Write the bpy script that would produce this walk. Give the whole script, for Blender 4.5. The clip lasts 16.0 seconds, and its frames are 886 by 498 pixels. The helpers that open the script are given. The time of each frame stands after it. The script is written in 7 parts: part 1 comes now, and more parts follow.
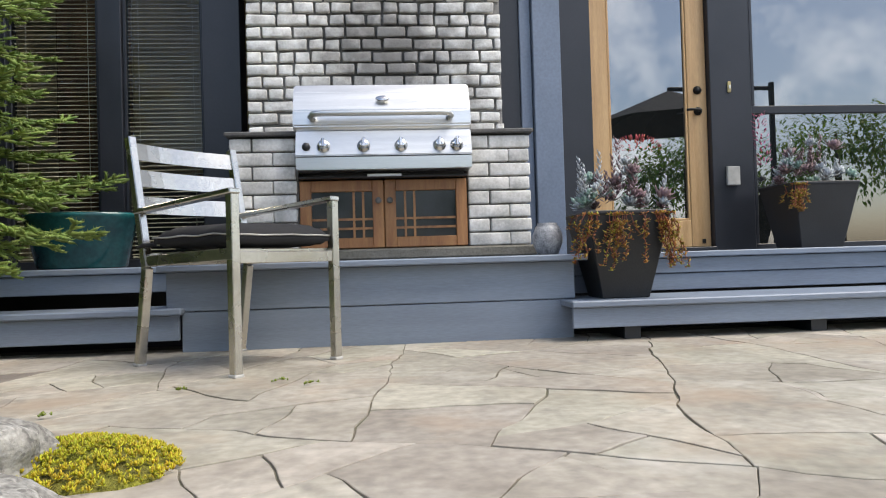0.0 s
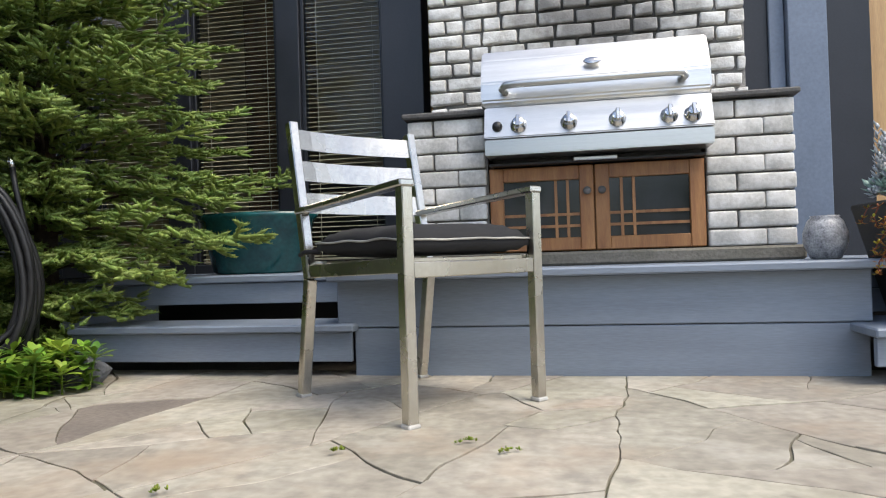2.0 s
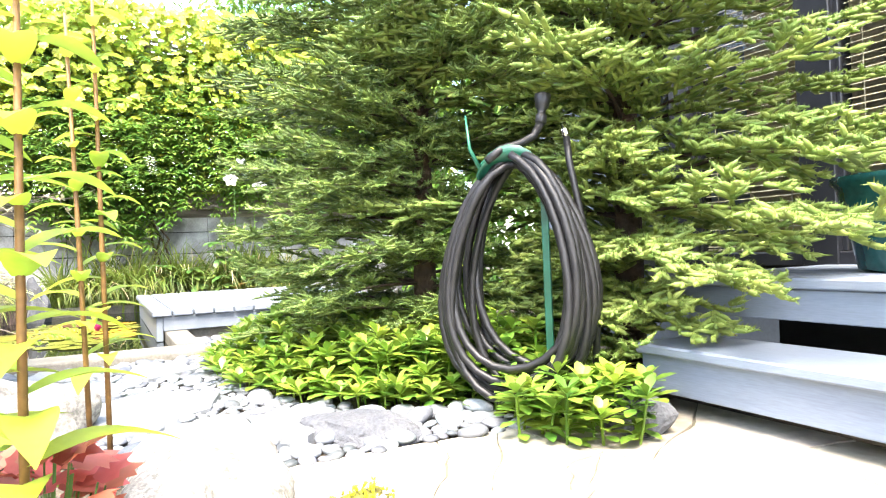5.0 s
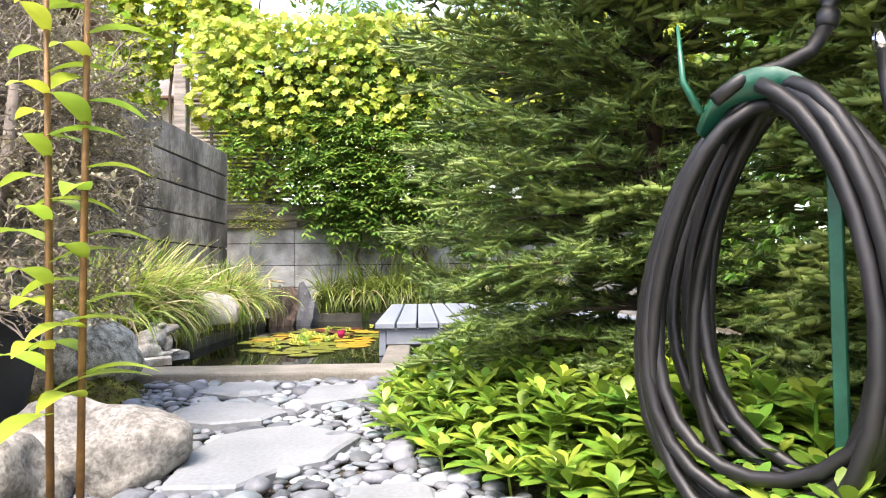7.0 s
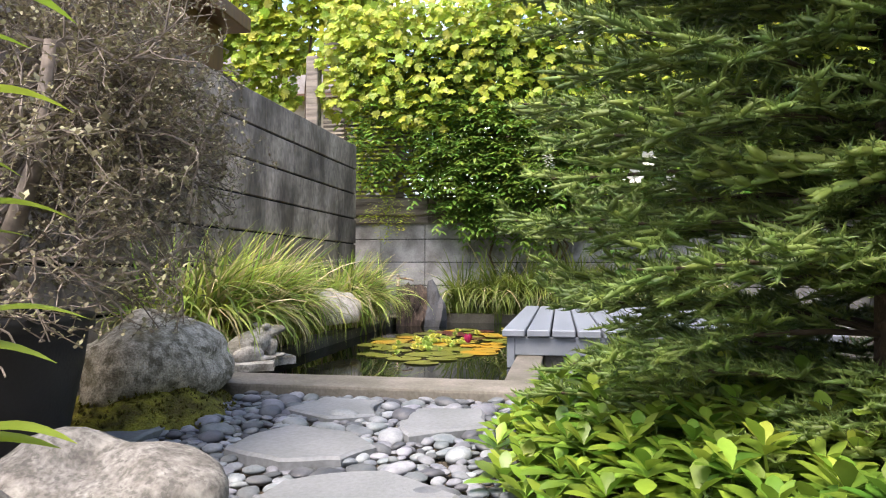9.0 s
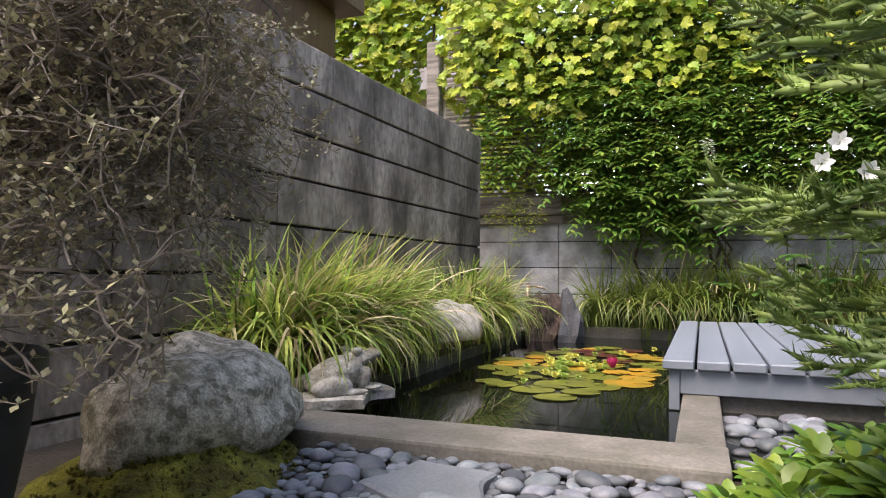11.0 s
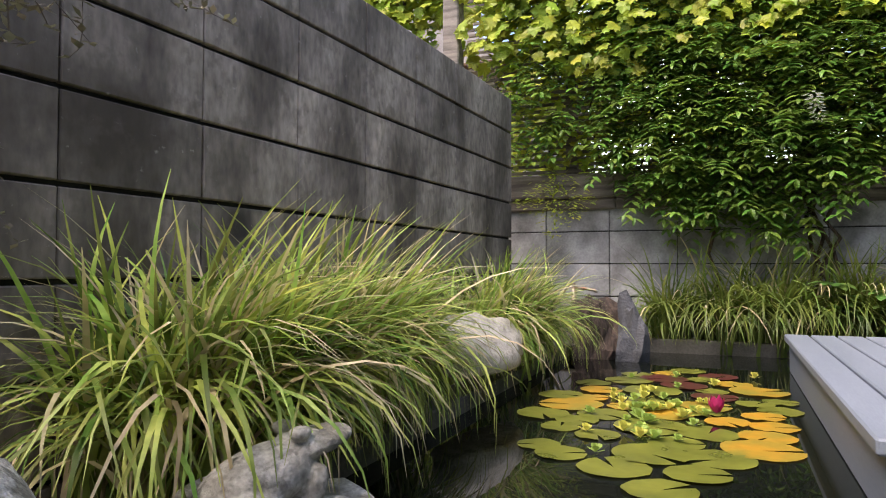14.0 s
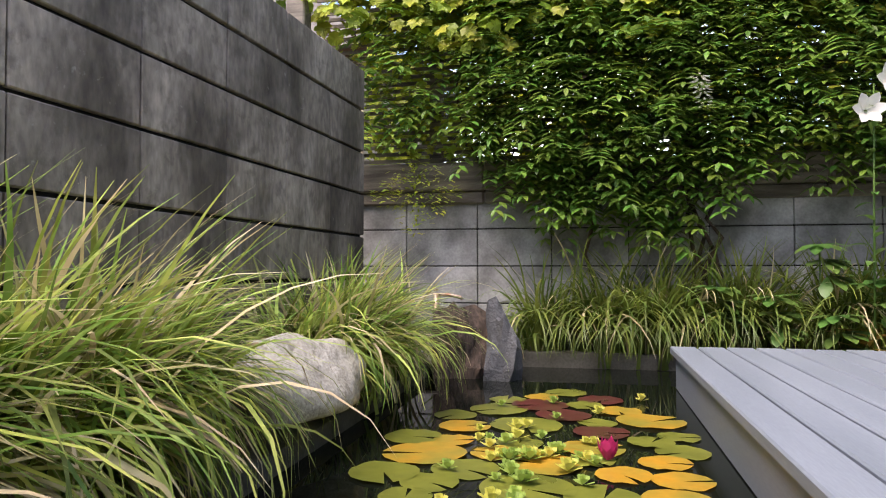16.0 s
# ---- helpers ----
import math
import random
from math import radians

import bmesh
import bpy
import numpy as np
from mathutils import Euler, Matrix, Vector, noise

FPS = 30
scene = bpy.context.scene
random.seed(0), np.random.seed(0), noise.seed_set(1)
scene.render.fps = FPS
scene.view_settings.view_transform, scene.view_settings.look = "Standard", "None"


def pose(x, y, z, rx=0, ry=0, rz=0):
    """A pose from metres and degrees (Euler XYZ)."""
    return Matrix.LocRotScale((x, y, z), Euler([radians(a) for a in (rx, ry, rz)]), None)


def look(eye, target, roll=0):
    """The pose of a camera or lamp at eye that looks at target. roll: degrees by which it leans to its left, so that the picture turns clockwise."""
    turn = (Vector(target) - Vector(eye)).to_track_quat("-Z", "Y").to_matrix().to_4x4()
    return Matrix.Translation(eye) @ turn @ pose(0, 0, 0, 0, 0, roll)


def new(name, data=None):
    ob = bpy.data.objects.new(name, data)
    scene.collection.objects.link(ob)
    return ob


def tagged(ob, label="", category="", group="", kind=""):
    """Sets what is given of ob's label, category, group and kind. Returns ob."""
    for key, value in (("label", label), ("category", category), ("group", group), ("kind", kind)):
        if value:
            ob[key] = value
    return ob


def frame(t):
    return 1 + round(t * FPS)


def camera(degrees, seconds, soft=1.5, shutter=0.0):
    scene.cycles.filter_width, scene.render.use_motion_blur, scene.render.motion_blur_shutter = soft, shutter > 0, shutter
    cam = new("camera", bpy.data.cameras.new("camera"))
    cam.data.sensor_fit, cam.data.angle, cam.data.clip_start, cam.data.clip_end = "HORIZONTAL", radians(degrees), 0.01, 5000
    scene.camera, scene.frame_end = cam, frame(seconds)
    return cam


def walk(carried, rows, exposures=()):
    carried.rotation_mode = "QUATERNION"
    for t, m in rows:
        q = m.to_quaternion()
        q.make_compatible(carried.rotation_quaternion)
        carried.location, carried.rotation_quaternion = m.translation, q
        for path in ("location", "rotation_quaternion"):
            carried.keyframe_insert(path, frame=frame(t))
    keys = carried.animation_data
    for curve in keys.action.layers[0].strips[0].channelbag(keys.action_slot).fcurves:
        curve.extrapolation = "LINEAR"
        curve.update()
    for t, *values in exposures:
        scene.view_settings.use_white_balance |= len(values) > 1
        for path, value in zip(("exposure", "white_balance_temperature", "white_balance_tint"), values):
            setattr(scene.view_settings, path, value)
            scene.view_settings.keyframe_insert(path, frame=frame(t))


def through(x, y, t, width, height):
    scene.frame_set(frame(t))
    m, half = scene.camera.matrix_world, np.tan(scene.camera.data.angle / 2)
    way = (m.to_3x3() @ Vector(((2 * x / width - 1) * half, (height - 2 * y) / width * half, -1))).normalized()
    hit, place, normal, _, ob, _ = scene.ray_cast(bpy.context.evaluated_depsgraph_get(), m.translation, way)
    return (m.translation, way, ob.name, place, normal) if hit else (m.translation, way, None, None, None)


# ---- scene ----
cam = camera(65.5, 16.0, 1.1)
PATH = [
    (0, (0.059, 0.056, 0.405), (0.223, 2.049, 0.438), -1.7),
    (0.5, (0.039, 0.203, 0.418), (0.092, 2.202, 0.448), -1.6),
    (1, (0.018, 0.389, 0.436), (-0.03, 2.389, 0.469), -1.6),
    (1.5, (0.009, 0.575, 0.437), (-0.15, 2.568, 0.464), -1.6),
    (2, (-0.035, 0.763, 0.471), (-0.411, 2.727, 0.495), -1.8),
    (2.5, (-0.121, 0.927, 0.496), (-0.823, 2.8, 0.511), -2.1),
    (3, (-0.2, 1.114, 0.491), (-1.261, 2.809, 0.521), -2.0),
    (3.5, (-0.24, 1.297, 0.495), (-1.528, 2.826, 0.538), -1.9),
    (4, (-0.267, 1.52, 0.501), (-1.776, 2.832, 0.545), -2.1),
    (5, (-0.459, 1.851, 0.544), (-2.255, 2.732, 0.547), -2.4),
    (5.2, (-0.488, 1.94, 0.539), (-2.339, 2.697, 0.553), -2.6),
    (7.3, (-1.251, 2.439, 0.516), (-3.249, 2.427, 0.588), -0.2),
    (7.5, (-1.303, 2.447, 0.528), (-3.3, 2.375, 0.6), -0.0),
    (8, (-1.419, 2.452, 0.532), (-3.408, 2.25, 0.602), 0.1),
    (8.5, (-1.573, 2.457, 0.515), (-3.553, 2.181, 0.584), 0.2),
    (9, (-1.744, 2.456, 0.525), (-3.715, 2.121, 0.591), 0.2),
    (9.5, (-1.919, 2.436, 0.542), (-3.872, 2.01, 0.606), 0.1),
    (10, (-2.089, 2.38, 0.552), (-4.007, 1.818, 0.618), 0.2),
    (10.2, (-2.178, 2.356, 0.535), (-4.083, 1.752, 0.604), 0.4),
    (12.3, (-3.11, 2.111, 0.6), (-4.959, 1.351, 0.664), 0.0),
    (12.5, (-3.187, 2.055, 0.595), (-5.034, 1.291, 0.655), 0.0),
    (13, (-3.396, 1.946, 0.603), (-5.239, 1.171, 0.663), 0.0),
    (13.5, (-3.591, 1.854, 0.568), (-5.433, 1.077, 0.627), 0.0),
    (14, (-3.808, 1.817, 0.588), (-5.656, 1.054, 0.646), 0.1),
    (14.5, (-4.025, 1.786, 0.607), (-5.889, 1.063, 0.664), 0.1),
    (15, (-4.25, 1.765, 0.629), (-6.151, 1.148, 0.686), 0.2),
    (15.5, (-4.433, 1.716, 0.635), (-6.373, 1.233, 0.694), -0.0),
    (16, (-4.614, 1.71, 0.601), (-6.57, 1.297, 0.663), -0.0),
]
EXPOSURE = [(0.0, -0.05, 6500, 10), (1.0, 0.06, 6500, 10), (2.0, 0.06, 6500, 10), (2.5, -0.3, 6500, 10), (3.0, 0.65, 6500, 10), (3.5, 1.85, 6500, 10), (4.2, 2.3, 6600, 11), (5.2, 2.45, 6700, 13), (6.3, 1.8, 6750, 16), (7.4, 1.4, 6800, 18), (8.5, 1.07, 6800, 18), (9.5, 0.82, 6800, 18), (12.5, 0.55, 6800, 22), (16.0, 0.55, 6800, 21.5)]
walk(cam, [(t, look(eye, target, roll)) for t, eye, target, roll in PATH], EXPOSURE)

# ---- world, sun, exposure ----
world = bpy.data.worlds.new("world")
scene.world = world
world.use_nodes = True
wnt = world.node_tree
sky = wnt.nodes.new("ShaderNodeTexSky")
sky.sky_type, sky.sun_disc = "NISHITA", False
sky.sun_elevation, sky.sun_rotation = radians(60), radians(118)
sky.air_density, sky.dust_density = 1.0, 2.2
# broken cloud over the sky
geo = wnt.nodes.new("ShaderNodeTexCoord")
cn = wnt.nodes.new("ShaderNodeTexNoise")
cn.inputs["Scale"].default_value, cn.inputs["Detail"].default_value, cn.inputs["Roughness"].default_value = 2.6, 8, 0.62
wnt.links.new(geo.outputs["Generated"], cn.inputs["Vector"])
cr = wnt.nodes.new("ShaderNodeValToRGB")
cr.color_ramp.elements[0].position, cr.color_ramp.elements[1].position = 0.53, 0.70
wnt.links.new(cn.outputs["Fac"], cr.inputs["Fac"])
cm = wnt.nodes.new("ShaderNodeMixRGB")
cm.inputs["Color2"].default_value = (11.5, 11.8, 12.2, 1)
wnt.links.new(cr.outputs["Color"], cm.inputs["Fac"])
wnt.links.new(sky.outputs["Color"], cm.inputs["Color1"])
wnt.links.new(cm.outputs["Color"], wnt.nodes["Background"].inputs["Color"])
wnt.nodes["Background"].inputs["Strength"].default_value = 0.27
sun = new("sun", bpy.data.lights.new("sun", "SUN"))
sun.data.energy, sun.data.angle, sun.data.color = 3.2, radians(30), (1.0, 0.93, 0.80)
sun.matrix_world = look((2.2, -1.15, 4.4), (0, 0, 0))


# ---- materials ----
def mat(name, base, rough=0.6, metal=0.0, vary=0.25, scale=8.0, fine=90.0, bump=0.15, dist=0.004, tint=None, per="object",
        rand=0.12, stretch=(1, 1, 1), spec=0.5, trans=0.0, hue=0.0):
    """A procedural surface: base colour mixed with a second tint by two scales of noise, random tone per object or island, fine relief."""
    m = bpy.data.materials.new(name)
    m.use_nodes = True
    nt = m.node_tree
    n, ln = nt.nodes, nt.links
    b = n["Principled BSDF"]
    b.inputs["Metallic"].default_value = metal
    b.inputs["Specular IOR Level"].default_value = spec
    b.inputs["Transmission Weight"].default_value = trans
    tc, mp = n.new("ShaderNodeNewGeometry"), n.new("ShaderNodeMapping")
    mp.inputs["Scale"].default_value = stretch
    ln.new(tc.outputs["Position"], mp.inputs["Vector"])
    big, small = n.new("ShaderNodeTexNoise"), n.new("ShaderNodeTexNoise")
    big.inputs["Scale"].default_value, big.inputs["Detail"].default_value = scale, 4
    small.inputs["Scale"].default_value, small.inputs["Detail"].default_value = fine, 3
    ln.new(mp.outputs["Vector"], big.inputs["Vector"])
    ln.new(mp.outputs["Vector"], small.inputs["Vector"])
    t2 = tint or tuple(c * 0.6 for c in base)
    ramp = n.new("ShaderNodeValToRGB")
    ramp.color_ramp.elements[0].position, ramp.color_ramp.elements[1].position = 0.35, 0.68
    ramp.color_ramp.elements[0].color, ramp.color_ramp.elements[1].color = (*t2, 1), (*base, 1)
    ln.new(big.outputs["Fac"], ramp.inputs["Fac"])
    mixn = n.new("ShaderNodeMixRGB")
    mixn.blend_type = "OVERLAY"
    mixn.inputs["Fac"].default_value = vary
    ln.new(ramp.outputs["Color"], mixn.inputs["Color1"])
    ln.new(small.outputs["Fac"], mixn.inputs["Color2"])
    hsv = n.new("ShaderNodeHueSaturation")
    rnd = n.new("ShaderNodeMapRange")
    rnd.inputs["To Min"].default_value, rnd.inputs["To Max"].default_value = 1 - rand, 1 + rand
    if per == "island":
        ln.new(tc.outputs["Random Per Island"], rnd.inputs["Value"])
    else:
        oi = n.new("ShaderNodeObjectInfo")
        ln.new(oi.outputs["Random"], rnd.inputs["Value"])
    ln.new(rnd.outputs["Result"], hsv.inputs["Value"])
    if hue:
        rh = n.new("ShaderNodeMapRange")
        rh.inputs["To Min"].default_value, rh.inputs["To Max"].default_value = 0.5 - hue, 0.5 + hue
        w2 = n.new("ShaderNodeMath")
        w2.operation = "FRACT"
        w1 = n.new("ShaderNodeMath")
        w1.operation = "MULTIPLY"
        w1.inputs[1].default_value = 7.31
        ln.new(rnd.inputs["Value"].links[0].from_socket, w1.inputs[0])
        ln.new(w1.outputs[0], w2.inputs[0])
        ln.new(w2.outputs[0], rh.inputs["Value"])
        ln.new(rh.outputs["Result"], hsv.inputs["Hue"])
    ln.new(mixn.outputs["Color"], hsv.inputs["Color"])
    ln.new(hsv.outputs["Color"], b.inputs["Base Color"])
    rr = n.new("ShaderNodeMapRange")
    rr.inputs["To Min"].default_value, rr.inputs["To Max"].default_value = max(0.02, rough - 0.1), min(1, rough + 0.1)
    ln.new(big.outputs["Fac"], rr.inputs["Value"])
    ln.new(rr.outputs["Result"], b.inputs["Roughness"])
    if bump:
        bp = n.new("ShaderNodeBump")
        bp.inputs["Strength"].default_value, bp.inputs["Distance"].default_value = bump, dist
        add = n.new("ShaderNodeMath")
        add.operation = "ADD"
        ln.new(big.outputs["Fac"], add.inputs[0])
        ln.new(small.outputs["Fac"], add.inputs[1])
        ln.new(add.outputs[0], bp.inputs["Height"])
        ln.new(bp.outputs["Normal"], b.inputs["Normal"])
    return m


def leafmat(name, base, tint, rand=0.3, hue=0.03, rough=0.45, through=0.35, scale=6):
    """A leaf: glossy skin and light that passes through the blade."""
    m = mat(name, base, rough=rough, vary=0.2, scale=scale, fine=40, bump=0, tint=tint, per="island", rand=rand, hue=hue, spec=0.4)
    nt = m.node_tree
    b, out = nt.nodes["Principled BSDF"], nt.nodes["Material Output"]
    tr, mx = nt.nodes.new("ShaderNodeBsdfTranslucent"), nt.nodes.new("ShaderNodeMixShader")
    nt.links.new(b.inputs["Base Color"].links[0].from_socket, tr.inputs["Color"])
    mx.inputs["Fac"].default_value = through
    nt.links.new(b.outputs["BSDF"], mx.inputs[1])
    nt.links.new(tr.outputs["BSDF"], mx.inputs[2])
    nt.links.new(mx.outputs["Shader"], out.inputs["Surface"])
    return m


def stained(m, centre, radius, colour, amount=0.9, axis_scale=(1, 1, 1), scale=6.0):
    """Adds a ragged stain of its own shape round a place of the world."""
    nt = m.node_tree
    n, ln = nt.nodes, nt.links
    b = n["Principled BSDF"]
    src = b.inputs["Base Color"].links[0].from_socket
    g = n.new("ShaderNodeNewGeometry")
    sub, mul, length = n.new("ShaderNodeVectorMath"), n.new("ShaderNodeVectorMath"), n.new("ShaderNodeVectorMath")
    sub.operation, mul.operation, length.operation = "SUBTRACT", "MULTIPLY", "LENGTH"
    sub.inputs[1].default_value, mul.inputs[1].default_value = centre, axis_scale
    ln.new(g.outputs["Position"], sub.inputs[0])
    ln.new(sub.outputs[0], mul.inputs[0])
    ln.new(mul.outputs[0], length.inputs[0])
    ns = n.new("ShaderNodeTexNoise")
    ns.inputs["Scale"].default_value, ns.inputs["Detail"].default_value = scale, 6
    ln.new(g.outputs["Position"], ns.inputs["Vector"])
    ma = n.new("ShaderNodeMath")
    ma.operation = "MULTIPLY_ADD"
    ma.inputs[1].default_value, ma.inputs[2].default_value = radius * 1.6, -radius * 0.8
    ln.new(ns.outputs["Fac"], ma.inputs[0])
    ad = n.new("ShaderNodeMath")
    ad.operation = "ADD"
    ln.new(ma.outputs[0], ad.inputs[0])
    ln.new(length.outputs["Value"], ad.inputs[1])
    mr = n.new("ShaderNodeMapRange")
    mr.inputs["From Min"].default_value, mr.inputs["From Max"].default_value = radius * 0.35, radius * 1.1
    mr.inputs["To Min"].default_value, mr.inputs["To Max"].default_value = amount, 0
    ln.new(ad.outputs[0], mr.inputs["Value"])
    mx = n.new("ShaderNodeMixRGB")
    mx.inputs["Color2"].default_value = (*colour, 1)
    ln.new(mr.outputs["Result"], mx.inputs["Fac"])
    ln.new(src, mx.inputs["Color1"])
    ln.new(mx.outputs["Color"], b.inputs["Base Color"])
    return m


def speckled(m, scale, colour, lo, hi, amount):
    """Adds flecks or patches of a second colour where a noise lies past lo, full at hi."""
    nt = m.node_tree
    n, ln = nt.nodes, nt.links
    b = n["Principled BSDF"]
    src = b.inputs["Base Color"].links[0].from_socket
    g, ns, mr, mx = n.new("ShaderNodeNewGeometry"), n.new("ShaderNodeTexNoise"), n.new("ShaderNodeMapRange"), n.new("ShaderNodeMixRGB")
    ns.inputs["Scale"].default_value, ns.inputs["Detail"].default_value, ns.inputs["Roughness"].default_value = scale, 5, 0.6
    mr.inputs["From Min"].default_value, mr.inputs["From Max"].default_value, mr.inputs["To Max"].default_value = lo, hi, amount
    mx.inputs["Color2"].default_value = (*colour, 1)
    ln.new(g.outputs["Position"], ns.inputs["Vector"])
    ln.new(ns.outputs["Fac"], mr.inputs["Value"])
    ln.new(mr.outputs["Result"], mx.inputs["Fac"])
    ln.new(src, mx.inputs["Color1"])
    ln.new(mx.outputs["Color"], b.inputs["Base Color"])
    return m


def glassmat(name, tint=(0.9, 0.95, 0.93), clear=0.8, rough=0.0):
    m = bpy.data.materials.new(name)
    m.use_nodes = True
    nt = m.node_tree
    b, out = nt.nodes["Principled BSDF"], nt.nodes["Material Output"]
    b.inputs["Base Color"].default_value, b.inputs["Roughness"].default_value = (0.01, 0.012, 0.012, 1), rough
    b.inputs["IOR"].default_value = 1.9
    tr, mx = nt.nodes.new("ShaderNodeBsdfTransparent"), nt.nodes.new("ShaderNodeMixShader")
    tr.inputs["Color"].default_value = (*tint, 1)
    mx.inputs["Fac"].default_value = clear
    nt.links.new(b.outputs["BSDF"], mx.inputs[1])
    nt.links.new(tr.outputs["BSDF"], mx.inputs[2])
    nt.links.new(mx.outputs["Shader"], out.inputs["Surface"])
    return m


FLAG = mat("flagstone", (0.40, 0.37, 0.305), rough=0.6, vary=0.45, scale=3.0, fine=24, bump=0.35, dist=0.004, tint=(0.29, 0.262, 0.21), rand=0.17, hue=0.016)
speckled(FLAG, 1.6, (0.36, 0.27, 0.19), 0.52, 0.66, 0.6)
speckled(FLAG, 2.3, (0.52, 0.49, 0.43), 0.56, 0.7, 0.6)
speckled(FLAG, 7.0, (0.20, 0.185, 0.155), 0.57, 0.68, 0.5)
FLAGDARK = mat("brown_flagstone", (0.23, 0.195, 0.165), rough=0.6, vary=0.4, scale=4, fine=55, bump=0.35, dist=0.004, tint=(0.17, 0.145, 0.125))
SOIL = mat("soil", (0.09, 0.07, 0.05), rough=0.95, vary=0.5, scale=5, fine=60, bump=0.8, dist=0.02, tint=(0.05, 0.045, 0.03))
GROUT = mat("joint_sand", (0.15, 0.13, 0.10), rough=0.95, vary=0.5, scale=9, fine=120, bump=0.6, dist=0.01, tint=(0.1, 0.1, 0.06))
DECK = mat("grey_deck_paint", (0.20, 0.24, 0.30), rough=0.5, vary=0.2, scale=3, fine=60, bump=0.25, dist=0.002, tint=(0.165, 0.195, 0.245), rand=0.05, stretch=(0.4, 4, 4))
BRIDGE = mat("bridge_paint", (0.215, 0.245, 0.29), rough=0.5, vary=0.2, scale=3, fine=70, bump=0.2, dist=0.002, tint=(0.18, 0.21, 0.25), rand=0.05, stretch=(0.4, 4, 4))
DARK = mat("dark_frame_paint", (0.018, 0.02, 0.027), rough=0.4, vary=0.2, scale=4, fine=80, bump=0.08, tint=(0.013, 0.015, 0.02), rand=0.05)
BLUEPOST = mat("blue_grey_siding", (0.17, 0.21, 0.28), rough=0.55, vary=0.2, scale=3, fine=60, bump=0.1, tint=(0.14, 0.175, 0.235), rand=0.05)
WHITEBRICK = mat("white_brick", (0.80, 0.79, 0.75), rough=0.7, vary=0.35, scale=14, fine=90, bump=0.5, dist=0.006, tint=(0.5, 0.48, 0.44), rand=0.1)
stained(WHITEBRICK, (0.1, 4.3, 1.72), 0.42, (0.09, 0.085, 0.08), 0.8, (0.75, 0.3, 0.8), 9)
PALEBRICK = mat("pale_grey_brick", (0.70, 0.68, 0.64), rough=0.7, vary=0.35, scale=9, fine=80, bump=0.35, dist=0.004, tint=(0.42, 0.41, 0.38), rand=0.12)
MORTAR = mat("mortar", (0.30, 0.29, 0.27), rough=0.9, vary=0.4, scale=12, fine=120, bump=0.5, dist=0.006)
stained(MORTAR, (0.1, 4.3, 1.72), 0.45, (0.06, 0.06, 0.055), 0.85, (0.75, 0.3, 0.8), 9)
CAPSTONE = mat("dark_cap_stone", (0.11, 0.105, 0.10), rough=0.7, vary=0.4, scale=12, fine=90, bump=0.4)
BLOCK = mat("grey_concrete_block", (0.40, 0.34, 0.285), rough=0.8, vary=0.75, scale=2.6, fine=26, bump=0.7, dist=0.006, tint=(0.105, 0.085, 0.068), rand=0.24, stretch=(1.4, 1.4, 0.6))
stained(BLOCK, (-5.78, 0.25, 0.73), 0.10, (0.035, 0.03, 0.027), 0.9, (1, 0.2, 1.1), 5)
stained(BLOCK, (-5.2, 0.25, 1.0), 0.22, (0.05, 0.035, 0.02), 0.75, (1, 0.2, 1), 7)
stained(BLOCK, (-4.6, 0.25, 1.25), 0.3, (0.06, 0.045, 0.03), 0.6, (1, 0.2, 1), 6)
stained(BLOCK, (-4.75, 0.25, 1.2), 0.8, (0.06, 0.047, 0.035), 0.72, (0.8, 0.2, 0.8), 3.5)
speckled(BLOCK, 13, (0.12, 0.10, 0.08), 0.53, 0.66, 0.55)
speckled(BLOCK, 30, (0.5, 0.46, 0.40), 0.66, 0.74, 0.5)
BLOCK2 = mat("pale_concrete_block", (0.48, 0.48, 0.475), rough=0.75, vary=0.35, scale=3.2, fine=60, bump=0.4, dist=0.004, tint=(0.14, 0.14, 0.135), rand=0.12)
CONCRETE = mat("old_concrete", (0.20, 0.185, 0.16), rough=0.85, vary=0.45, scale=6, fine=70, bump=0.5, dist=0.006, tint=(0.12, 0.115, 0.09))
# darker concrete for the pond curb along the wall
CONCRETED = mat("dark_concrete", (0.12, 0.11, 0.095), rough=0.75, vary=0.45, scale=6, fine=70, bump=0.5, dist=0.006, tint=(0.06, 0.06, 0.045))
JOINT = mat("dark_joint", (0.02, 0.02, 0.021), rough=0.9, vary=0.2, bump=0)
TIMBER = mat("weathered_timber", (0.27, 0.235, 0.19), rough=0.8, vary=0.4, scale=4, fine=70, bump=0.5, dist=0.004, tint=(0.10, 0.085, 0.07), stretch=(6, 0.5, 6))
WATER = mat("pond_water", (0.006, 0.008, 0.006), rough=0.03, vary=0, scale=1.2, fine=7, bump=0.02, dist=0.01, tint=(0.006, 0.008, 0.006), rand=0)
WATER.node_tree.nodes["Principled BSDF"].inputs["Roughness"].links and WATER.node_tree.links.remove(WATER.node_tree.nodes["Principled BSDF"].inputs["Roughness"].links[0])
WATER.node_tree.nodes["Principled BSDF"].inputs["Roughness"].default_value = 0.015
WATER.node_tree.nodes["Principled BSDF"].inputs["IOR"].default_value = 1.33
GLASS = glassmat("window_glass", (0.95, 0.96, 0.94), 0.86)
DOORGLASS = glassmat("door_glass", (0.5, 0.52, 0.52), 0.22)
DOORGLASS.node_tree.nodes["Principled BSDF"].inputs["IOR"].default_value = 3.6
DOORWOOD = mat("honey_fir_wood", (0.56, 0.36, 0.17), rough=0.4, vary=0.3, scale=3, fine=40, bump=0.1, tint=(0.44, 0.265, 0.115), stretch=(9, 9, 0.5), rand=0.05)
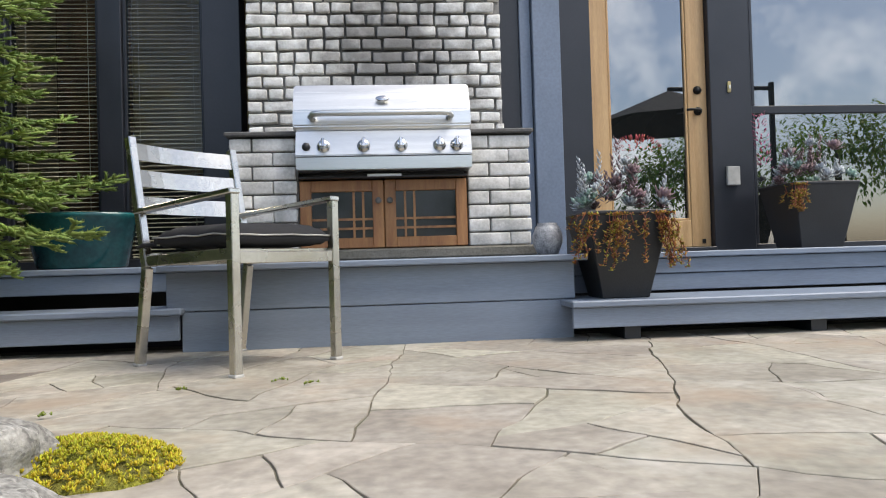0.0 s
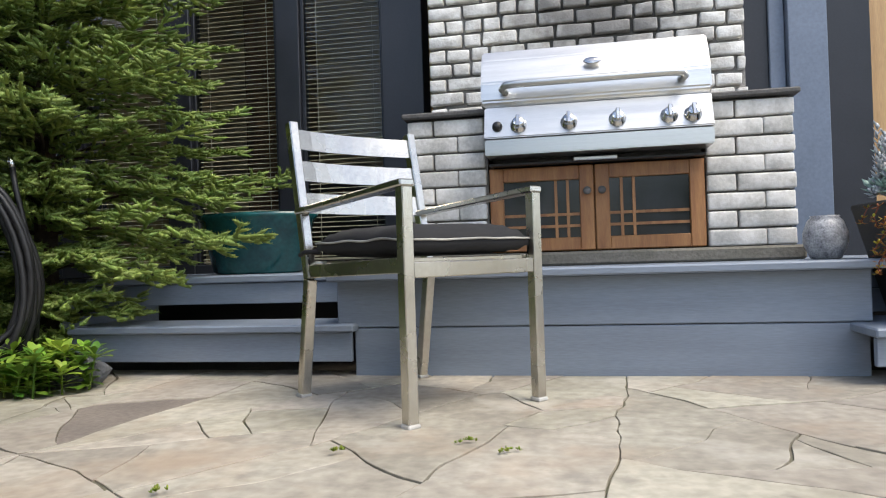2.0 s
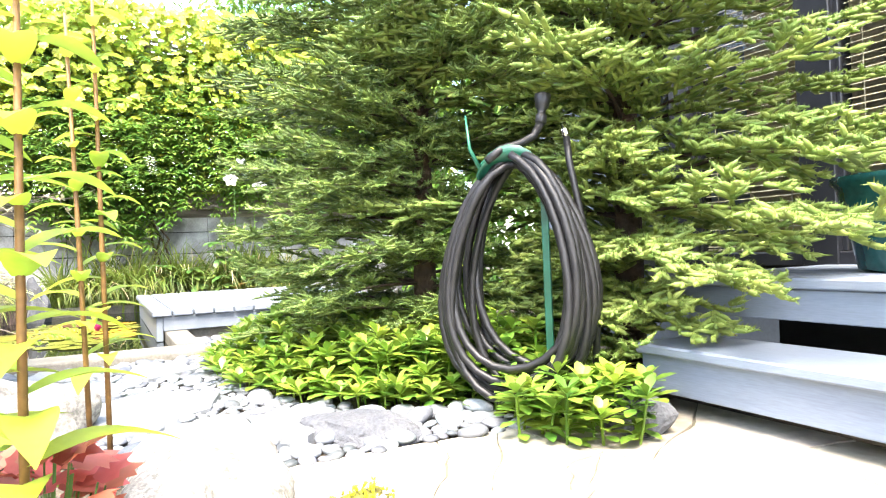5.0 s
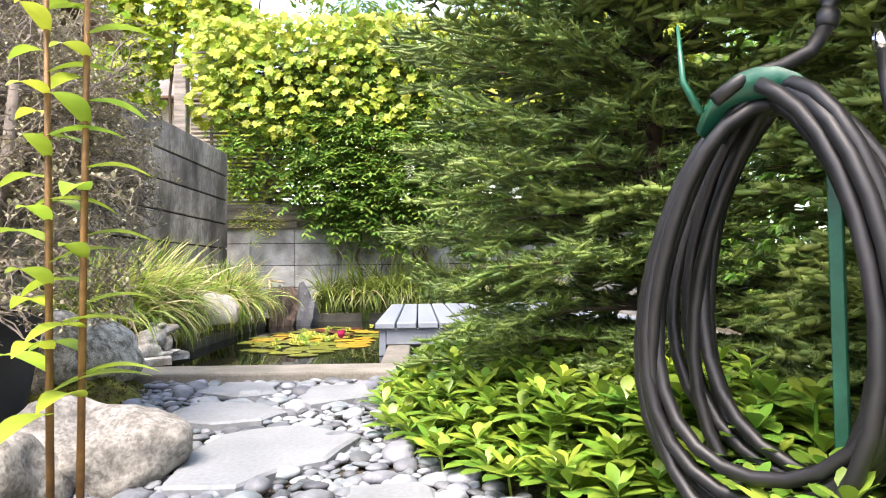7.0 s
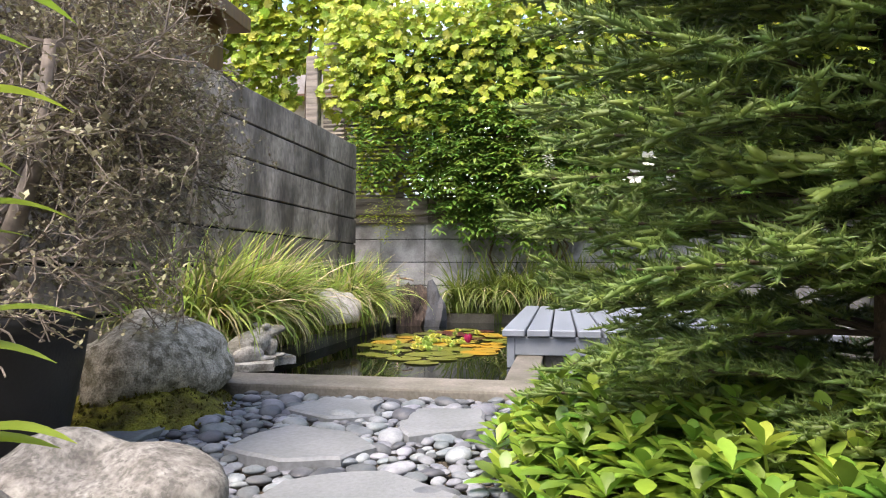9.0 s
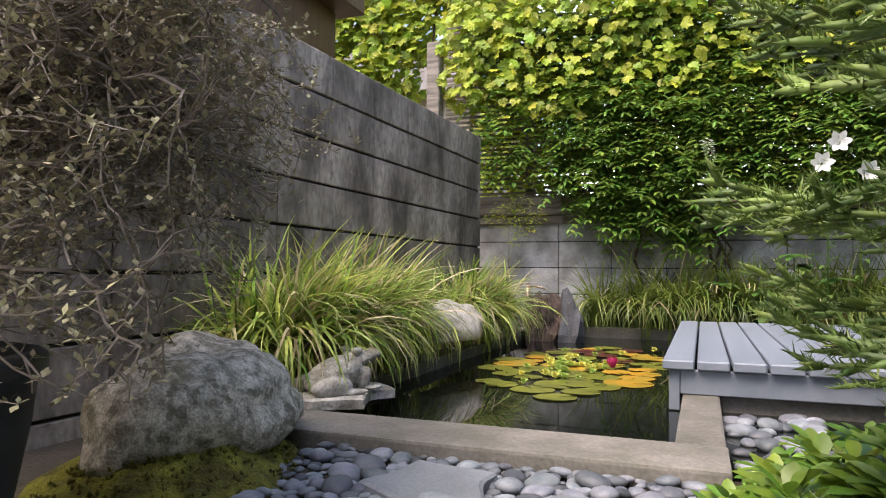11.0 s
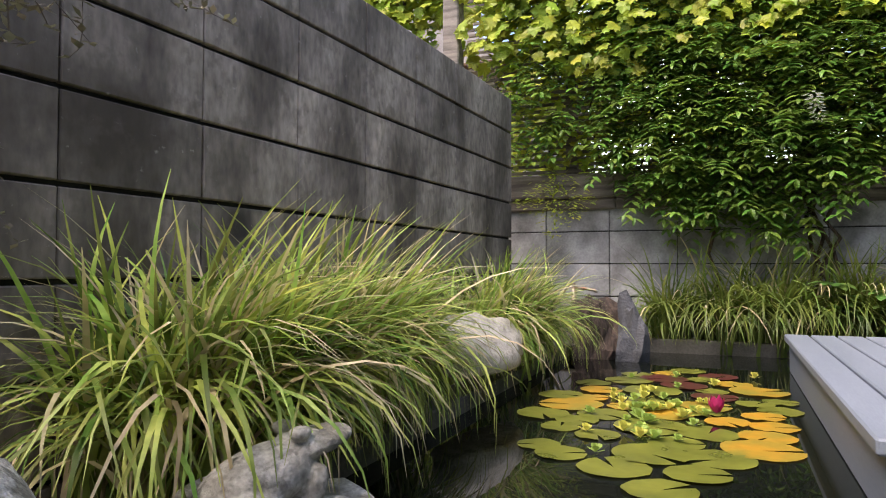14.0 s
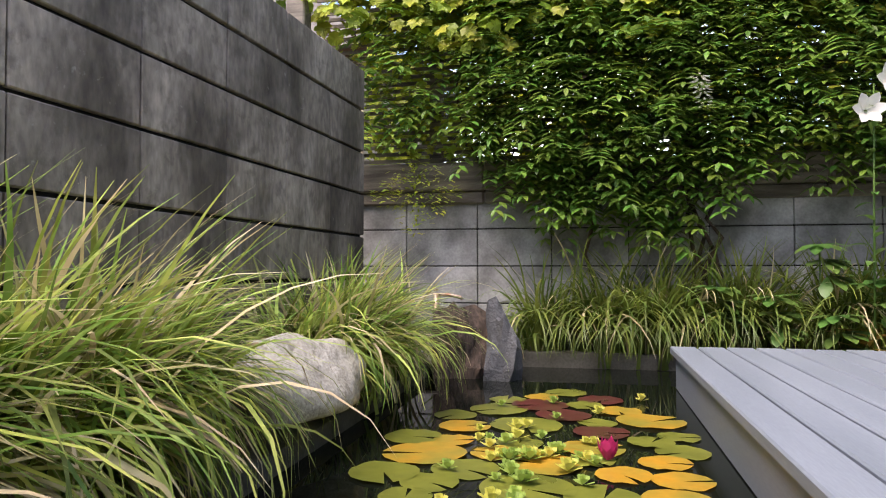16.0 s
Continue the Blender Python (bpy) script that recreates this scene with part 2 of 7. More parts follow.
CABWOOD = mat("cedar_cabinet_wood", (0.34, 0.165, 0.062), rough=0.45, vary=0.35, scale=4, fine=45, bump=0.12, tint=(0.22, 0.095, 0.035), stretch=(8, 8, 0.7), rand=0.08)
STEEL = mat("brushed_steel", (0.62, 0.62, 0.60), rough=0.32, metal=1.0, vary=0.15, scale=5, fine=60, bump=0.03, dist=0.001, tint=(0.55, 0.55, 0.53), stretch=(0.5, 9, 9), rand=0.03)
CHAIRSTEEL = mat("satin_chair_steel", (0.56, 0.535, 0.475), rough=0.27, metal=1.0, vary=0.15, scale=6, fine=60, bump=0.03, dist=0.001, tint=(0.5, 0.48, 0.43), rand=0.03)
BLACK = mat("black_plastic", (0.012, 0.012, 0.013), rough=0.45, vary=0.2, scale=6, fine=120, bump=0.08, rand=0.05)
POTBLACK = mat("black_pot", (0.02, 0.021, 0.023), rough=0.5, vary=0.3, scale=5, fine=120, bump=0.2, rand=0.05)
SLAT = mat("blind_slat", (0.68, 0.64, 0.5), rough=0.5, vary=0.1, bump=0, rand=0.04)
ROOM = mat("room_wall", (0.66, 0.50, 0.28), rough=0.8, vary=0.2, scale=2, fine=40, bump=0.05)


# ---- helpers of this place ----
def mesh(name, verts, faces, material, parent=None, smooth=False):
    me = bpy.data.meshes.new(name)
    me.from_pydata([tuple(v) for v in verts], [], [tuple(f) for f in faces])
    if smooth:
        me.polygons.foreach_set("use_smooth", [True] * len(me.polygons))
    me.materials.append(material)
    ob = new(name, me)
    if parent:
        ob.parent = parent
    return ob


def part(name, bm, material, parent=None, label="", smooth=False):
    me = bpy.data.meshes.new(name)
    bm.to_mesh(me)
    bm.free()
    if smooth:
        me.polygons.foreach_set("use_smooth", [True] * len(me.polygons))
    me.materials.append(material)
    ob = new(name, me)
    if parent:
        ob.parent = parent
    return tagged(ob, label) if label else ob


def share(name, me, parent, m):
    """Another object on the same mesh, under its parent, at the pose m."""
    ob = new(name, me)
    ob.parent = parent
    ob.matrix_basis = m
    return ob


def thing(name, label, category, at=(0, 0, 0), rz=0, group="", kind=""):
    ob = new(name)
    ob.empty_display_size = 0.1
    ob.matrix_basis = pose(*at, 0, 0, rz)
    return tagged(ob, label, category, group, kind)


def boxm(x0, x1, y0, y1, z0, z1, bevel=0.004, seg=1):
    bm = bmesh.new()
    bmesh.ops.create_cube(bm, size=1, matrix=Matrix.Translation(((x0 + x1) / 2, (y0 + y1) / 2, (z0 + z1) / 2)) @ Matrix.Diagonal((x1 - x0, y1 - y0, z1 - z0, 1)))
    if bevel:
        bmesh.ops.bevel(bm, geom=bm.edges[:], offset=bevel, segments=seg, affect="EDGES", profile=0.6)
    return bm


def box(name, x0, x1, y0, y1, z0, z1, material, parent=None, bevel=0.004, label="", seg=1):
    return part(name, boxm(x0, x1, y0, y1, z0, z1, bevel, seg), material, parent, label)


def fixed(ob, label, category="", group="", kind="structure"):
    return tagged(ob, label, category, group, kind)


def tube(points, radius, sides=8, cap=True):
    """Vertices and faces of a round tube along points; radius is a number or a list."""
    pts = [Vector(p) for p in points]
    rad = radius if isinstance(radius, (list, tuple)) else [radius] * len(pts)
    verts, faces = [], []
    side = None
    for i, p in enumerate(pts):
        d = (pts[min(i + 1, len(pts) - 1)] - pts[max(i - 1, 0)]).normalized()
        if side is None:
            side = d.orthogonal().normalized()
        side = (side - d * side.dot(d)).normalized()
        up = d.cross(side)
        for k in range(sides):
            a = 2 * math.pi * k / sides
            verts.append(p + (side * math.cos(a) + up * math.sin(a)) * rad[i])
        if i:
            o = (i - 1) * sides
            for k in range(sides):
                faces.append((o + k, o + (k + 1) % sides, o + sides + (k + 1) % sides, o + sides + k))
    if cap:
        faces.append(tuple(range(sides))[::-1])
        faces.append(tuple(range((len(pts) - 1) * sides, len(pts) * sides)))
    return verts, faces


def tubeob(name, points, radius, material, parent=None, sides=8):
    v, f = tube(points, radius, sides)
    return mesh(name, v, f, material, parent, True)


def lathe(profile, sides=24, square=False):
    """Turns a profile of (radius, z) round z; square gives a four-sided shape."""
    n = 4 if square else sides
    verts, faces = [], []
    for r, z in profile:
        for k in range(n):
            a = 2 * math.pi * (k + (0.5 if square else 0)) / n
            verts.append((r * math.cos(a), r * math.sin(a), z))
    for i in range(len(profile) - 1):
        for k in range(n):
            faces.append((i * n + k, i * n + (k + 1) % n, (i + 1) * n + (k + 1) % n, (i + 1) * n + k))
    faces.append(tuple(range(n))[::-1])
    faces.append(tuple(range((len(profile) - 1) * n, len(profile) * n)))
    return verts, faces


def merge(pieces):
    verts, faces = [], []
    for v, f in pieces:
        o = len(verts)
        verts += [tuple(p) for p in v]
        faces += [tuple(i + o for i in q) for q in f]
    return verts, faces


def scatter(name, tv, tf, mats, material, parent=None, smooth=False):
    """Joins many copies of one small template (triangles or quads, all alike) at 4x4 matrices into one mesh."""
    tv, tf, mats = np.asarray(tv, float), np.asarray(tf, int), np.asarray(mats, float)
    k, n, c = len(tv), len(mats), tf.shape[1]
    hv = np.hstack([tv, np.ones((k, 1))])
    verts = np.einsum("nij,kj->nki", mats, hv)[:, :, :3].reshape(-1, 3)
    faces = (tf[None] + (np.arange(n) * k)[:, None, None]).reshape(-1)
    return rawmesh(name, verts, faces, c, material, parent, smooth)


def rawmesh(name, verts, loops, corners, material, parent=None, smooth=False):
    me = bpy.data.meshes.new(name)
    nf = len(loops) // corners
    me.vertices.add(len(verts))
    me.vertices.foreach_set("co", np.ascontiguousarray(verts, dtype=np.float32).ravel())
    me.loops.add(len(loops))
    me.loops.foreach_set("vertex_index", np.ascontiguousarray(loops, dtype=np.int32))
    me.polygons.add(nf)
    me.polygons.foreach_set("loop_start", np.arange(nf, dtype=np.int32) * corners)
    me.polygons.foreach_set("use_smooth", np.full(nf, smooth))
    me.update(calc_edges=True)
    me.materials.append(material)
    ob = new(name, me)
    if parent:
        ob.parent = parent
    return ob


def basis(place, axis_y, up=(0, 0, 1), size=1.0):
    """4x4 matrix (numpy) whose y runs along axis_y and whose z leans to up."""
    y = Vector(axis_y).normalized()
    x = y.cross(Vector(up))
    x = x.normalized() if x.length > 1e-5 else Vector((1, 0, 0))
    z = x.cross(y)
    m = np.eye(4)
    m[:3, 0], m[:3, 1], m[:3, 2], m[:3, 3] = np.array(x) * size, np.array(y) * size, np.array(z) * size, place
    return m


def rock(name, centre, size, material, seed=0, rough=0.22, rz=0, parent=None, cuts=4, flat=0.35):
    """A boulder: a ball pushed in and out by noise, cut flat below."""
    bm = bmesh.new()
    bmesh.ops.create_icosphere(bm, subdivisions=cuts, radius=1)
    off = Vector((seed * 3.1, seed * 1.7, seed * 0.9))
    for v in bm.verts:
        n = v.co.normalized()
        d = 1 + rough * noise.noise(n * 1.3 + off) * 1.6 + rough * 0.5 * noise.noise(n * 3.1 + off) + rough * 0.18 * noise.noise(n * 8 + off)
        v.co = n * d
        v.co.z = max(v.co.z, -flat)
        v.co = Vector((v.co.x * size[0], v.co.y * size[1], v.co.z * size[2]))
    ob = part(name, bm, material, parent, smooth=True)
    ob.matrix_basis = pose(*centre, 0, 0, rz)
    return ob


rng = random.Random(7)

# ---- the ground ----
ground = mesh("ground", [(-60, -60, -0.05), (60, -60, -0.05), (60, 60, -0.05), (-60, 60, -0.05)], [(0, 1, 2, 3)], SOIL)
fixed(ground, "dark bare garden soil under the beds", "ground")

# patio: a bed of sand between irregular flagstones
PATIO = [(-2.25, -3.5), (6.0, -3.5), (6.0, 3.6), (-2.25, 3.6)]


def clip(poly, px, py, nx, ny):
    out = []
    for i in range(len(poly)):
        a, b = poly[i], poly[(i + 1) % len(poly)]
        da, db = (a[0] - px) * nx + (a[1] - py) * ny, (b[0] - px) * nx + (b[1] - py) * ny
        if da <= 0:
            out.append(a)
        if da * db < 0:
            t = da / (da - db)
            out.append((a[0] + (b[0] - a[0]) * t, a[1] + (b[1] - a[1]) * t))
    return out


def inside(poly, x, y):
    hit = False
    for i in range(len(poly)):
        (x0, y0), (x1, y1) = poly[i], poly[i - 1]
        if (y0 > y) != (y1 > y) and x < (x1 - x0) * (y - y0) / (y1 - y0) + x0:
            hit = not hit
    return hit


def ragged(poly, gap, seed, step=0.09, amp=0.02):
    """Insets a polygon by the joint's half width and roughens its edges."""
    cx, cy = sum(p[0] for p in poly) / len(poly), sum(p[1] for p in poly) / len(poly)
    out = []
    for i in range(len(poly)):
        a, b = poly[i], poly[(i + 1) % len(poly)]
        length = math.hypot(b[0] - a[0], b[1] - a[1])
        k = max(1, int(length / step))
        for j in range(k):
            x, y = a[0] + (b[0] - a[0]) * j / k, a[1] + (b[1] - a[1]) * j / k
            w = amp * noise.noise((x * 5.0, y * 5.0, 3.3)), amp * noise.noise((x * 5.0, y * 5.0, 9.3))
            r = math.hypot(cx - x, cy - y)
            g = min(gap * (1 + 0.7 * noise.noise((x * 3, y * 3, 1))), r * 0.3)
            out.append((x + (cx - x) / r * g + w[0], y + (cy - y) / r * g + w[1]))
    return out


def matrix_of(m):
    return Matrix([list(row) for row in m])


def slab(name, poly, z0, z1, material, parent=None, bev=0.008):
    """A flat stone with chipped, rounded rims."""
    cx, cy = sum(p[0] for p in poly) / len(poly), sum(p[1] for p in poly) / len(poly)
    n = len(poly)
    inner = []
    for x, y in poly:
        r = math.hypot(x - cx, y - cy)
        inner.append((x + (cx - x) / r * bev, y + (cy - y) / r * bev, z1))
    verts = [(x, y, z0) for x, y in poly] + [(x, y, z1 - bev * 0.6) for x, y in poly] + inner
    faces = []
    for i in range(n):
        j = (i + 1) % n
        faces += [(i, j, n + j, n + i), (n + i, n + j, 2 * n + j, 2 * n + i)]
    faces.append(tuple(range(2 * n, 3 * n)))
    return mesh(name, verts, faces, material, parent)


patio = mesh("pavement", [(x, y, -0.006) for x, y in PATIO], [tuple(range(len(PATIO)))], GROUT)
fixed(patio, "patio of irregular grey-beige flagstones with thin sandy joints", "patio")


def area(poly):
    return abs(sum(a[0] * b[1] - b[0] * a[1] for a, b in zip(poly, poly[1:] + poly[:1]))) / 2


def flagstones():
    """Crazy paving: big sheets split again and again across their longer side."""
    r = random.Random(29)
    todo, done = [list(PATIO)], []
    while todo:
        poly = todo.pop()
        cx, cy = sum(p[0] for p in poly) / len(poly), sum(p[1] for p in poly) / len(poly)
        near = -2.3 < cx < 3.2 and cy > 0.6
        want = r.choice((0.05, 0.08, 0.13, 0.2, 0.28)) * (1 if near else 2.5)
        if area(poly) < want:
            done.append(poly)
            continue
        far = max(poly, key=lambda p: math.hypot(p[0] - cx, p[1] - cy))
        a = math.atan2(far[1] - cy, far[0] - cx) + r.uniform(-0.75, 0.75)
        nx, ny = math.cos(a), math.sin(a)
        px, py = cx + r.uniform(-0.12, 0.12) * nx, cy + r.uniform(-0.12, 0.12) * ny
        for sg in (-1, 1):
            q = clip(poly, px, py, nx * sg, ny * sg)
            if len(q) > 2:
                todo.append(q)
    for i, poly in enumerate(done):
        poly = warped(poly, 0.0038)
        slab("flagstone", poly, -0.045, r.uniform(-0.002, 0.002), FLAGDARK if inside(poly, -1.42, 2.86) else FLAG, patio, 0.0018)


def warped(poly, gap):
    """Draws a polygon in by the joint and bends its edges by a field that neighbours share."""
    cx, cy = sum(p[0] for p in poly) / len(poly), sum(p[1] for p in poly) / len(poly)
    out = []
    for a, b in zip(poly, poly[1:] + poly[:1]):
        length = math.hypot(b[0] - a[0], b[1] - a[1])
        k = max(1, int(length / 0.05))
        for j in range(k):
            x, y = a[0] + (b[0] - a[0]) * j / k, a[1] + (b[1] - a[1]) * j / k
            r = math.hypot(cx - x, cy - y)
            g = min(gap * (1 + 1.2 * max(-0.6, noise.noise((x * 2.2, y * 2.2, 1)))), r * 0.3)
            u = 0.075 * noise.noise((x * 2.1, y * 2.1, 3.3)) + 0.02 * noise.noise((x * 8, y * 8, 5.3))
            w = 0.075 * noise.noise((x * 2.1, y * 2.1, 9.3)) + 0.02 * noise.noise((x * 8, y * 8, 7.3))
            edge = min(1, max(0, min(3.6 - y, x + 2.25, 6 - x, y + 3.5) / 0.1))
            out.append((x + (cx - x) / r * g + u * edge, y + (cy - y) / r * g + w * edge))
    return out


# ---- the house ----
wall_house = thing("wall_house", "blue-grey and dark painted house front with big windows", "house wall", kind="structure")
deck = thing("deck", "grey painted wooden deck with two steps along the house", "deck", kind="structure")
# platform in front of the chimney
box("platform_board", -1.0, 1.0, 3.46, 3.50, 0.195, 0.385, DECK, deck, 0.004)
box("platform_board", -0.93, 0.99, 3.463, 3.50, -0.03, 0.191, DECK, deck, 0.004)
box("platform_side", 0.955, 0.995, 3.502, 3.75, -0.03, 0.384, DECK, deck, 0.003)
box("platform_top", -1.02, 1.05, 3.385, 3.765, 0.386, 0.418, DECK, deck, 0.006)
# deck boards
for k in range(8):
    y0 = 3.69 + k * 0.142
    if y0 < 3.76:
        box("deck_board", -2.35, -1.024, y0, y0 + 0.136, 0.384, 0.416, DECK, deck, 0.005)
        box("deck_board", 1.054, 5.6, y0, y0 + 0.136, 0.384, 0.416, DECK, deck, 0.005)
    else:
        box("deck_board", -2.35, 5.6, y0, y0 + 0.136, 0.384, 0.416, DECK, deck, 0.005)
# left steps
box("fascia", -2.35, -1.004, 3.712, 3.742, 0.285, 0.381, DECK, deck, 0.003)
box("step_tread", -2.22, -0.915, 3.40, 3.71, 0.182, 0.214, DECK, deck, 0.006)
box("step_riser", -2.22, -0.935, 3.43, 3.458, 0.06, 0.18, DECK, deck, 0.003)
# right steps
box("fascia", 1.0, 5.6, 3.722, 3.75, 0.30, 0.381, DECK, deck, 0.003)
box("fascia", 1.0, 5.6, 3.735, 3.76, 0.205, 0.296, DECK, deck, 0.003)
box("step_tread", 0.925, 5.6, 3.245, 3.73, 0.160, 0.192, DECK, deck, 0.006)
box("step_riser", 0.935, 5.6, 3.272, 3.30, 0.062, 0.158, DECK, deck, 0.003)
for k in range(5):
    box("joist", 1.2 + k * 0.95, 1.28 + k * 0.95, 3.32, 3.72, -0.05, 0.158, DARK, deck, 0)
box("under_deck", -2.3, 5.6, 4.2, 4.24, -0.05, 0.38, DARK, deck, 0)

# wall panels of the front; openings stay free
YW = 4.6
panels = [
    ("wall_panel", -1.08, -0.84, YW - 0.06, YW + 0.12, 0.41, 3.2, DARK), ("mullion", -1.73, -1.585, YW - 0.04, YW + 0.1, 0.41, 3.2, DARK),
    ("mullion", -2.45, -2.29, YW - 0.04, YW + 0.1, 0.41, 3.2, DARK), ("mullion", -3.2, -3.06, YW - 0.04, YW + 0.1, 0.41, 3.2, DARK),
    ("wall_panel", -4.4, -3.75, YW - 0.02, YW + 0.12, 0.385, 3.2, BLUEPOST),
    ("wall_panel", 0.83, 0.98, YW - 0.03, YW + 0.12, 0.41, 3.2, DARK),
    ("siding_board", 0.98, 1.055, YW - 0.05, YW + 0.1, 0.41, 3.2, BLUEPOST), ("siding_board", 1.06, 1.245, YW - 0.09, YW + 0.1, 0.41, 3.2, BLUEPOST),
    ("wall_panel", 1.247, 1.475, YW + 0.0, YW + 0.22, 0.41, 3.2, DARK), ("wall_panel", 2.305, 2.60, YW + 0.0, YW + 0.22, 0.41, 3.2, DARK),
    ("wall_panel", 4.2, 5.6, YW + 0.0, YW + 0.22, 0.41, 3.2, DARK),
    ("wall_panel", -4.4, 5.6, YW, YW + 0.2, 3.2, 3.5, DARK), ("wall_base", -4.4, 5.6, YW + 0.02, YW + 0.12, -0.05, 0.38, BLUEPOST),
    ("sill", -3.75, -1.08, YW - 0.03, YW + 0.1, 0.41, 0.47, DARK), ("sill", 2.6, 4.2, YW + 0.02, YW + 0.2, 0.41, 0.455, DARK),
    ("window_rail", 2.6, 4.2, YW + 0.01, YW + 0.1, 1.355, 1.41, DARK), ("threshold", 1.47, 2.31, YW - 0.02, YW + 0.2, 0.418, 0.445, DARK),
]
for nm, x0, x1, y0, y1, z0, z1, m in panels:
    box(nm, x0, x1, y0, y1, z0, z1, m, wall_house, 0.004)
# room behind the glass
box("room_wall", -4.4, 0.9, 6.6, 6.7, 0.3, 3.4, ROOM, wall_house, 0)
box("room_wall", 1.2, 5.6, 6.6, 6.7, 0.3, 3.4, ROOM, wall_house, 0)
box("room_side", 0.9, 1.2, 4.85, 6.7, 0.3, 3.4, ROOM, wall_house, 0)
box("room_side", -4.5, -4.4, 4.62, 6.7, -0.05, 3.4, BLUEPOST, wall_house, 0)
box("room_side", 5.6, 5.7, 4.62, 6.7, -0.05, 3.4, DARK, wall_house, 0)
box("room_floor", -4.4, 5.6, 4.83, 6.6, 0.3, 0.4, DARK, wall_house, 0)
ceiling = box("ceiling", -4.5, 5.7, 4.82, 6.7, 3.4, 3.5, ROOM, None, 0)
fixed(ceiling, "plain pale ceiling inside the house", "ceiling")
roof = box("roof", -4.7, 5.9, 4.45, 6.9, 3.51, 3.62, DARK, None, 0.01)
fixed(roof, "flat dark roof edge over the house", "roof")

# panes
for k, (x0, x1) in enumerate(((-1.585, -1.08), (-2.29, -1.73), (-3.06, -2.45), (-3.75, -3.2))):
    w = thing("window_%d" % (k + 1), "tall dark-framed window with lowered venetian blind behind", "window", kind="structure")
    g = box("pane", x0 + 0.001, x1 - 0.001, YW + 0.005, YW + 0.011, 0.471, 3.199, GLASS, w, 0)
    g.visible_shadow = False
    for nm, a, b in (("frame_left", x0 + 0.001, x0 + 0.022), ("frame_right", x1 - 0.022, x1 - 0.001)):
        box(nm, a, b, YW - 0.012, YW + 0.004, 0.471, 3.199, DARK, w, 0.003)
for k, (z0, z1) in enumerate(((0.456, 1.354), (1.411, 3.199))):
    w = thing("window_%d" % (k + 5), "wide dark-framed pane that mirrors sky and trees", "window", kind="structure")
    g = box("pane", 2.601, 4.199, YW + 0.03, YW + 0.036, z0, z1, DOORGLASS, w, 0)
    g.visible_shadow = False
    box("frame_left", 2.602, 2.625, YW + 0.005, YW + 0.029, z0, z1, DARK, w, 0.003)
    box("frame_right", 4.175, 4.198, YW + 0.005, YW + 0.029, z0, z1, DARK, w, 0.003)

# the block wall along the garden
wall_garden = thing("wall_garden", "tall grey concrete block wall with deep level joints and stains", "garden wall", (-6.2, 0.25, 0), 177.5, kind="structure")
# local x runs away from the house along the wall, local y points away from the garden
core = box("wall_core", -5.0, 2.46, 0.022, 0.19, -0.05, 1.835, JOINT, wall_garden, 0)
COURSE, BLEN = 0.2585, 0.512
top_z = 1.845


def blockwall():
    z = top_z
    row = 0
    meshes = {}
    while z > 0.0:
        z0 = z - COURSE
        x = 2.47
        while x > -5.0:
            x0 = x - BLEN
            w = BLEN - 0.006
            key = round(w, 3)
            if key not in meshes:
                bm = boxm(0, w, 0, 0.03, 0, COURSE - 0.016, 0.004)
                me = bpy.data.meshes.new("block")
                bm.to_mesh(me)
                bm.free()
                me.materials.append(BLOCK)
                meshes[key] = me
            share("block", meshes[key], wall_garden, pose(x0, rng.uniform(-0.002, 0.002), z0 + 0.008))
            x -= BLEN
        z -= COURSE
        row += 1


# the low wall at the pond's end, with a timber beam and a lattice
wall_back = thing("wall_back", "low grey block wall with a weathered timber beam on top", "garden wall", kind="structure")
box("wall_core", -9.6, -9.42, -0.3, 6.5, -0.05, 1.06, JOINT, wall_back, 0)
for r in range(5):
    for k in range(13):
        y0 = -0.08 + k * 0.514
        box("block", -9.425, -9.395, y0 + 0.003, y0 + 0.511, -0.15 + 0.2605 * r + 0.004, -0.15 + 0.2605 * (r + 1) - 0.004, BLOCK2, wall_back, 0.004)
for y0, y1 in ((-0.3, 1.0), (1.003, 3.2), (3.203, 6.5)):
    box("beam", -9.6, -9.33, y0, y1, 1.16, 1.36, TIMBER, wall_back, 0.012)
    box("beam", -9.6, -9.36, y0, y1, 1.068, 1.157, TIMBER, wall_back, 0.012)

# the pond
water = box("water", -9.1, -4.79, 0.78, 4.6, -0.06, -0.022, WATER, None, 0)
fixed(water, "still black pond water that mirrors wall and plants", "water")
pond = thing("pond_curb", "worn concrete curb round the pond", "curb", kind="structure")
box("curb_front", -4.80, -4.50, 0.6, 2.365, -0.1, 0.05, CONCRETE, pond, 0.012, seg=2)
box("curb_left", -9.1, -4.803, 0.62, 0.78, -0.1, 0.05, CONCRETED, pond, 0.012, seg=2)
box("curb_right", -5.9, -4.803, 2.21, 2.36, -0.1, 0.05, CONCRETE, pond, 0.012, seg=2)
box("curb_back", -9.28, -9.103, 0.62, 4.7, -0.1, 0.075, CONCRETE, pond, 0.012, seg=2)
box("curb_house", -9.1, -5.9, 4.6, 4.75, -0.1, 0.05, CONCRETE, pond, 0.012, seg=2)
box("curb_end", -5.9, -5.75, 2.363, 4.75, -0.1, 0.05, CONCRETE, pond, 0.012, seg=2)

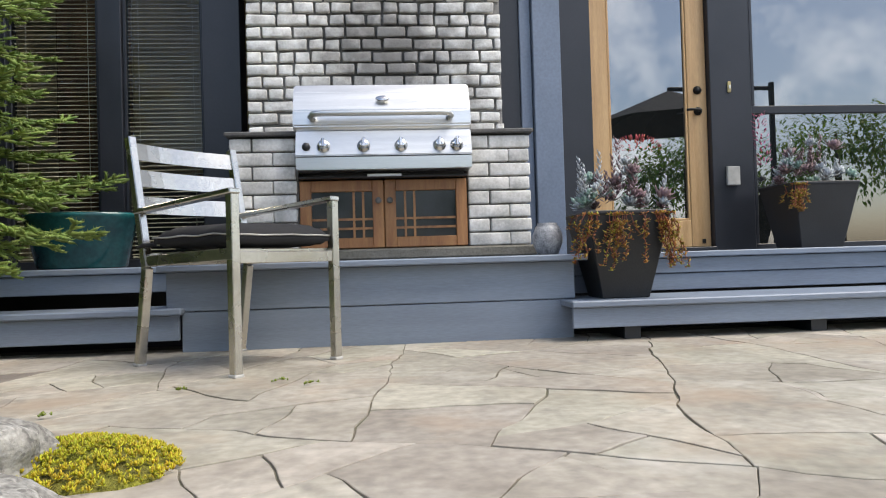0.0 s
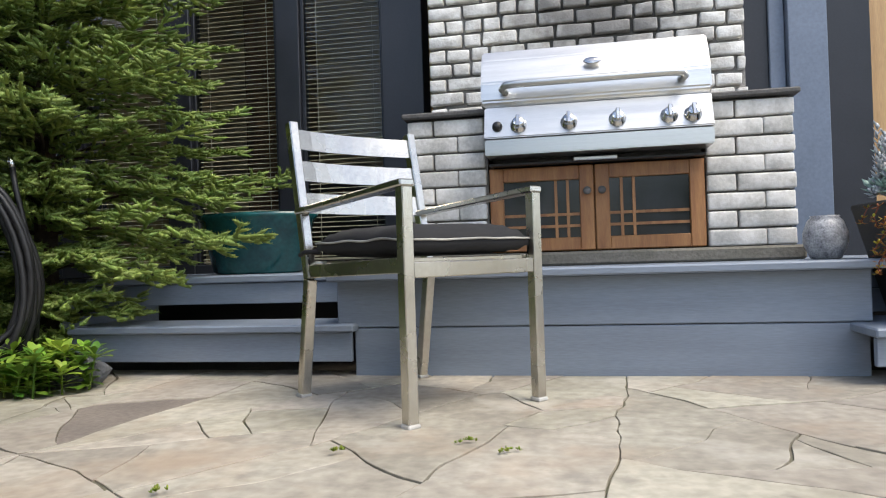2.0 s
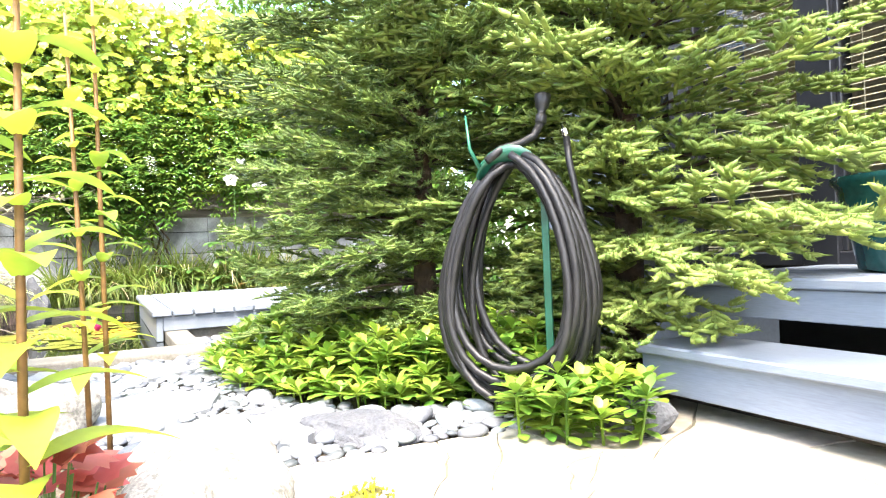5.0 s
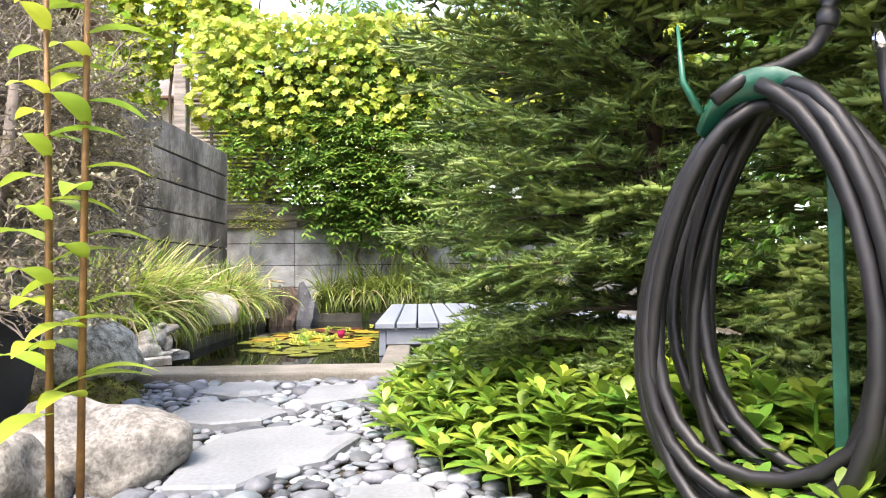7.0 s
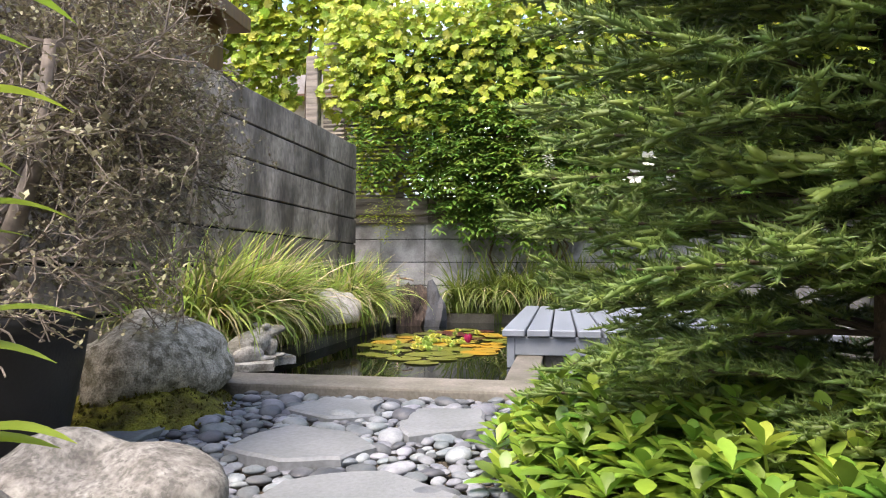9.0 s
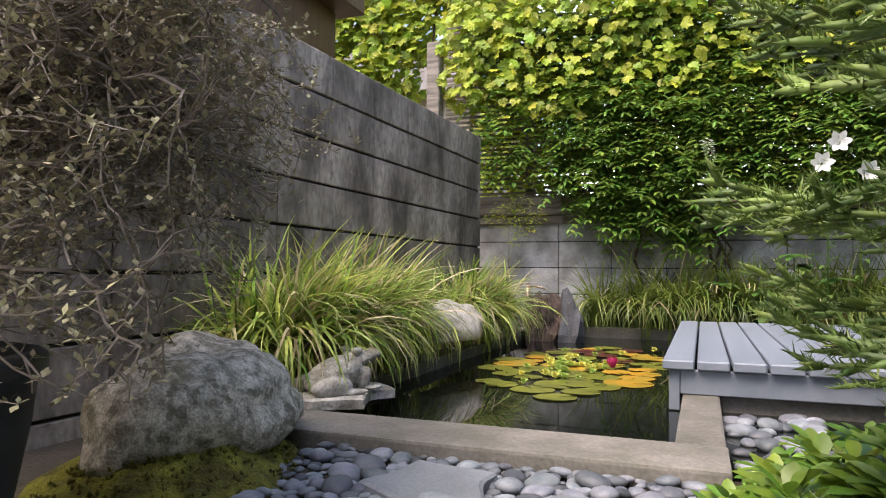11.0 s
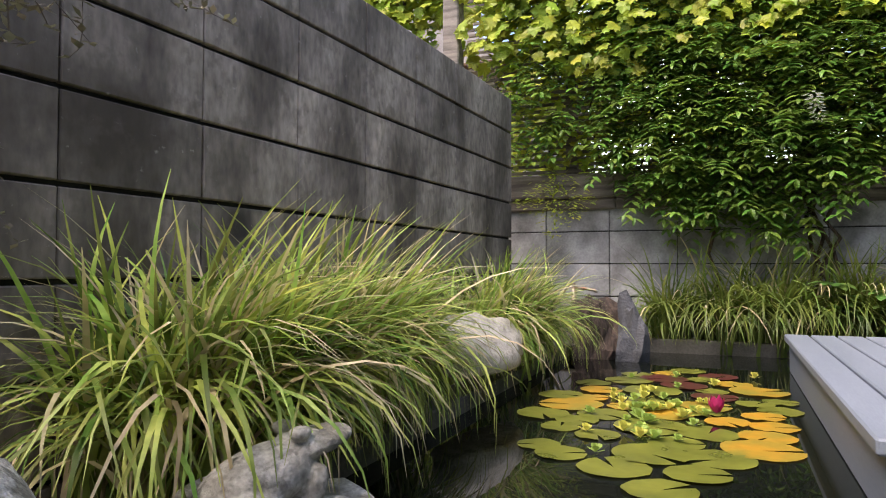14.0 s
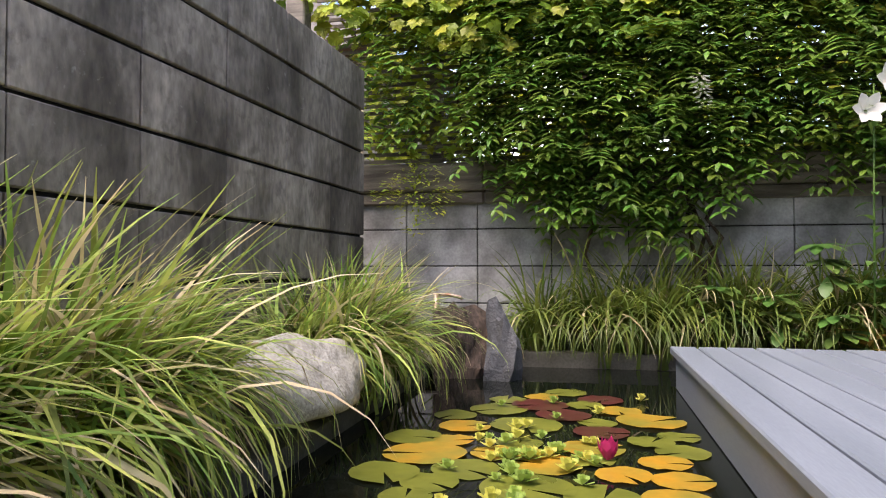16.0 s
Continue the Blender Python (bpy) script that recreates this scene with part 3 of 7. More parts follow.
# the plank bridge
bridge = thing("bridge", "low pale grey painted plank deck over the pond", "bridge")
for k in range(13):
    y0 = 2.13 + k * 0.141
    box("plank", -8.45, -5.67, y0, y0 + 0.129, 0.158 + rng.uniform(-0.002, 0.002), 0.2 + rng.uniform(-0.002, 0.002), BRIDGE, bridge, 0.006)
box("edge_beam", -8.42, -5.70, 2.155, 2.2, -0.02, 0.156, BRIDGE, bridge, 0.004)
box("edge_beam", -5.74, -5.70, 2.202, 3.9, 0.052, 0.156, BRIDGE, bridge, 0.004)
box("edge_beam", -8.42, -8.38, 2.202, 3.9, -0.03, 0.156, BRIDGE, bridge, 0.004)

# ---- things at the house ----
# chimney of tumbled white brick and the brick counter
wall_chimney = thing("wall_chimney", "tumbled white brick chimney, sooty above the grill", "chimney", kind="structure")
box("chimney_core", -0.755, 0.815, 4.36, 4.9, 0.42, 3.19, MORTAR, wall_chimney, 0)
counter = thing("wall_counter", "pale brick barbecue counter with dark stone cap", "brick counter", kind="structure")
box("counter_core", -0.735, -0.40, 3.785, 4.35, 0.48, 1.085, MORTAR, counter, 0)
box("counter_core", 0.51, 0.835, 3.785, 4.35, 0.48, 1.085, MORTAR, counter, 0)
box("counter_back", -0.399, 0.509, 4.0, 4.35, 0.48, 1.085, JOINT, counter, 0)
box("ledge", -0.79, 0.88, 3.745, 4.35, 0.419, 0.478, CONCRETE, counter, 0.01)
box("cap", -0.775, -0.395, 3.735, 4.34, 1.088, 1.112, CAPSTONE, counter, 0.006)
box("cap", 0.505, 0.875, 3.735, 4.34, 1.088, 1.112, CAPSTONE, counter, 0.006)


def brickmesh(w, h, d, seed, rough):
    """A brick with worn, uneven edges."""
    bm = boxm(0, w, 0, d, 0, h, min(h, w) * 0.13, 2)
    o = Vector((seed * 2.3, 0.7 * seed, seed))
    for v in bm.verts:
        v.co += Vector((noise.noise(v.co * 22 + o), noise.noise(v.co * 22 - o), noise.noise(v.co * 22 + 2 * o))) * rough
    me = bpy.data.meshes.new("brick")
    bm.to_mesh(me)
    bm.free()
    me.polygons.foreach_set("use_smooth", [True] * len(me.polygons))
    return me


def chimney_bricks():
    r = random.Random(5)
    pool = {}
    h = 0.0765
    for row in range(21):
        z = 1.118 + row * h
        x = -0.765 + (0.0 if row % 2 else -0.0)
        first = True
        while x < 0.82:
            w = 0.098 if (first and row % 2) else r.choice((0.098, 0.19, 0.19, 0.13))
            w = min(w, 0.825 - x)
            if w < 0.05:
                break
            first = False
            key = (round(w, 2), r.randrange(3))
            if key not in pool:
                pool[key] = brickmesh(key[0] - 0.016, h - 0.017, 0.07, len(pool) + 1, 0.006)
                pool[key].materials.append(WHITEBRICK)
            share("brick", pool[key], wall_chimney, pose(x + 0.006, 4.325 + r.uniform(-0.008, 0.006), z + r.uniform(-0.003, 0.003), 0, r.uniform(-1, 1), 0))
            x += w


def counter_bricks():
    r = random.Random(6)
    pool = {}
    h = 0.0755
    for x0, x1 in ((-0.757, -0.40), (0.508, 0.857)):
        for row in range(8):
            z = 0.481 + row * h
            x, first = x0, True
            while x < x1 - 0.03:
                w = 0.12 if (first and row % 2) else 0.225
                w = min(w, x1 - x)
                first = False
                key = round(w, 2)
                if key not in pool:
                    pool[key] = brickmesh(key - 0.007, h - 0.008, 0.05, len(pool) + 31, 0.002)
                    pool[key].materials.append(PALEBRICK)
                share("brick", pool[key], counter, pose(x + 0.003, 3.757 + r.uniform(-0.002, 0.002), z))
                x += w


# the cabinet under the grill
GLASSDARK = mat("dark_cabinet_glass", (0.03, 0.035, 0.04), rough=0.15, vary=0.1, bump=0, rand=0.02)
cabinet = thing("cabinet", "reddish wooden cabinet with latticed glass doors under grill", "cabinet")
box("body", -0.39, 0.50, 3.80, 3.99, 0.482, 0.845, CABWOOD, cabinet, 0)
for s in (0, 1):
    d = new("door")
    d.parent = cabinet
    x0, x1 = ((-0.392, 0.052) if s == 0 else (0.057, 0.502))
    z0, z1 = 0.484, 0.848
    fw = 0.06
    box("stile", x0, x0 + fw, 3.762, 3.795, z0, z1, CABWOOD, d, 0.003)
    box("stile", x1 - fw, x1, 3.762, 3.795, z0, z1, CABWOOD, d, 0.003)
    box("rail", x0 + fw, x1 - fw, 3.763, 3.795, z0, z0 + 0.055, CABWOOD, d, 0.003)
    box("rail", x0 + fw, x1 - fw, 3.763, 3.795, z1 - 0.06, z1, CABWOOD, d, 0.003)
    box("pane", x0 + fw, x1 - fw, 3.782, 3.79, z0 + 0.056, z1 - 0.061, GLASSDARK, d, 0)
    inner = x1 - fw if s == 0 else x0 + fw
    sg = -1 if s == 0 else 1
    for off in (0.05, 0.1):
        xx = inner + sg * off
        box("muntin", xx - 0.006, xx + 0.006, 3.769, 3.781, z0 + 0.055, z1 - 0.06, CABWOOD, d, 0)
    for off in (0.05, 0.1):
        box("muntin", x0 + fw, x1 - fw, 3.771, 3.7805, z0 + 0.055 + off - 0.006, z0 + 0.055 + off + 0.006, CABWOOD, d, 0)
    kx = (x1 - 0.028) if s == 0 else (x0 + 0.028)
    v, f = lathe([(0.006, 0), (0.006, 0.012), (0.017, 0.02), (0.017, 0.027), (0.01, 0.032)], 12)
    k = mesh("knob", v, f, CAPSTONE, d, True)
    k.matrix_basis = pose(kx, 3.762, 0.735, 90)

# the gas grill
grill = thing("gas_grill", "built-in stainless steel gas grill with closed hood", "grill")
CHROME = mat("polished_steel", (0.7, 0.7, 0.69), rough=0.14, metal=1.0, vary=0.05, bump=0, rand=0.02)


def profile(name, pts, x0, x1, material, parent, bev=0.006):
    bm = bmesh.new()
    a = [bm.verts.new((x0, y, z)) for y, z in pts]
    b = [bm.verts.new((x1, y, z)) for y, z in pts]
    n = len(pts)
    for i in range(n):
        bm.faces.new((a[i], a[(i + 1) % n], b[(i + 1) % n], b[i]))
    bm.faces.new(a[::-1])
    bm.faces.new(b)
    bmesh.ops.recalc_face_normals(bm, faces=bm.faces[:])
    if bev:
        bmesh.ops.bevel(bm, geom=bm.edges[:], offset=bev, segments=2, affect="EDGES")
    return part(name, bm, material, parent)


profile("hood", [(3.66, 1.098), (3.645, 1.12), (3.655, 1.20), (3.70, 1.305), (3.735, 1.352), (3.80, 1.368), (4.2, 1.37), (4.25, 1.30), (4.25, 1.098)], -0.405, 0.522, STEEL, grill, 0.007)
profile("control_panel", [(3.61, 0.952), (3.60, 0.958), (3.63, 1.045), (3.645, 1.092), (3.9, 1.092), (3.9, 0.952)], -0.39, 0.518, STEEL, grill, 0.004)
profile("front_lip", [(3.598, 0.885), (3.598, 0.949), (3.62, 0.949), (3.75, 0.949), (3.75, 0.885)], -0.388, 0.516, STEEL, grill, 0.004)
box("firebox", -0.37, 0.49, 3.76, 4.0, 0.865, 1.09, BLACK, grill, 0.002)
box("drip_tray", -0.385, 0.50, 3.70, 3.759, 0.853, 0.866, BLACK, grill, 0.003)
box("tray_handle", -0.03, 0.15, 3.682, 3.699, 0.857, 0.872, STEEL, grill, 0.003)
tubeob("handle", [(-0.30, 3.65, 1.155), (-0.31, 3.615, 1.16), (-0.295, 3.585, 1.168), (-0.25, 3.58, 1.17), (0.35, 3.58, 1.17), (0.40, 3.585, 1.168), (0.415, 3.615, 1.16), (0.405, 3.65, 1.155)], 0.0155, STEEL, grill, 12)
v, f = lathe([(0.001, 0), (0.034, 0), (0.036, 0.003), (0.03, 0.006), (0.001, 0.007)], 24)
badge = mesh("badge", [(x, y * 0.5, z) for x, y, z in v], f, CHROME, grill, True)
badge.matrix_basis = pose(0.06, 3.664, 1.262, 66)
for kx in (-0.247, -0.042, 0.150, 0.350, 0.440):
    v, f = lathe([(0.001, 0), (0.034, 0), (0.034, 0.005), (0.027, 0.008), (0.024, 0.034), (0.019, 0.038), (0.001, 0.039)], 20)
    kn = mesh("knob", v, f, CHROME, grill, True)
    kn.matrix_basis = pose(kx, 3.616, 1.005, 72)
    grip = box("grip", -0.008, 0.008, -0.026, 0.026, 0.034, 0.052, CHROME, kn, 0.003)
v, f = lathe([(0.001, 0), (0.022, 0), (0.02, 0.012), (0.012, 0.02), (0.001, 0.021)], 16)
ig = mesh("igniter_button", v, f, BLACK, grill, True)
ig.matrix_basis = pose(-0.335, 3.616, 1.005, 72)

# door
door = thing("door_1", "closed honey-coloured wooden glazed house door", "door", kind="structure")
DY0, DY1 = YW + 0.05, YW + 0.095
for nm, x0, x1, z0, z1 in (("stile", 1.478, 1.605, 0.447, 3.0), ("stile", 2.165, 2.302, 0.447, 3.0), ("rail", 1.607, 2.163, 0.447, 0.63), ("rail", 1.607, 2.163, 2.8, 3.0)):
    box(nm, x0, x1, DY0, DY1, z0, z1, DOORWOOD, door, 0.004)
g = box("pane", 1.607, 2.163, DY0 + 0.02, DY0 + 0.028, 0.632, 2.798, DOORGLASS, door, 0)
g.visible_shadow = False
for nm, x0, x1, z0, z1 in (("bead", 1.607, 1.622, 0.632, 2.798), ("bead", 2.148, 2.163, 0.632, 2.798), ("bead", 1.623, 2.147, 0.632, 0.647)):
    box(nm, x0, x1, DY0 + 0.004, DY0 + 0.019, z0, z1, DOORWOOD, door, 0.003)
IRON = mat("black_iron", (0.02, 0.02, 0.02), rough=0.4, metal=0.6, vary=0.1, bump=0.05)
v, f = lathe([(0.001, 0), (0.029, 0), (0.029, 0.008), (0.02, 0.014), (0.018, 0.024), (0.001, 0.025)], 18)
hd = mesh("door_handle", v, f, IRON, door, True)
hd.matrix_basis = pose(2.235, DY0, 1.385, 90)
tubeob("lever", [(0, 0, 0.02), (0, 0, 0.05), (-0.02, 0, 0.055), (-0.06, 0.003, 0.055), (-0.10, 0.0, 0.055)], 0.009, IRON, hd, 8)
dl = mesh("deadbolt", v, f, IRON, door, True)
dl.matrix_basis = pose(2.235, DY0, 1.53, 90)
for z in (1.47, 2.5, 0.72):
    box("hinge", 1.468, 1.478, DY0 - 0.012, DY0 + 0.02, z - 0.055, z + 0.055, IRON, door, 0.003)
box("stop", 2.235, 2.26, DY0 - 0.012, DY0 - 0.001, 0.47, 0.50, IRON, door, 0.003)
box("wall_above_door", 1.476, 2.304, YW, YW + 0.2, 3.002, 3.198, DARK, wall_house, 0)
BRASS = mat("brass", (0.55, 0.42, 0.2), rough=0.3, metal=1.0, vary=0.1, bump=0)
IVORY = mat("ivory_plastic", (0.62, 0.60, 0.54), rough=0.4, vary=0.1, bump=0)
bell = thing("doorbell", "small brass doorbell on the dark wall", "doorbell")
box("plate", 2.425, 2.452, YW - 0.012, YW - 0.001, 1.50, 1.575, BRASS, bell, 0.004)
box("button", 2.432, 2.445, YW - 0.018, YW - 0.0125, 1.525, 1.55, IVORY, bell, 0.003)
plate = thing("outlet_cover", "pale weatherproof outlet cover on the dark wall", "outlet")
box("cover", 2.395, 2.485, YW - 0.03, YW - 0.001, 0.86, 0.99, IVORY, plate, 0.008, seg=2)

# venetian blinds


def blind(x0, x1, z0, z1, y):
    b = thing("window_blind", "lowered venetian blind with thin pale slats", "blind", group="venetian blinds")
    w = x1 - x0 - 0.03
    me = bpy.data.meshes.new("slat")
    n = 4
    vv = []
    for k in range(n + 1):
        u = -0.5 + k / n
        vv += [(0, u * 0.024, 0.003 * (1 - 4 * u * u)), (w, u * 0.024, 0.003 * (1 - 4 * u * u))]
    ff = [(2 * k, 2 * k + 1, 2 * k + 3, 2 * k + 2) for k in range(n)]
    me.from_pydata(vv, [], ff)
    me.materials.append(SLAT)
    z = z0 + 0.03
    while z < z1 - 0.03:
        share("slat", me, b, pose(x0 + 0.015, y, z, 14))
        z += 0.0285
    box("bottom_rail", x0 + 0.015, x1 - 0.015, y - 0.012, y + 0.012, z0 + 0.004, z0 + 0.018, SLAT, b, 0.003)
    box("head_rail", x0 + 0.015, x1 - 0.015, y - 0.015, y + 0.015, z1 - 0.03, z1 - 0.002, SLAT, b, 0.003)
    for u in (0.16, 0.84):
        xx = x0 + (x1 - x0) * u
        box("cord", xx - 0.0015, xx + 0.0015, y - 0.0145, y - 0.0125, z0 + 0.018, z1 - 0.03, SLAT, b, 0)


for a, b2 in ((-1.585, -1.08), (-2.29, -1.73), (-3.06, -2.45)):
    blind(a, b2, 0.472, 3.19, YW + 0.05)
blind(2.6, 4.2, 0.458, 3.19, YW + 0.15)
# furniture seen dimly through the blinds
WOODDARK = mat("dark_room_wood", (0.16, 0.075, 0.03), rough=0.5, vary=0.3, scale=3, fine=40, bump=0.05, stretch=(6, 6, 0.6))
room = thing("bookcase", "tall reddish wooden case inside the room", "bookcase")
box("body", -2.5, -2.05, 5.7, 6.1, 0.41, 2.9, WOODDARK, room, 0.01)
box("shelf", -2.05, -1.75, 5.75, 6.1, 0.9, 1.0, WOODDARK, room, 0.005)
side = thing("sideboard", "low dark sideboard inside the room", "sideboard")
box("body", -2.0, -0.8, 5.9, 6.3, 0.41, 1.15, DARK, side, 0.01)
box("top", -2.02, -0.78, 5.88, 6.32, 1.151, 1.19, WOODDARK, side, 0.005)

# chair
CUSHION = mat("black_cushion_cloth", (0.012, 0.012, 0.014), rough=0.85, vary=0.3, scale=10, fine=220, bump=0.3, dist=0.002, rand=0.02)
PIPING = mat("pale_piping", (0.45, 0.44, 0.40), rough=0.8, vary=0.1, bump=0)
RUBBER = mat("pale_foot_cap", (0.5, 0.49, 0.46), rough=0.6, vary=0.1, bump=0)
chair = thing("patio_chair", "stainless steel patio armchair with black seat cushion", "chair", (-0.558, 3.009, 0), 49.3)


def bar(name, a, b, w, d, material, parent, bev=0.004, up=(0, 0, 1)):
    """A square bar from a to b, w wide and d deep."""
    a, b = Vector(a), Vector(b)
    y = (b - a).normalized()
    x = y.cross(Vector(up))
    if x.length < 1e-4:
        x = Vector((1, 0, 0))
    x.normalize()
    z = x.cross(y)
    bm = boxm(-w / 2, w / 2, 0, (b - a).length, -d / 2, d / 2, bev)
    ob = part(name, bm, material, parent)
    m = Matrix.Identity(4)
    for i in range(3):
        m[i][0], m[i][1], m[i][2], m[i][3] = x[i], y[i], z[i], a[i]
    ob.matrix_basis = m
    return ob


for sx in (-1, 1):
    bar("leg", (sx * 0.255, -0.30, 0.012), (sx * 0.255, -0.30, 0.672), 0.036, 0.036, CHAIRSTEEL, chair, 0.003, (0, 1, 0))
    bar("leg", (sx * 0.255, 0.335, 0.012), (sx * 0.255, 0.265, 0.41), 0.036, 0.036, CHAIRSTEEL, chair, 0.003, (0, 1, 0))
    bar("back_post", (sx * 0.255, 0.265, 0.41), (sx * 0.255, 0.375, 0.965), 0.034, 0.04, CHAIRSTEEL, chair, 0.004, (0, 1, 0))
    bar("armrest", (sx * 0.255, -0.318, 0.682), (sx * 0.255, 0.325, 0.645), 0.05, 0.02, CHAIRSTEEL, chair, 0.004)
    bar("side_rail", (sx * 0.255, -0.282, 0.452), (sx * 0.255, 0.252, 0.437), 0.025, 0.045, CHAIRSTEEL, chair, 0.003)
    for yy in (-0.30, 0.336):
        box("foot_cap", sx * 0.255 - 0.021, sx * 0.255 + 0.021, yy - 0.021, yy + 0.021, 0.0, 0.013, RUBBER, chair, 0.003)
bar("front_rail", (-0.237, -0.30, 0.438), (0.237, -0.30, 0.438), 0.025, 0.045, CHAIRSTEEL, chair, 0.003)
bar("rear_rail", (-0.237, 0.27, 0.438), (0.237, 0.27, 0.438), 0.025, 0.04, CHAIRSTEEL, chair, 0.003)
for k in range(5):
    bar("seat_slat", (-0.24, -0.24 + k * 0.115, 0.466), (0.24, -0.24 + k * 0.115, 0.466), 0.08, 0.012, CHAIRSTEEL, chair, 0.002)
for zc, yc in ((0.905, 0.362), (0.79, 0.338), (0.675, 0.315)):
    # back slats bow backwards between the posts
    bm = bmesh.new()
    rows = []
    for i in range(9):
        u = -1 + i / 4
        yb = yc + 0.03 * (1 - u * u)
        rows.append([bm.verts.new((u * 0.24, yb + dy + dz * 0.2, zc + dz)) for dy, dz in ((-0.006, -0.036), (-0.006, 0.036), (0.006, 0.036), (0.006, -0.036))])
    for a, b in zip(rows, rows[1:]):
        for i in range(4):
            bm.faces.new((a[i], a[(i + 1) % 4], b[(i + 1) % 4], b[i]))
    bm.faces.new(rows[0])
    bm.faces.new(rows[-1][::-1])
    bmesh.ops.recalc_face_normals(bm, faces=bm.faces[:])
    part("back_slat", bm, CHAIRSTEEL, chair)
# cushion: a thing lying on the seat
cushion = thing("seat_cushion", "black outdoor seat cushion with pale piping on the chair", "cushion", (-0.558, 3.009, 0.473), 49.3)
bm = bmesh.new()
bmesh.ops.create_grid(bm, x_segments=16, y_segments=16, size=1)
res = bmesh.ops.extrude_face_region(bm, geom=bm.faces[:])
lift = [e for e in res["geom"] if isinstance(e, bmesh.types.BMVert)]
for vtx in bm.verts:
    x, y = vtx.co.x, vtx.co.y
    edge = max(abs(x), abs(y))
    puff = (1 - edge ** 6)
    wave = 0.006 * noise.noise((x * 2.5, y * 2.5, 1.2)) - 0.012 * max(0, -y - 0.6)
    vtx.co = Vector((x * 0.248, y * 0.26 - 0.035, (0.062 + 0.042 * puff + wave) if vtx in lift else (0.03 - 0.026 * puff + wave * 0.5)))
bmesh.ops.recalc_face_normals(bm, faces=bm.faces[:])
part("cover", bm, CUSHION, cushion, smooth=True)
loop = []
for i in range(64):
    a = 2 * math.pi * i / 64
    c, s = math.cos(a), math.sin(a)
    q = max(abs(c), abs(s))
    x, y = c / q, s / q
    loop.append((x * 0.251, y * 0.263 - 0.035, 0.056 + 0.006 * noise.noise((x * 2.5, y * 2.5, 1.2)) - 0.012 * max(0, -y - 0.6)))
tubeob("piping", loop + loop[:2], 0.0035, PIPING, cushion, 6)
for sx in (-1, 1):
    tubeob("tie", [(sx * 0.24, 0.22, 0.03), (sx * 0.275, 0.26, 0.03), (sx * 0.27, 0.305, 0.02), (sx * 0.235, 0.30, 0.03), (sx * 0.23, 0.25, 0.035)], 0.008, CUSHION, cushion, 6)
cushion.matrix_basis = cushion.matrix_basis @ Matrix.Diagonal((1, 1, 1.0, 1))

# teal planter on the deck, urn, black square pots
TEAL = mat("teal_glaze", (0.008, 0.05, 0.055), rough=0.18, vary=0.4, scale=7, fine=50, bump=0.1, tint=(0.015, 0.10, 0.10), rand=0.02)
teal = thing("planter", "dark teal glazed oval planter on the deck", "planter", (-1.66, 4.12, 0.418), 4)
v, f = lathe([(0.24, 0), (0.26, 0.01), (0.325, 0.27), (0.345, 0.285), (0.345, 0.305), (0.325, 0.31), (0.30, 0.27)], 32)
mesh("bowl", [(x * 0.92, y * 0.6, z) for x, y, z in v], f, TEAL, teal, True)
v, f = lathe([(0.001, 0), (0.31, 0.0)], 24)
mesh("potting_soil", [(x * 0.88, y * 0.56, z + 0.272) for x, y, z in v], f, SOIL, teal)
URN = mat("speckled_glaze", (0.42, 0.42, 0.42), rough=0.3, vary=0.9, scale=30, fine=150, bump=0.15, tint=(0.2, 0.2, 0.21), rand=0.02)
urn = thing("vase", "small round speckled grey ceramic jar", "jar", (0.905, 3.62, 0.419))
v, f = lathe([(0.045, 0), (0.055, 0.004), (0.078, 0.06), (0.078, 0.10), (0.062, 0.145), (0.05, 0.158), (0.052, 0.165), (0.045, 0.165), (0.04, 0.14)], 28)
mesh("body", v, f, URN, urn, True)


def tapered_pot(label, at, rz, h, top, bot):
    p = thing("flower_pot", label, "flower pot", at, rz)
    s = math.sqrt(2)
    v, f = lathe([(bot * s, 0), (top * s, h - 0.02), (top * s * 1.01, h - 0.018), (top * s * 1.01, h), (top * s * 0.9, h), (top * s * 0.86, h - 0.05)], square=True)
    bm = bmesh.new()
    vs = [bm.verts.new(p3) for p3 in v]
    for q in f:
        bm.faces.new([vs[i] for i in q])
    bmesh.ops.bevel(bm, geom=bm.edges[:], offset=0.004, segments=1, affect="EDGES")
    part("pot_body", bm, POTBLACK, p)
    mesh("potting_soil", [(-top * .88, -top * .88, h - 0.03), (top * .88, -top * .88, h - 0.03), (top * .88, top * .88, h - 0.03), (-top * .88, top * .88, h - 0.03)], [(0, 1, 2, 3)], SOIL, p)
    return p


tapered_pot("tall black tapered pot full of succulents on the step", (1.235, 3.50, 0.193), 0, 0.43, 0.205, 0.12)
tapered_pot("black tapered pot of succulents on the deck", (2.72, 4.2, 0.417), 0, 0.40, 0.205, 0.135)

SUCC_GREEN = leafmat("blue_green_succulent", (0.30, 0.42, 0.36), (0.22, 0.33, 0.29), 0.2, 0.02, 0.5, 0.1)
SUCC_PURPLE = leafmat("mauve_succulent", (0.25, 0.16, 0.17), (0.17, 0.12, 0.13), 0.25, 0.03, 0.5, 0.1)
SUCC_GREY = leafmat("silver_succulent", (0.45, 0.48, 0.50), (0.36, 0.39, 0.42), 0.15, 0.02, 0.6, 0.1)
SEDUM = leafmat("orange_sedum", (0.42, 0.22, 0.04), (0.32, 0.13, 0.03), 0.35, 0.035, 0.5, 0.15)
SEDUMY = leafmat("yellow_sedum", (0.42, 0.40, 0.05), (0.32, 0.26, 0.03), 0.3, 0.03, 0.5, 0.2)
REDBLOOM = leafmat("red_bloom", (0.42, 0.05, 0.05), (0.30, 0.06, 0.06), 0.3, 0.02, 0.5, 0.2)
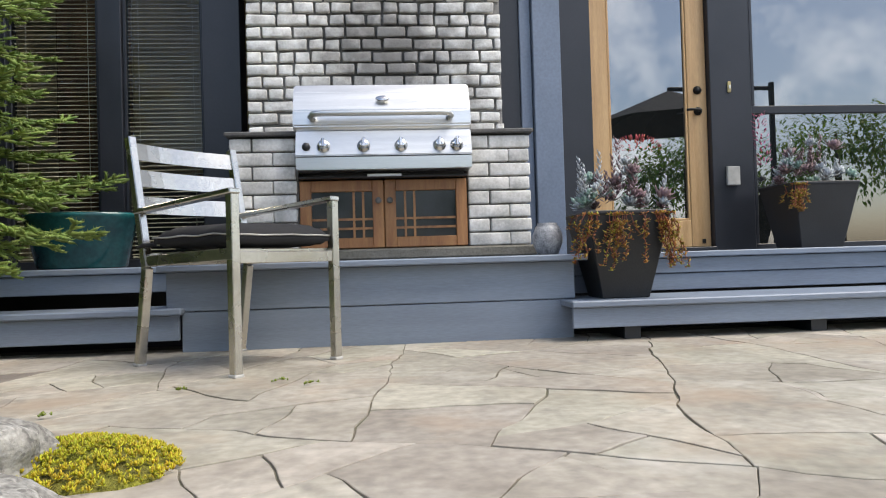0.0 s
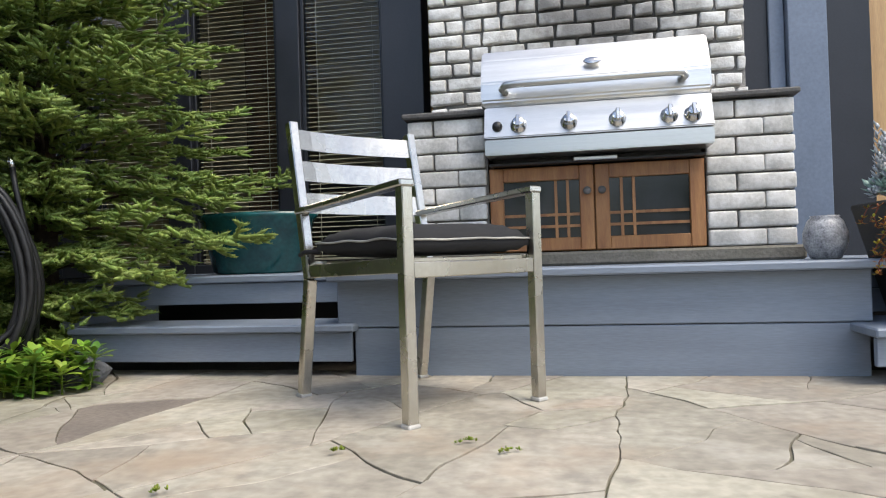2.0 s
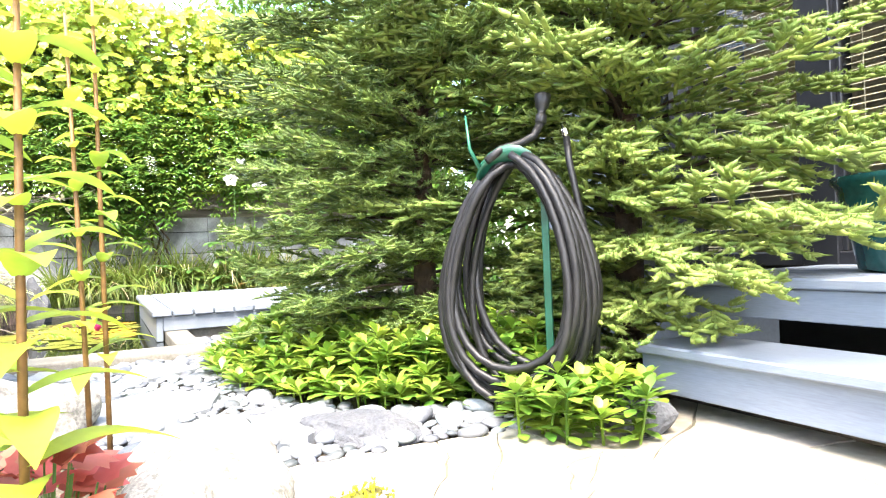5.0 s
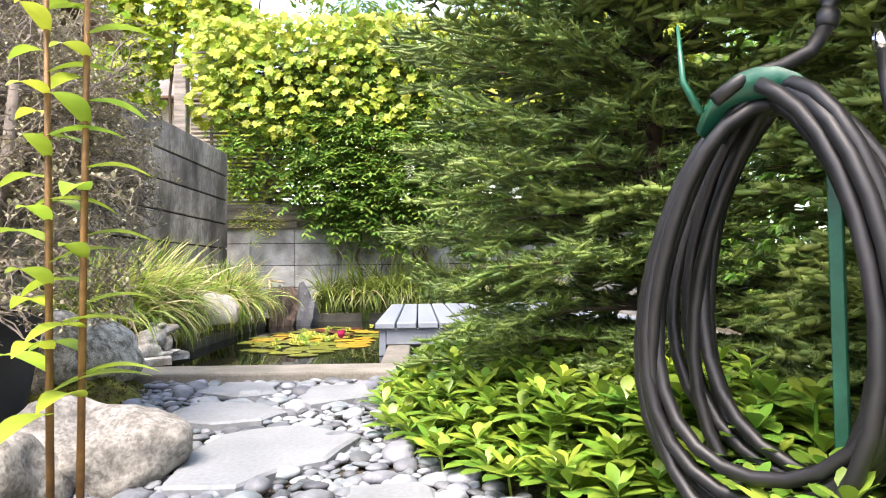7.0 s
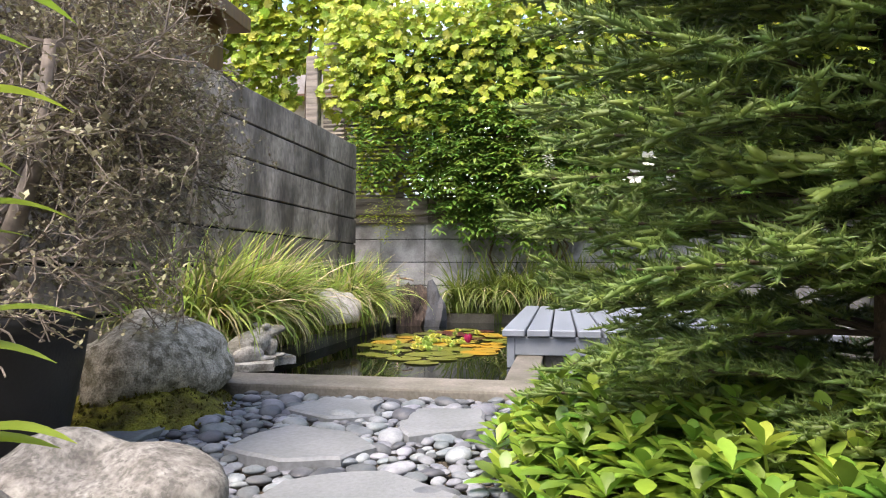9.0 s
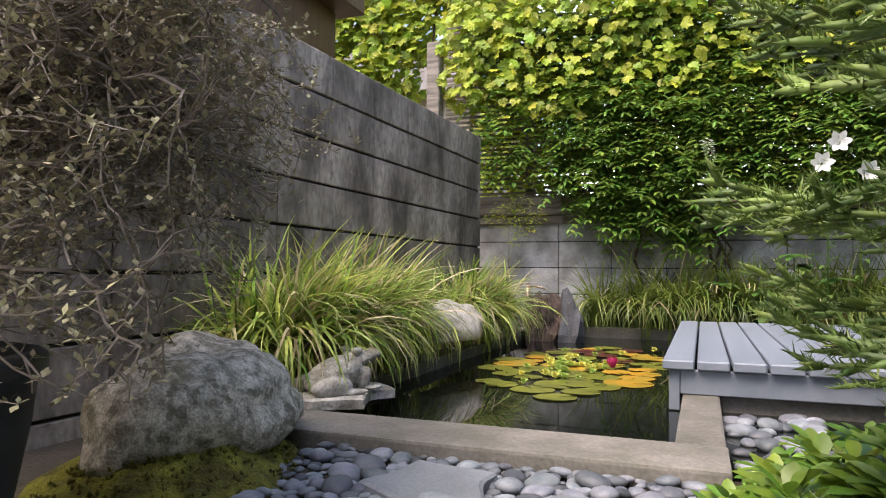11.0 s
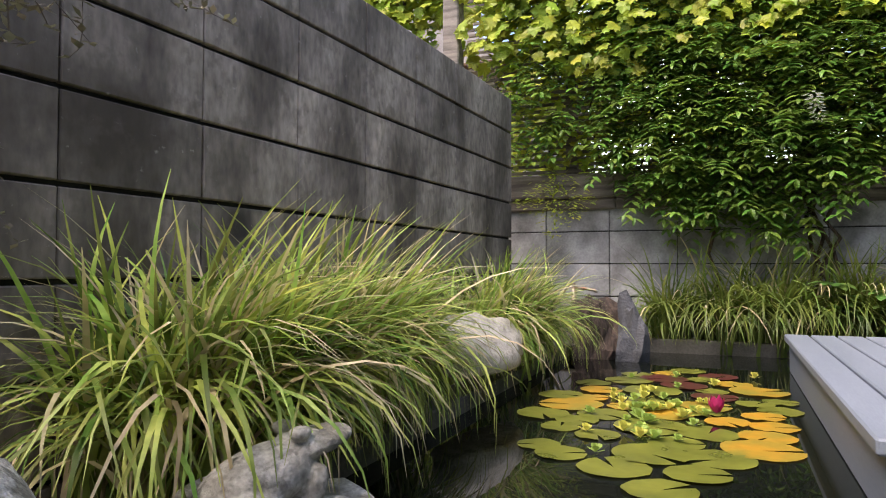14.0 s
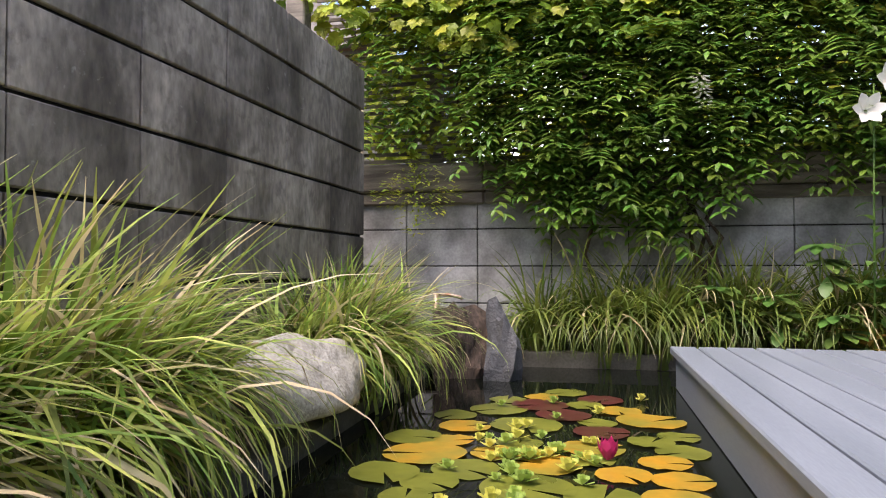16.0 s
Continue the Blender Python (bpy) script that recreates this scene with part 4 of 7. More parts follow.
PINKBLOOM = leafmat("pink_bloom", (0.50, 0.12, 0.22), (0.38, 0.10, 0.17), 0.3, 0.02, 0.5, 0.2)
REDSTEM = mat("red_stem", (0.25, 0.07, 0.035), rough=0.6, vary=0.2, bump=0)
# a fleshy leaf: eight triangles, y forward, thick in the middle
FLESHV = [(0, 0, 0), (-0.17, 0.35, 0.05), (0, 0.4, 0.10), (0.17, 0.35, 0.05), (-0.2, 0.7, 0.09), (0, 0.7, 0.14), (0.2, 0.7, 0.09), (0, 1.0, 0.2), (0, 0.5, -0.03)]
FLESHF = [(0, 2, 1), (0, 3, 2), (1, 2, 5), (1, 5, 4), (2, 3, 6), (2, 6, 5), (4, 5, 7), (5, 6, 7), (0, 1, 8), (0, 8, 3), (1, 4, 8), (3, 8, 6), (4, 7, 8), (6, 8, 7)]


def rosette(c, size, n, out, tilt=(0, 0, 1), spread=1.0, r=rng):
    """Matrices of the leaves of one rosette, spiralling from steep to flat."""
    up = Vector(tilt).normalized()
    a = up.orthogonal().normalized()
    b = up.cross(a)
    for i in range(n):
        t = i / n
        ang = i * 2.4 + r.uniform(-0.1, 0.1)
        el = radians(82 - 70 * t * spread)
        d = (a * math.cos(ang) + b * math.sin(ang)) * math.cos(el) + up * math.sin(el)
        out.append(basis(tuple(Vector(c) + up * 0.01 * (1 - t) * size / 0.05), d, up, size * (0.55 + 0.45 * t) * r.uniform(0.9, 1.1)))


def succulents(label, at, top_z, half, seed, big):
    r = random.Random(seed)
    t = thing("succulent_plants", label, "succulents", at)
    sets = {"green": [], "purple": [], "grey": [], "sedum": [], "yellow": [], "red": []}
    k = 34 if big else 26
    for i in range(k):
        x, y = r.uniform(-half, half), r.uniform(-half, half)
        u = x / half
        h = 0.03 + 0.26 * r.random() * (1.1 - abs(u))
        which = r.choices(("purple", "green", "grey"), (0.5, 0.35 if u < 0.3 else 0.15, 0.3))[0]
        rosette((x, y, h), r.uniform(0.05, 0.085), 18, sets[which], (x * 1.5 / half * 0.4, -0.35, 1), 1.0, r)
    for i in range(14 if big else 10):
        # upright leafy stalks
        x, y = r.uniform(-half * 0.9, half * 0.9), r.uniform(-half * 0.6, half * 0.6)
        hh = r.uniform(0.2, 0.42) * (1.15 - abs(x) / half * 0.5)
        lean = Vector((r.uniform(-0.2, 0.2) + x * 0.4, -0.12, 1)).normalized()
        which = "grey" if abs(x) > half * 0.5 else "purple"
        for j in range(26):
            q = j / 26
            ang = j * 2.4
            d = Vector((math.cos(ang), math.sin(ang), 0.5 + q))
            p = Vector((x, y, 0)) + lean * hh * (0.3 + 0.7 * q)
            sets[which].append(basis(tuple(p), d, (0, 0, 1), 0.042 * (1.1 - 0.5 * q)))
    if big:
        # red flower head
        for i in range(110):
            a, e = r.uniform(0, 6.28), r.uniform(-0.1, 1.3)
            d = Vector((math.cos(a) * math.cos(e), math.sin(a) * math.cos(e), math.sin(e)))
            sets["red"].append(basis(tuple(Vector((0.14, 0.05, 0.35)) + Vector((d.x * 0.11, d.y * 0.09, d.z * 0.06))), d, (0, 0, 1), 0.026))
    else:
        for i in range(90):
            q = r.random()
            a = r.uniform(0, 6.28)
            sets["red"].append(basis((-0.27 + 0.03 * math.cos(a) + q * -0.04, 0.03 * math.sin(a), 0.12 + q * 0.36), (math.cos(a), math.sin(a), 0.6), (0, 0, 1), 0.028))
    strands = []
    edge = 60 if big else 18
    for i in range(edge):
        # trailing sedum over the rim
        u = r.uniform(-1, 1)
        if big and -0.05 < u < 0.5 and r.random() < 0.75:
            continue
        if not big and u > -0.55:
            u = -1 + 0.4 * r.random()
        front = r.random() < 0.75
        x, y = (u * half * 1.05, -half * 1.06) if front else ((1 if r.random() < 0.5 else -1) * half * 1.08, r.uniform(-half, half))
        length = r.uniform(0.04, 0.26 if big else 0.15)
        pts = [(x * 0.9, y * 0.9, 0.02), (x * 1.05, y * 1.05, 0.0)]
        px, py, pz = x * 1.07, y * 1.07, -0.02
        while pz > -length:
            px, py, pz = px + r.uniform(-0.012, 0.012) + x * 0.02, py + r.uniform(-0.008, 0.006), pz - r.uniform(0.012, 0.022)
            pts.append((px, py, pz))
        strands.append(tube(pts, 0.0022, 4))
        for p in pts[1:]:
            for j in range(4 if p is not pts[-1] else 9):
                a, e = r.uniform(0, 6.28), r.uniform(-0.6, 1.2)
                sets["yellow" if r.random() < 0.35 else "sedum"].append(basis(p, (math.cos(a), math.sin(a), math.sin(e)), (0, 0, 1), r.uniform(0.016, 0.026)))
    v, f = merge(strands)
    tagged(mesh("stemwork", v, f, REDSTEM, t), kind="stuff")
    for key, m in (("green", SUCC_GREEN), ("purple", SUCC_PURPLE), ("grey", SUCC_GREY), ("sedum", SEDUM), ("yellow", SEDUMY), ("red", REDBLOOM if big else PINKBLOOM)):
        if sets[key]:
            tagged(scatter({"red": "bloom"}.get(key, key + "_foliage"), FLESHV, FLESHF, sets[key], m, t, True), kind="stuff")
    return t


succulents("mixed mauve and blue-green succulents with trailing orange sedum", (1.235, 3.50, 0.60), 0, 0.20, 3, True)
succulents("mauve and silver succulents with one tall pink bloom", (2.72, 4.2, 0.795), 0, 0.185, 4, False)

# ---- the garden ----
NEEDLE = leafmat("fir_needle", (0.245, 0.32, 0.07), (0.12, 0.185, 0.04), 0.22, 0.015, 0.55, 0.12, 14)
# darkened copy of the fir needle: the path-side fir's shade put into its colour
NEEDLESHADE = leafmat("shaded_fir_needle", (0.20, 0.28, 0.062), (0.062, 0.11, 0.027), 0.22, 0.015, 0.5, 0.08, 14)
BARK = mat("brown_bark", (0.10, 0.065, 0.04), rough=0.9, vary=0.5, scale=14, fine=80, bump=0.8, dist=0.01, tint=(0.05, 0.035, 0.025))
TWIG = mat("brown_twig", (0.06, 0.04, 0.022), rough=0.8, vary=0.3, scale=30, fine=90, bump=0.2)
WALKLINE = [(-0.49, 1.94), (-1.25, 2.44), (-1.74, 2.456), (-2.18, 2.356), (-2.65, 2.24), (-3.11, 2.11), (-3.6, 1.85), (-4.03, 1.79), (-4.6, 1.71)]


def off_path(x, y):
    best = 9.0
    for (ax, ay), (bx, by) in zip(WALKLINE, WALKLINE[1:]):
        dx, dy = bx - ax, by - ay
        t = max(0, min(1, ((x - ax) * dx + (y - ay) * dy) / (dx * dx + dy * dy)))
        best = min(best, math.hypot(x - ax - dx * t, y - ay - dy * t))
    return best


def conifer(label, at, height, reach, seed, keep, needle, nlen, width, density, step, core):
    """A young fir: trunk, whorls of boughs, level sprays of side twigs, plump needled fingers."""
    r = random.Random(seed)
    tree = thing("fir_tree", label, "tree", at)
    base = Vector(at)
    tubes, starts, bare = [], [], []
    tubeob("trunk", [(0, 0, -0.05), (0.02, 0.0, height * 0.3), (-0.01, 0.02, height * 0.65), (0, 0, height)], [0.06, 0.048, 0.03, 0.008], BARK, tree, 10)

    def twig(p, d, length, needled=True):
        (starts if needled else bare).append((p.copy(), d.copy(), length))

    z = 0.16
    while z < height - 0.1:
        spin = r.uniform(0, 6.28)
        for k in range(10):
            a = spin + k * 0.628 + r.uniform(-0.22, 0.22)
            zz = z + r.uniform(-0.05, 0.05)
            if r.random() < (0.85 if math.sin(a) > 0.5 else 0.08):
                continue
            length = reach * (1 - (zz / height) ** 1.5) ** 0.8 * r.uniform(0.58, 1.1) * (0.75 + 0.25 * min(1, zz / 0.5))
            rise = r.uniform(0.1, 0.34) + 0.25 * zz / height
            out = Vector((math.cos(a), math.sin(a), 0))
            side = Vector((-math.sin(a), math.cos(a), r.uniform(-0.28, 0.28))).normalized()
            up = out.cross(side)
            n = max(7, int(length / 0.08))
            pts = []
            for i in range(n + 1):
                u = i / n
                pts.append(Vector((0, 0, zz)) + out * length * u + side * 0.05 * noise.noise((u * 2, a * 3, zz)) + Vector((0, 0, length * (rise * u - 0.40 * u * u + 0.17 * u ** 4))))
            kept = []
            for p in pts:
                if not keep(base + p):
                    break
                kept.append(p)
            if len(kept) < 4:
                continue
            pts = kept
            tubes.append(tube(pts, [0.007 * (1 - 0.85 * i / len(pts)) + 0.001 for i in range(len(pts))], 5, False))
            m = len(pts)
            for i in range(1, m):
                u = i / m
                d0 = (pts[i] - pts[i - 1]).normalized()
                if u > 0.35:
                    twig(pts[i - 1], d0, (pts[i] - pts[i - 1]).length)
                if u < 0.12:
                    continue
                for sg in (-1, 1):
                    if r.random() < 0.1:
                        continue
                    ll = (0.08 + 0.30 * length * (1.04 - u) ** 0.8 * min(1, u * 2.2)) * r.uniform(0.65, 1.15)
                    bd = (d0 * 0.8 + side * sg * 0.75 + up * r.uniform(-0.3, 0.28)).normalized()
                    q = Vector(pts[i - 1])
                    c = max(2, int(round(ll / 0.05)))
                    for j in range(c):
                        v = (j + 1) / c
                        e = q + bd * (ll / c)
                        twig(q, bd, ll / c, j > 0 or ll < 0.12)
                        for s2 in (-1, 1):
                            if r.random() < 0.82 and v > 0.2:
                                td = (bd * 0.8 + bd.cross(up).normalized() * s2 * 0.72 + up * r.uniform(-0.2, 0.5)).normalized()
                                twig(e, td, r.uniform(0.05, 0.08) * (1.2 - 0.4 * v))
                        q = e
                        bd = (bd + d0 * 0.07 + Vector((0, 0, r.uniform(-0.10, 0.03)))).normalized()
                    twig(q, bd, 0.03)
            if len(pts) > n - 1:
                d0 = (pts[-1] - pts[-2]).normalized()
                twig(pts[-1], d0, 0.06)
        z += step
    starts = [t for t in starts if keep(base + t[0] + t[1] * t[2])]
    bare = [t for t in bare if keep(base + t[0] + t[1] * t[2])]
    S, D, L = (np.array([tuple(t[0]) for t in starts]), np.array([tuple(t[1]) for t in starts]), np.array([t[2] for t in starts]))
    g = np.random.RandomState(seed)
    cnt = np.maximum(7, (L * density).astype(int))
    idx = np.repeat(np.arange(len(S)), cnt)
    n = len(idx)
    t = g.rand(n)
    p = S[idx] + D[idx] * (t * L[idx])[:, None]
    d = D[idx]
    sidev = np.cross(d, [0, 0, 1.0])
    sidev /= np.linalg.norm(sidev, axis=1)[:, None] + 1e-9
    upv = np.cross(sidev, d)
    ang = g.uniform(-0.7, np.pi + 0.7, n)
    rad = sidev * np.cos(ang)[:, None] + upv * np.sin(ang)[:, None]
    nd = d * (0.25 + 0.75 * t ** 2 * g.uniform(0.6, 1.3, n))[:, None] + rad * 0.85
    nd /= np.linalg.norm(nd, axis=1)[:, None]
    ln = nlen * g.uniform(0.75, 1.2, n)[:, None]
    w = np.cross(nd, np.array([0, 0, 1.0]) + 0.85 * g.normal(size=(n, 3)))
    w = w / np.linalg.norm(w, axis=1)[:, None] * width
    verts = np.stack([p - w, p + w, p + nd * ln], 1).reshape(-1, 3)
    # the close-set inner needles of each finger: a slim tapered body round its twig
    side1 = np.cross(D, [0.0, 0.0, 1.0])
    side1 /= np.linalg.norm(side1, axis=1)[:, None] + 1e-9
    side2 = np.cross(side1, D)
    rings = []
    for u, rr in ((0.0, core), (0.6, core)):
        for k in range(4):
            b = k * math.pi / 2 + 0.6
            rings.append(S + D * (L * u)[:, None] + (side1 * math.cos(b) + side2 * math.sin(b)) * nlen * rr)
    rings.append(S + D * (L + nlen * 0.35)[:, None])
    body = np.stack(rings, 1).reshape(-1, 3)
    tri = []
    for k in range(4):
        q = (k + 1) % 4
        tri += [(k, q, 4 + q), (k, 4 + q, 4 + k), (4 + k, 4 + q, 8)]
    loops = (np.array(tri)[None] + (np.arange(len(S)) * 9)[:, None, None]).reshape(-1) + 3 * n
    crown = rawmesh("crown", np.vstack([verts, body]), np.concatenate([np.arange(3 * n), loops]), 3, needle, tree, True)
    tagged(crown, "soft green needled sprays", kind="stuff")
    v, f = merge(tubes)
    tagged(mesh("branchwork", v, f, TWIG, tree, True), "brown boughs", kind="stuff")
    # twigs: slim flat sticks
    sticks = starts + bare
    a1 = np.array([tuple(t[0]) for t in sticks])
    D = np.array([tuple(t[1]) for t in sticks])
    e1 = a1 + D * np.array([t[2] for t in sticks])[:, None]
    sd = np.cross(D, [0.01, 0.02, 1.0])
    sd = sd / np.linalg.norm(sd, axis=1)[:, None] * 0.0014
    tv = np.stack([a1 - sd, a1 + sd, e1 + sd * 0.6, e1 - sd * 0.6], 1).reshape(-1, 3)
    tagged(rawmesh("twigwork", tv, np.arange(4 * len(sticks)), 4, TWIG, tree), "fine twigs", kind="stuff")
    return tree


def keep_fir(p):
    if p.y > 4.46 or p.z < 0.06 or p.x < -4.3:
        return False
    if -2.92 < p.x < -1.84 and p.y < 3.24 and p.z < 1.1:
        return False
    if -1.84 <= p.x < -1.15 and p.y < 2.44 + 1.0 * (-1.25 - p.x) and p.z < 1.0:
        return False
    if p.x > -1.9 and p.z < 0.36:
        return False
    if p.z < 0.5 and p.x > -2.2 and p.y > 3.3 and p.z < 0.24:
        return False
    if p.x > -2.3 and p.y > 3.66 and p.z < 0.43:
        return False
    if p.x < -3.3 and p.z < 0.55 and off_path(p.x, p.y) < 0.45:
        return False
    return off_path(p.x, p.y) > (0.2 if p.x > -2.8 else 0.32) and p.y > 2.05


conifer("bushy green fir with drooping layered boughs by the deck", (-2.58, 3.70, -0.03), 3.3, 1.27, 11, keep_fir, NEEDLE, 0.020, 0.0024, 280, 0.098, 0.46)
conifer("dense green fir whose boughs reach over the path", (-3.38, 3.18, -0.03), 3.1, 1.25, 12, keep_fir, NEEDLESHADE, 0.0225, 0.0020, 360, 0.108, 0.27)

# garden hose on its stake
HOSE = mat("black_rubber_hose", (0.011, 0.011, 0.012), rough=0.5, vary=0.25, scale=12, fine=150, bump=0.15, dist=0.001, rand=0.05)
GREENPAINT = mat("green_painted_metal", (0.012, 0.12, 0.07), rough=0.4, vary=0.2, scale=8, fine=90, bump=0.1)
hanger = thing("hose_hanger", "green metal hose hanger stake with curved cradle", "hose hanger", (-2.40, 3.05, 0), 43)
box("stake", 0.09, 0.115, 0.075, 0.09, -0.1, 0.80, GREENPAINT, hanger, 0.002)
v = []
f = []
for i in range(9):
    a = radians(-75 + i * 18.75)
    for yy, rr in ((0.05, 0.085), (-0.03, 0.075), (-0.075, 0.09), (-0.085, 0.125)):
        v.append((0.03 + math.sin(a) * 0.115, yy, 0.745 + math.cos(a) * rr))
for i in range(8):
    for j in range(3):
        f.append((4 * i + j, 4 * i + j + 1, 4 * i + j + 5, 4 * i + j + 4))
cr2 = mesh("cradle", v, f, GREENPAINT, hanger, True)
so = cr2.modifiers.new("thick", "SOLIDIFY")
so.thickness = 0.004
tubeob("horn", [(-0.06, -0.11, 0.80), (-0.085, -0.125, 0.86), (-0.10, -0.11, 0.97)], [0.008, 0.006, 0.003], GREENPAINT, hanger, 8)
hose = thing("garden_hose", "black rubber garden hose coiled on a green hanger", "hose", (-2.38, 3.02, 0), 43)
hr = random.Random(8)
pts = []
LOOPS = 14
for k in range(LOOPS):
    # a front and a back bundle, parted by the cradle's depth
    back = k % 2
    wx, wz = hr.uniform(0.19, 0.265), hr.uniform(0.355, 0.40)
    oy = (0.055 if back else -0.06) + 0.009 * (k // 2) + hr.uniform(-0.008, 0.008)
    ox, sway = (0.045 if back else 0.03) + hr.uniform(-0.03, 0.035), hr.uniform(-0.03, 0.03)
    for i in range(28):
        a = 2 * math.pi * i / 28
        u = i / 28
        x = ox + wx * math.sin(a) * (1.0 - 0.27 * math.cos(a)) + sway * (1 - math.cos(a))
        zc = 0.835 - wz * (1 - math.cos(a)) + 0.012 * ((k // 2) % 3)
        pts.append((x, oy - 0.035 * math.sin(a) + 0.012 * math.sin(a * 2 + k), max(zc, 0.03)))
# soften where one loop runs into the next
sm = [Vector(p) for p in pts]
for _ in range(4):
    sm = [sm[0]] + [(sm[i - 1] + sm[i] * 2 + sm[i + 1]) / 4 for i in range(1, len(sm) - 1)] + [sm[-1]]
tubeob("coil", sm, 0.0135, HOSE, hose, 10)
tubeob("end", [(-0.03, -0.07, 0.82), (0.01, -0.04, 0.858), (0.06, 0.0, 0.875), (0.10, 0.03, 0.90), (0.125, 0.05, 0.95)], 0.0135, HOSE, hose, 10)
tubeob("feed", [(0.19, 0.12, 0.91), (0.20, 0.10, 0.82), (0.24, 0.09, 0.6), (0.27, 0.1, 0.3), (0.25, 0.12, 0.05)], 0.0115, HOSE, hose, 10)
v, f = lathe([(0.014, 0), (0.019, 0.005), (0.019, 0.03), (0.013, 0.035), (0.013, 0.045), (0.022, 0.06), (0.027, 0.085), (0.027, 0.10), (0.02, 0.104), (0.001, 0.104)], 16)
nz = mesh("nozzle", v, f, BLACK, hose, True)
nz.matrix_basis = pose(0.122, 0.047, 0.94, -12, 4, 0)
v, f = lathe([(0.012, 0), (0.015, 0.004), (0.015, 0.03), (0.01, 0.034), (0.01, 0.05)], 12)
cp = mesh("coupling", v, f, CHROME, hose, True)
cp.matrix_basis = pose(0.19, 0.12, 0.90, 0, -10, 0)

# ---- ground cover ----
PACH = leafmat("pachysandra_leaf", (0.22, 0.34, 0.04), (0.10, 0.20, 0.028), 0.3, 0.025, 0.35, 0.25)
PACHY = leafmat("young_pachysandra_leaf", (0.32, 0.42, 0.06), (0.24, 0.36, 0.05), 0.2, 0.02, 0.35, 0.3)
LEAFV = [(0, 0, 0), (-0.13, 0.3, 0.05), (0, 0.3, 0.02), (0.13, 0.3, 0.05), (-0.24, 0.62, 0.05), (0, 0.62, 0.02), (0.24, 0.62, 0.05), (-0.15, 0.86, 0.01), (0, 0.84, -0.01), (0.15, 0.86, 0.01), (0, 1.0, -0.05)]
LEAFF = [(0, 2, 1), (0, 3, 2), (1, 2, 5), (1, 5, 4), (2, 3, 6), (2, 6, 5), (4, 5, 8), (4, 8, 7), (5, 6, 9), (5, 9, 8), (7, 8, 10), (8, 9, 10)]
BED = [(-2.52, 2.92), (-2.62, 2.72), (-2.95, 2.47), (-3.35, 2.33), (-3.95, 2.28), (-4.4, 2.42), (-4.4, 3.3), (-2.6, 3.4), (-2.25, 3.45), (-2.2, 3.25), (-2.35, 3.2)]


def pachysandra():
    r = random.Random(31)
    a, b, stems, spots = [], [], [], []
    tries = 0
    while len(spots) < 330 and tries < 20000:
        tries += 1
        if r.random() < 0.12:
            x, y = r.gauss(-2.14, 0.07), r.gauss(3.08, 0.07)
            low = True
        else:
            x, y = r.uniform(-4.4, -2.2), r.uniform(2.25, 3.45)
            low = False
            if not inside(BED, x, y):
                continue
        if any(math.hypot(x - p, y - q) < 0.062 for p, q in spots):
            continue
        spots.append((x, y))
        edge = off_path(x, y)
        h = r.uniform(0.07, 0.15) if low else min(0.06 + 0.24 * max(0, edge - 0.14), 0.25) * r.uniform(0.8, 1.15)
        if not low:
            near = 9.0
            for (ax, ay), (bx, by) in zip(BED, BED[1:]):
                dx, dy = bx - ax, by - ay
                t = max(0, min(1, ((x - ax) * dx + (y - ay) * dy) / (dx * dx + dy * dy)))
                near = min(near, math.hypot(x - ax - dx * t, y - ay - dy * t))
            h *= max(0.35, min(1, near / 0.16))
        top = (x + r.uniform(-0.03, 0.03), y + r.uniform(-0.03, 0.03), h)
        stems.append(tube([(x, y, -0.04), top], 0.004, 4, False))
        young = r.random() < 0.3
        for tier, (n, size, el0) in enumerate(((6, 0.088, 12), (5, 0.062, 42))):
            for i in range(n):
                ang = i * 6.28 / n + tier * 0.5 + r.uniform(-0.3, 0.3)
                el = radians(el0 + r.uniform(-14, 14))
                d = (math.cos(ang) * math.cos(el), math.sin(ang) * math.cos(el), math.sin(el))
                (b if young and tier else a).append(basis((top[0], top[1], top[2] + tier * 0.012), d, (0, 0, 1), size * r.uniform(0.8, 1.2)))
        if h > 0.05:
            for i in range(int(h * 120)):
                ang, el = r.uniform(0, 6.28), radians(r.uniform(-10, 25))
                a.append(basis((x, y, h * r.uniform(0.1, 0.9)), (math.cos(ang) * math.cos(el), math.sin(ang) * math.cos(el), math.sin(el)), (0, 0, 1), 0.075))
    t = thing("ground_cover", "glossy green pachysandra with toothed rosettes under the firs", "ground cover", kind="stuff")
    scatter("leaves", LEAFV, LEAFF, a, PACH, t, True)
    scatter("young_leaves", LEAFV, LEAFF, b, PACHY, t, True)
    v, f = merge(stems)
    mesh("stalkwork", v, f, PACH, t)


pachysandra()

# ---- stones ----
ROCKM = mat("pale_granite", (0.33, 0.32, 0.29), rough=0.85, vary=0.9, scale=22, fine=95, bump=0.5, dist=0.006, tint=(0.17, 0.16, 0.14), rand=0.1)
ROCKD = mat("mossy_granite", (0.72, 0.68, 0.58), rough=0.9, vary=1.0, scale=26, fine=140, bump=0.9, dist=0.008, tint=(0.25, 0.23, 0.17), rand=0.05)
speckled(ROCKD, 24, (0.11, 0.10, 0.065), 0.53, 0.62, 0.75)
speckled(ROCKD, 8, (0.22, 0.20, 0.11), 0.55, 0.66, 0.5)
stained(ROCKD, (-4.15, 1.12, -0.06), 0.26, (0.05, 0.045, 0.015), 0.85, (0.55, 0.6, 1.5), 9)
speckled(ROCKM, 55, (0.10, 0.095, 0.085), 0.54, 0.62, 0.7)
speckled(ROCKM, 10, (0.50, 0.48, 0.43), 0.55, 0.68, 0.6)
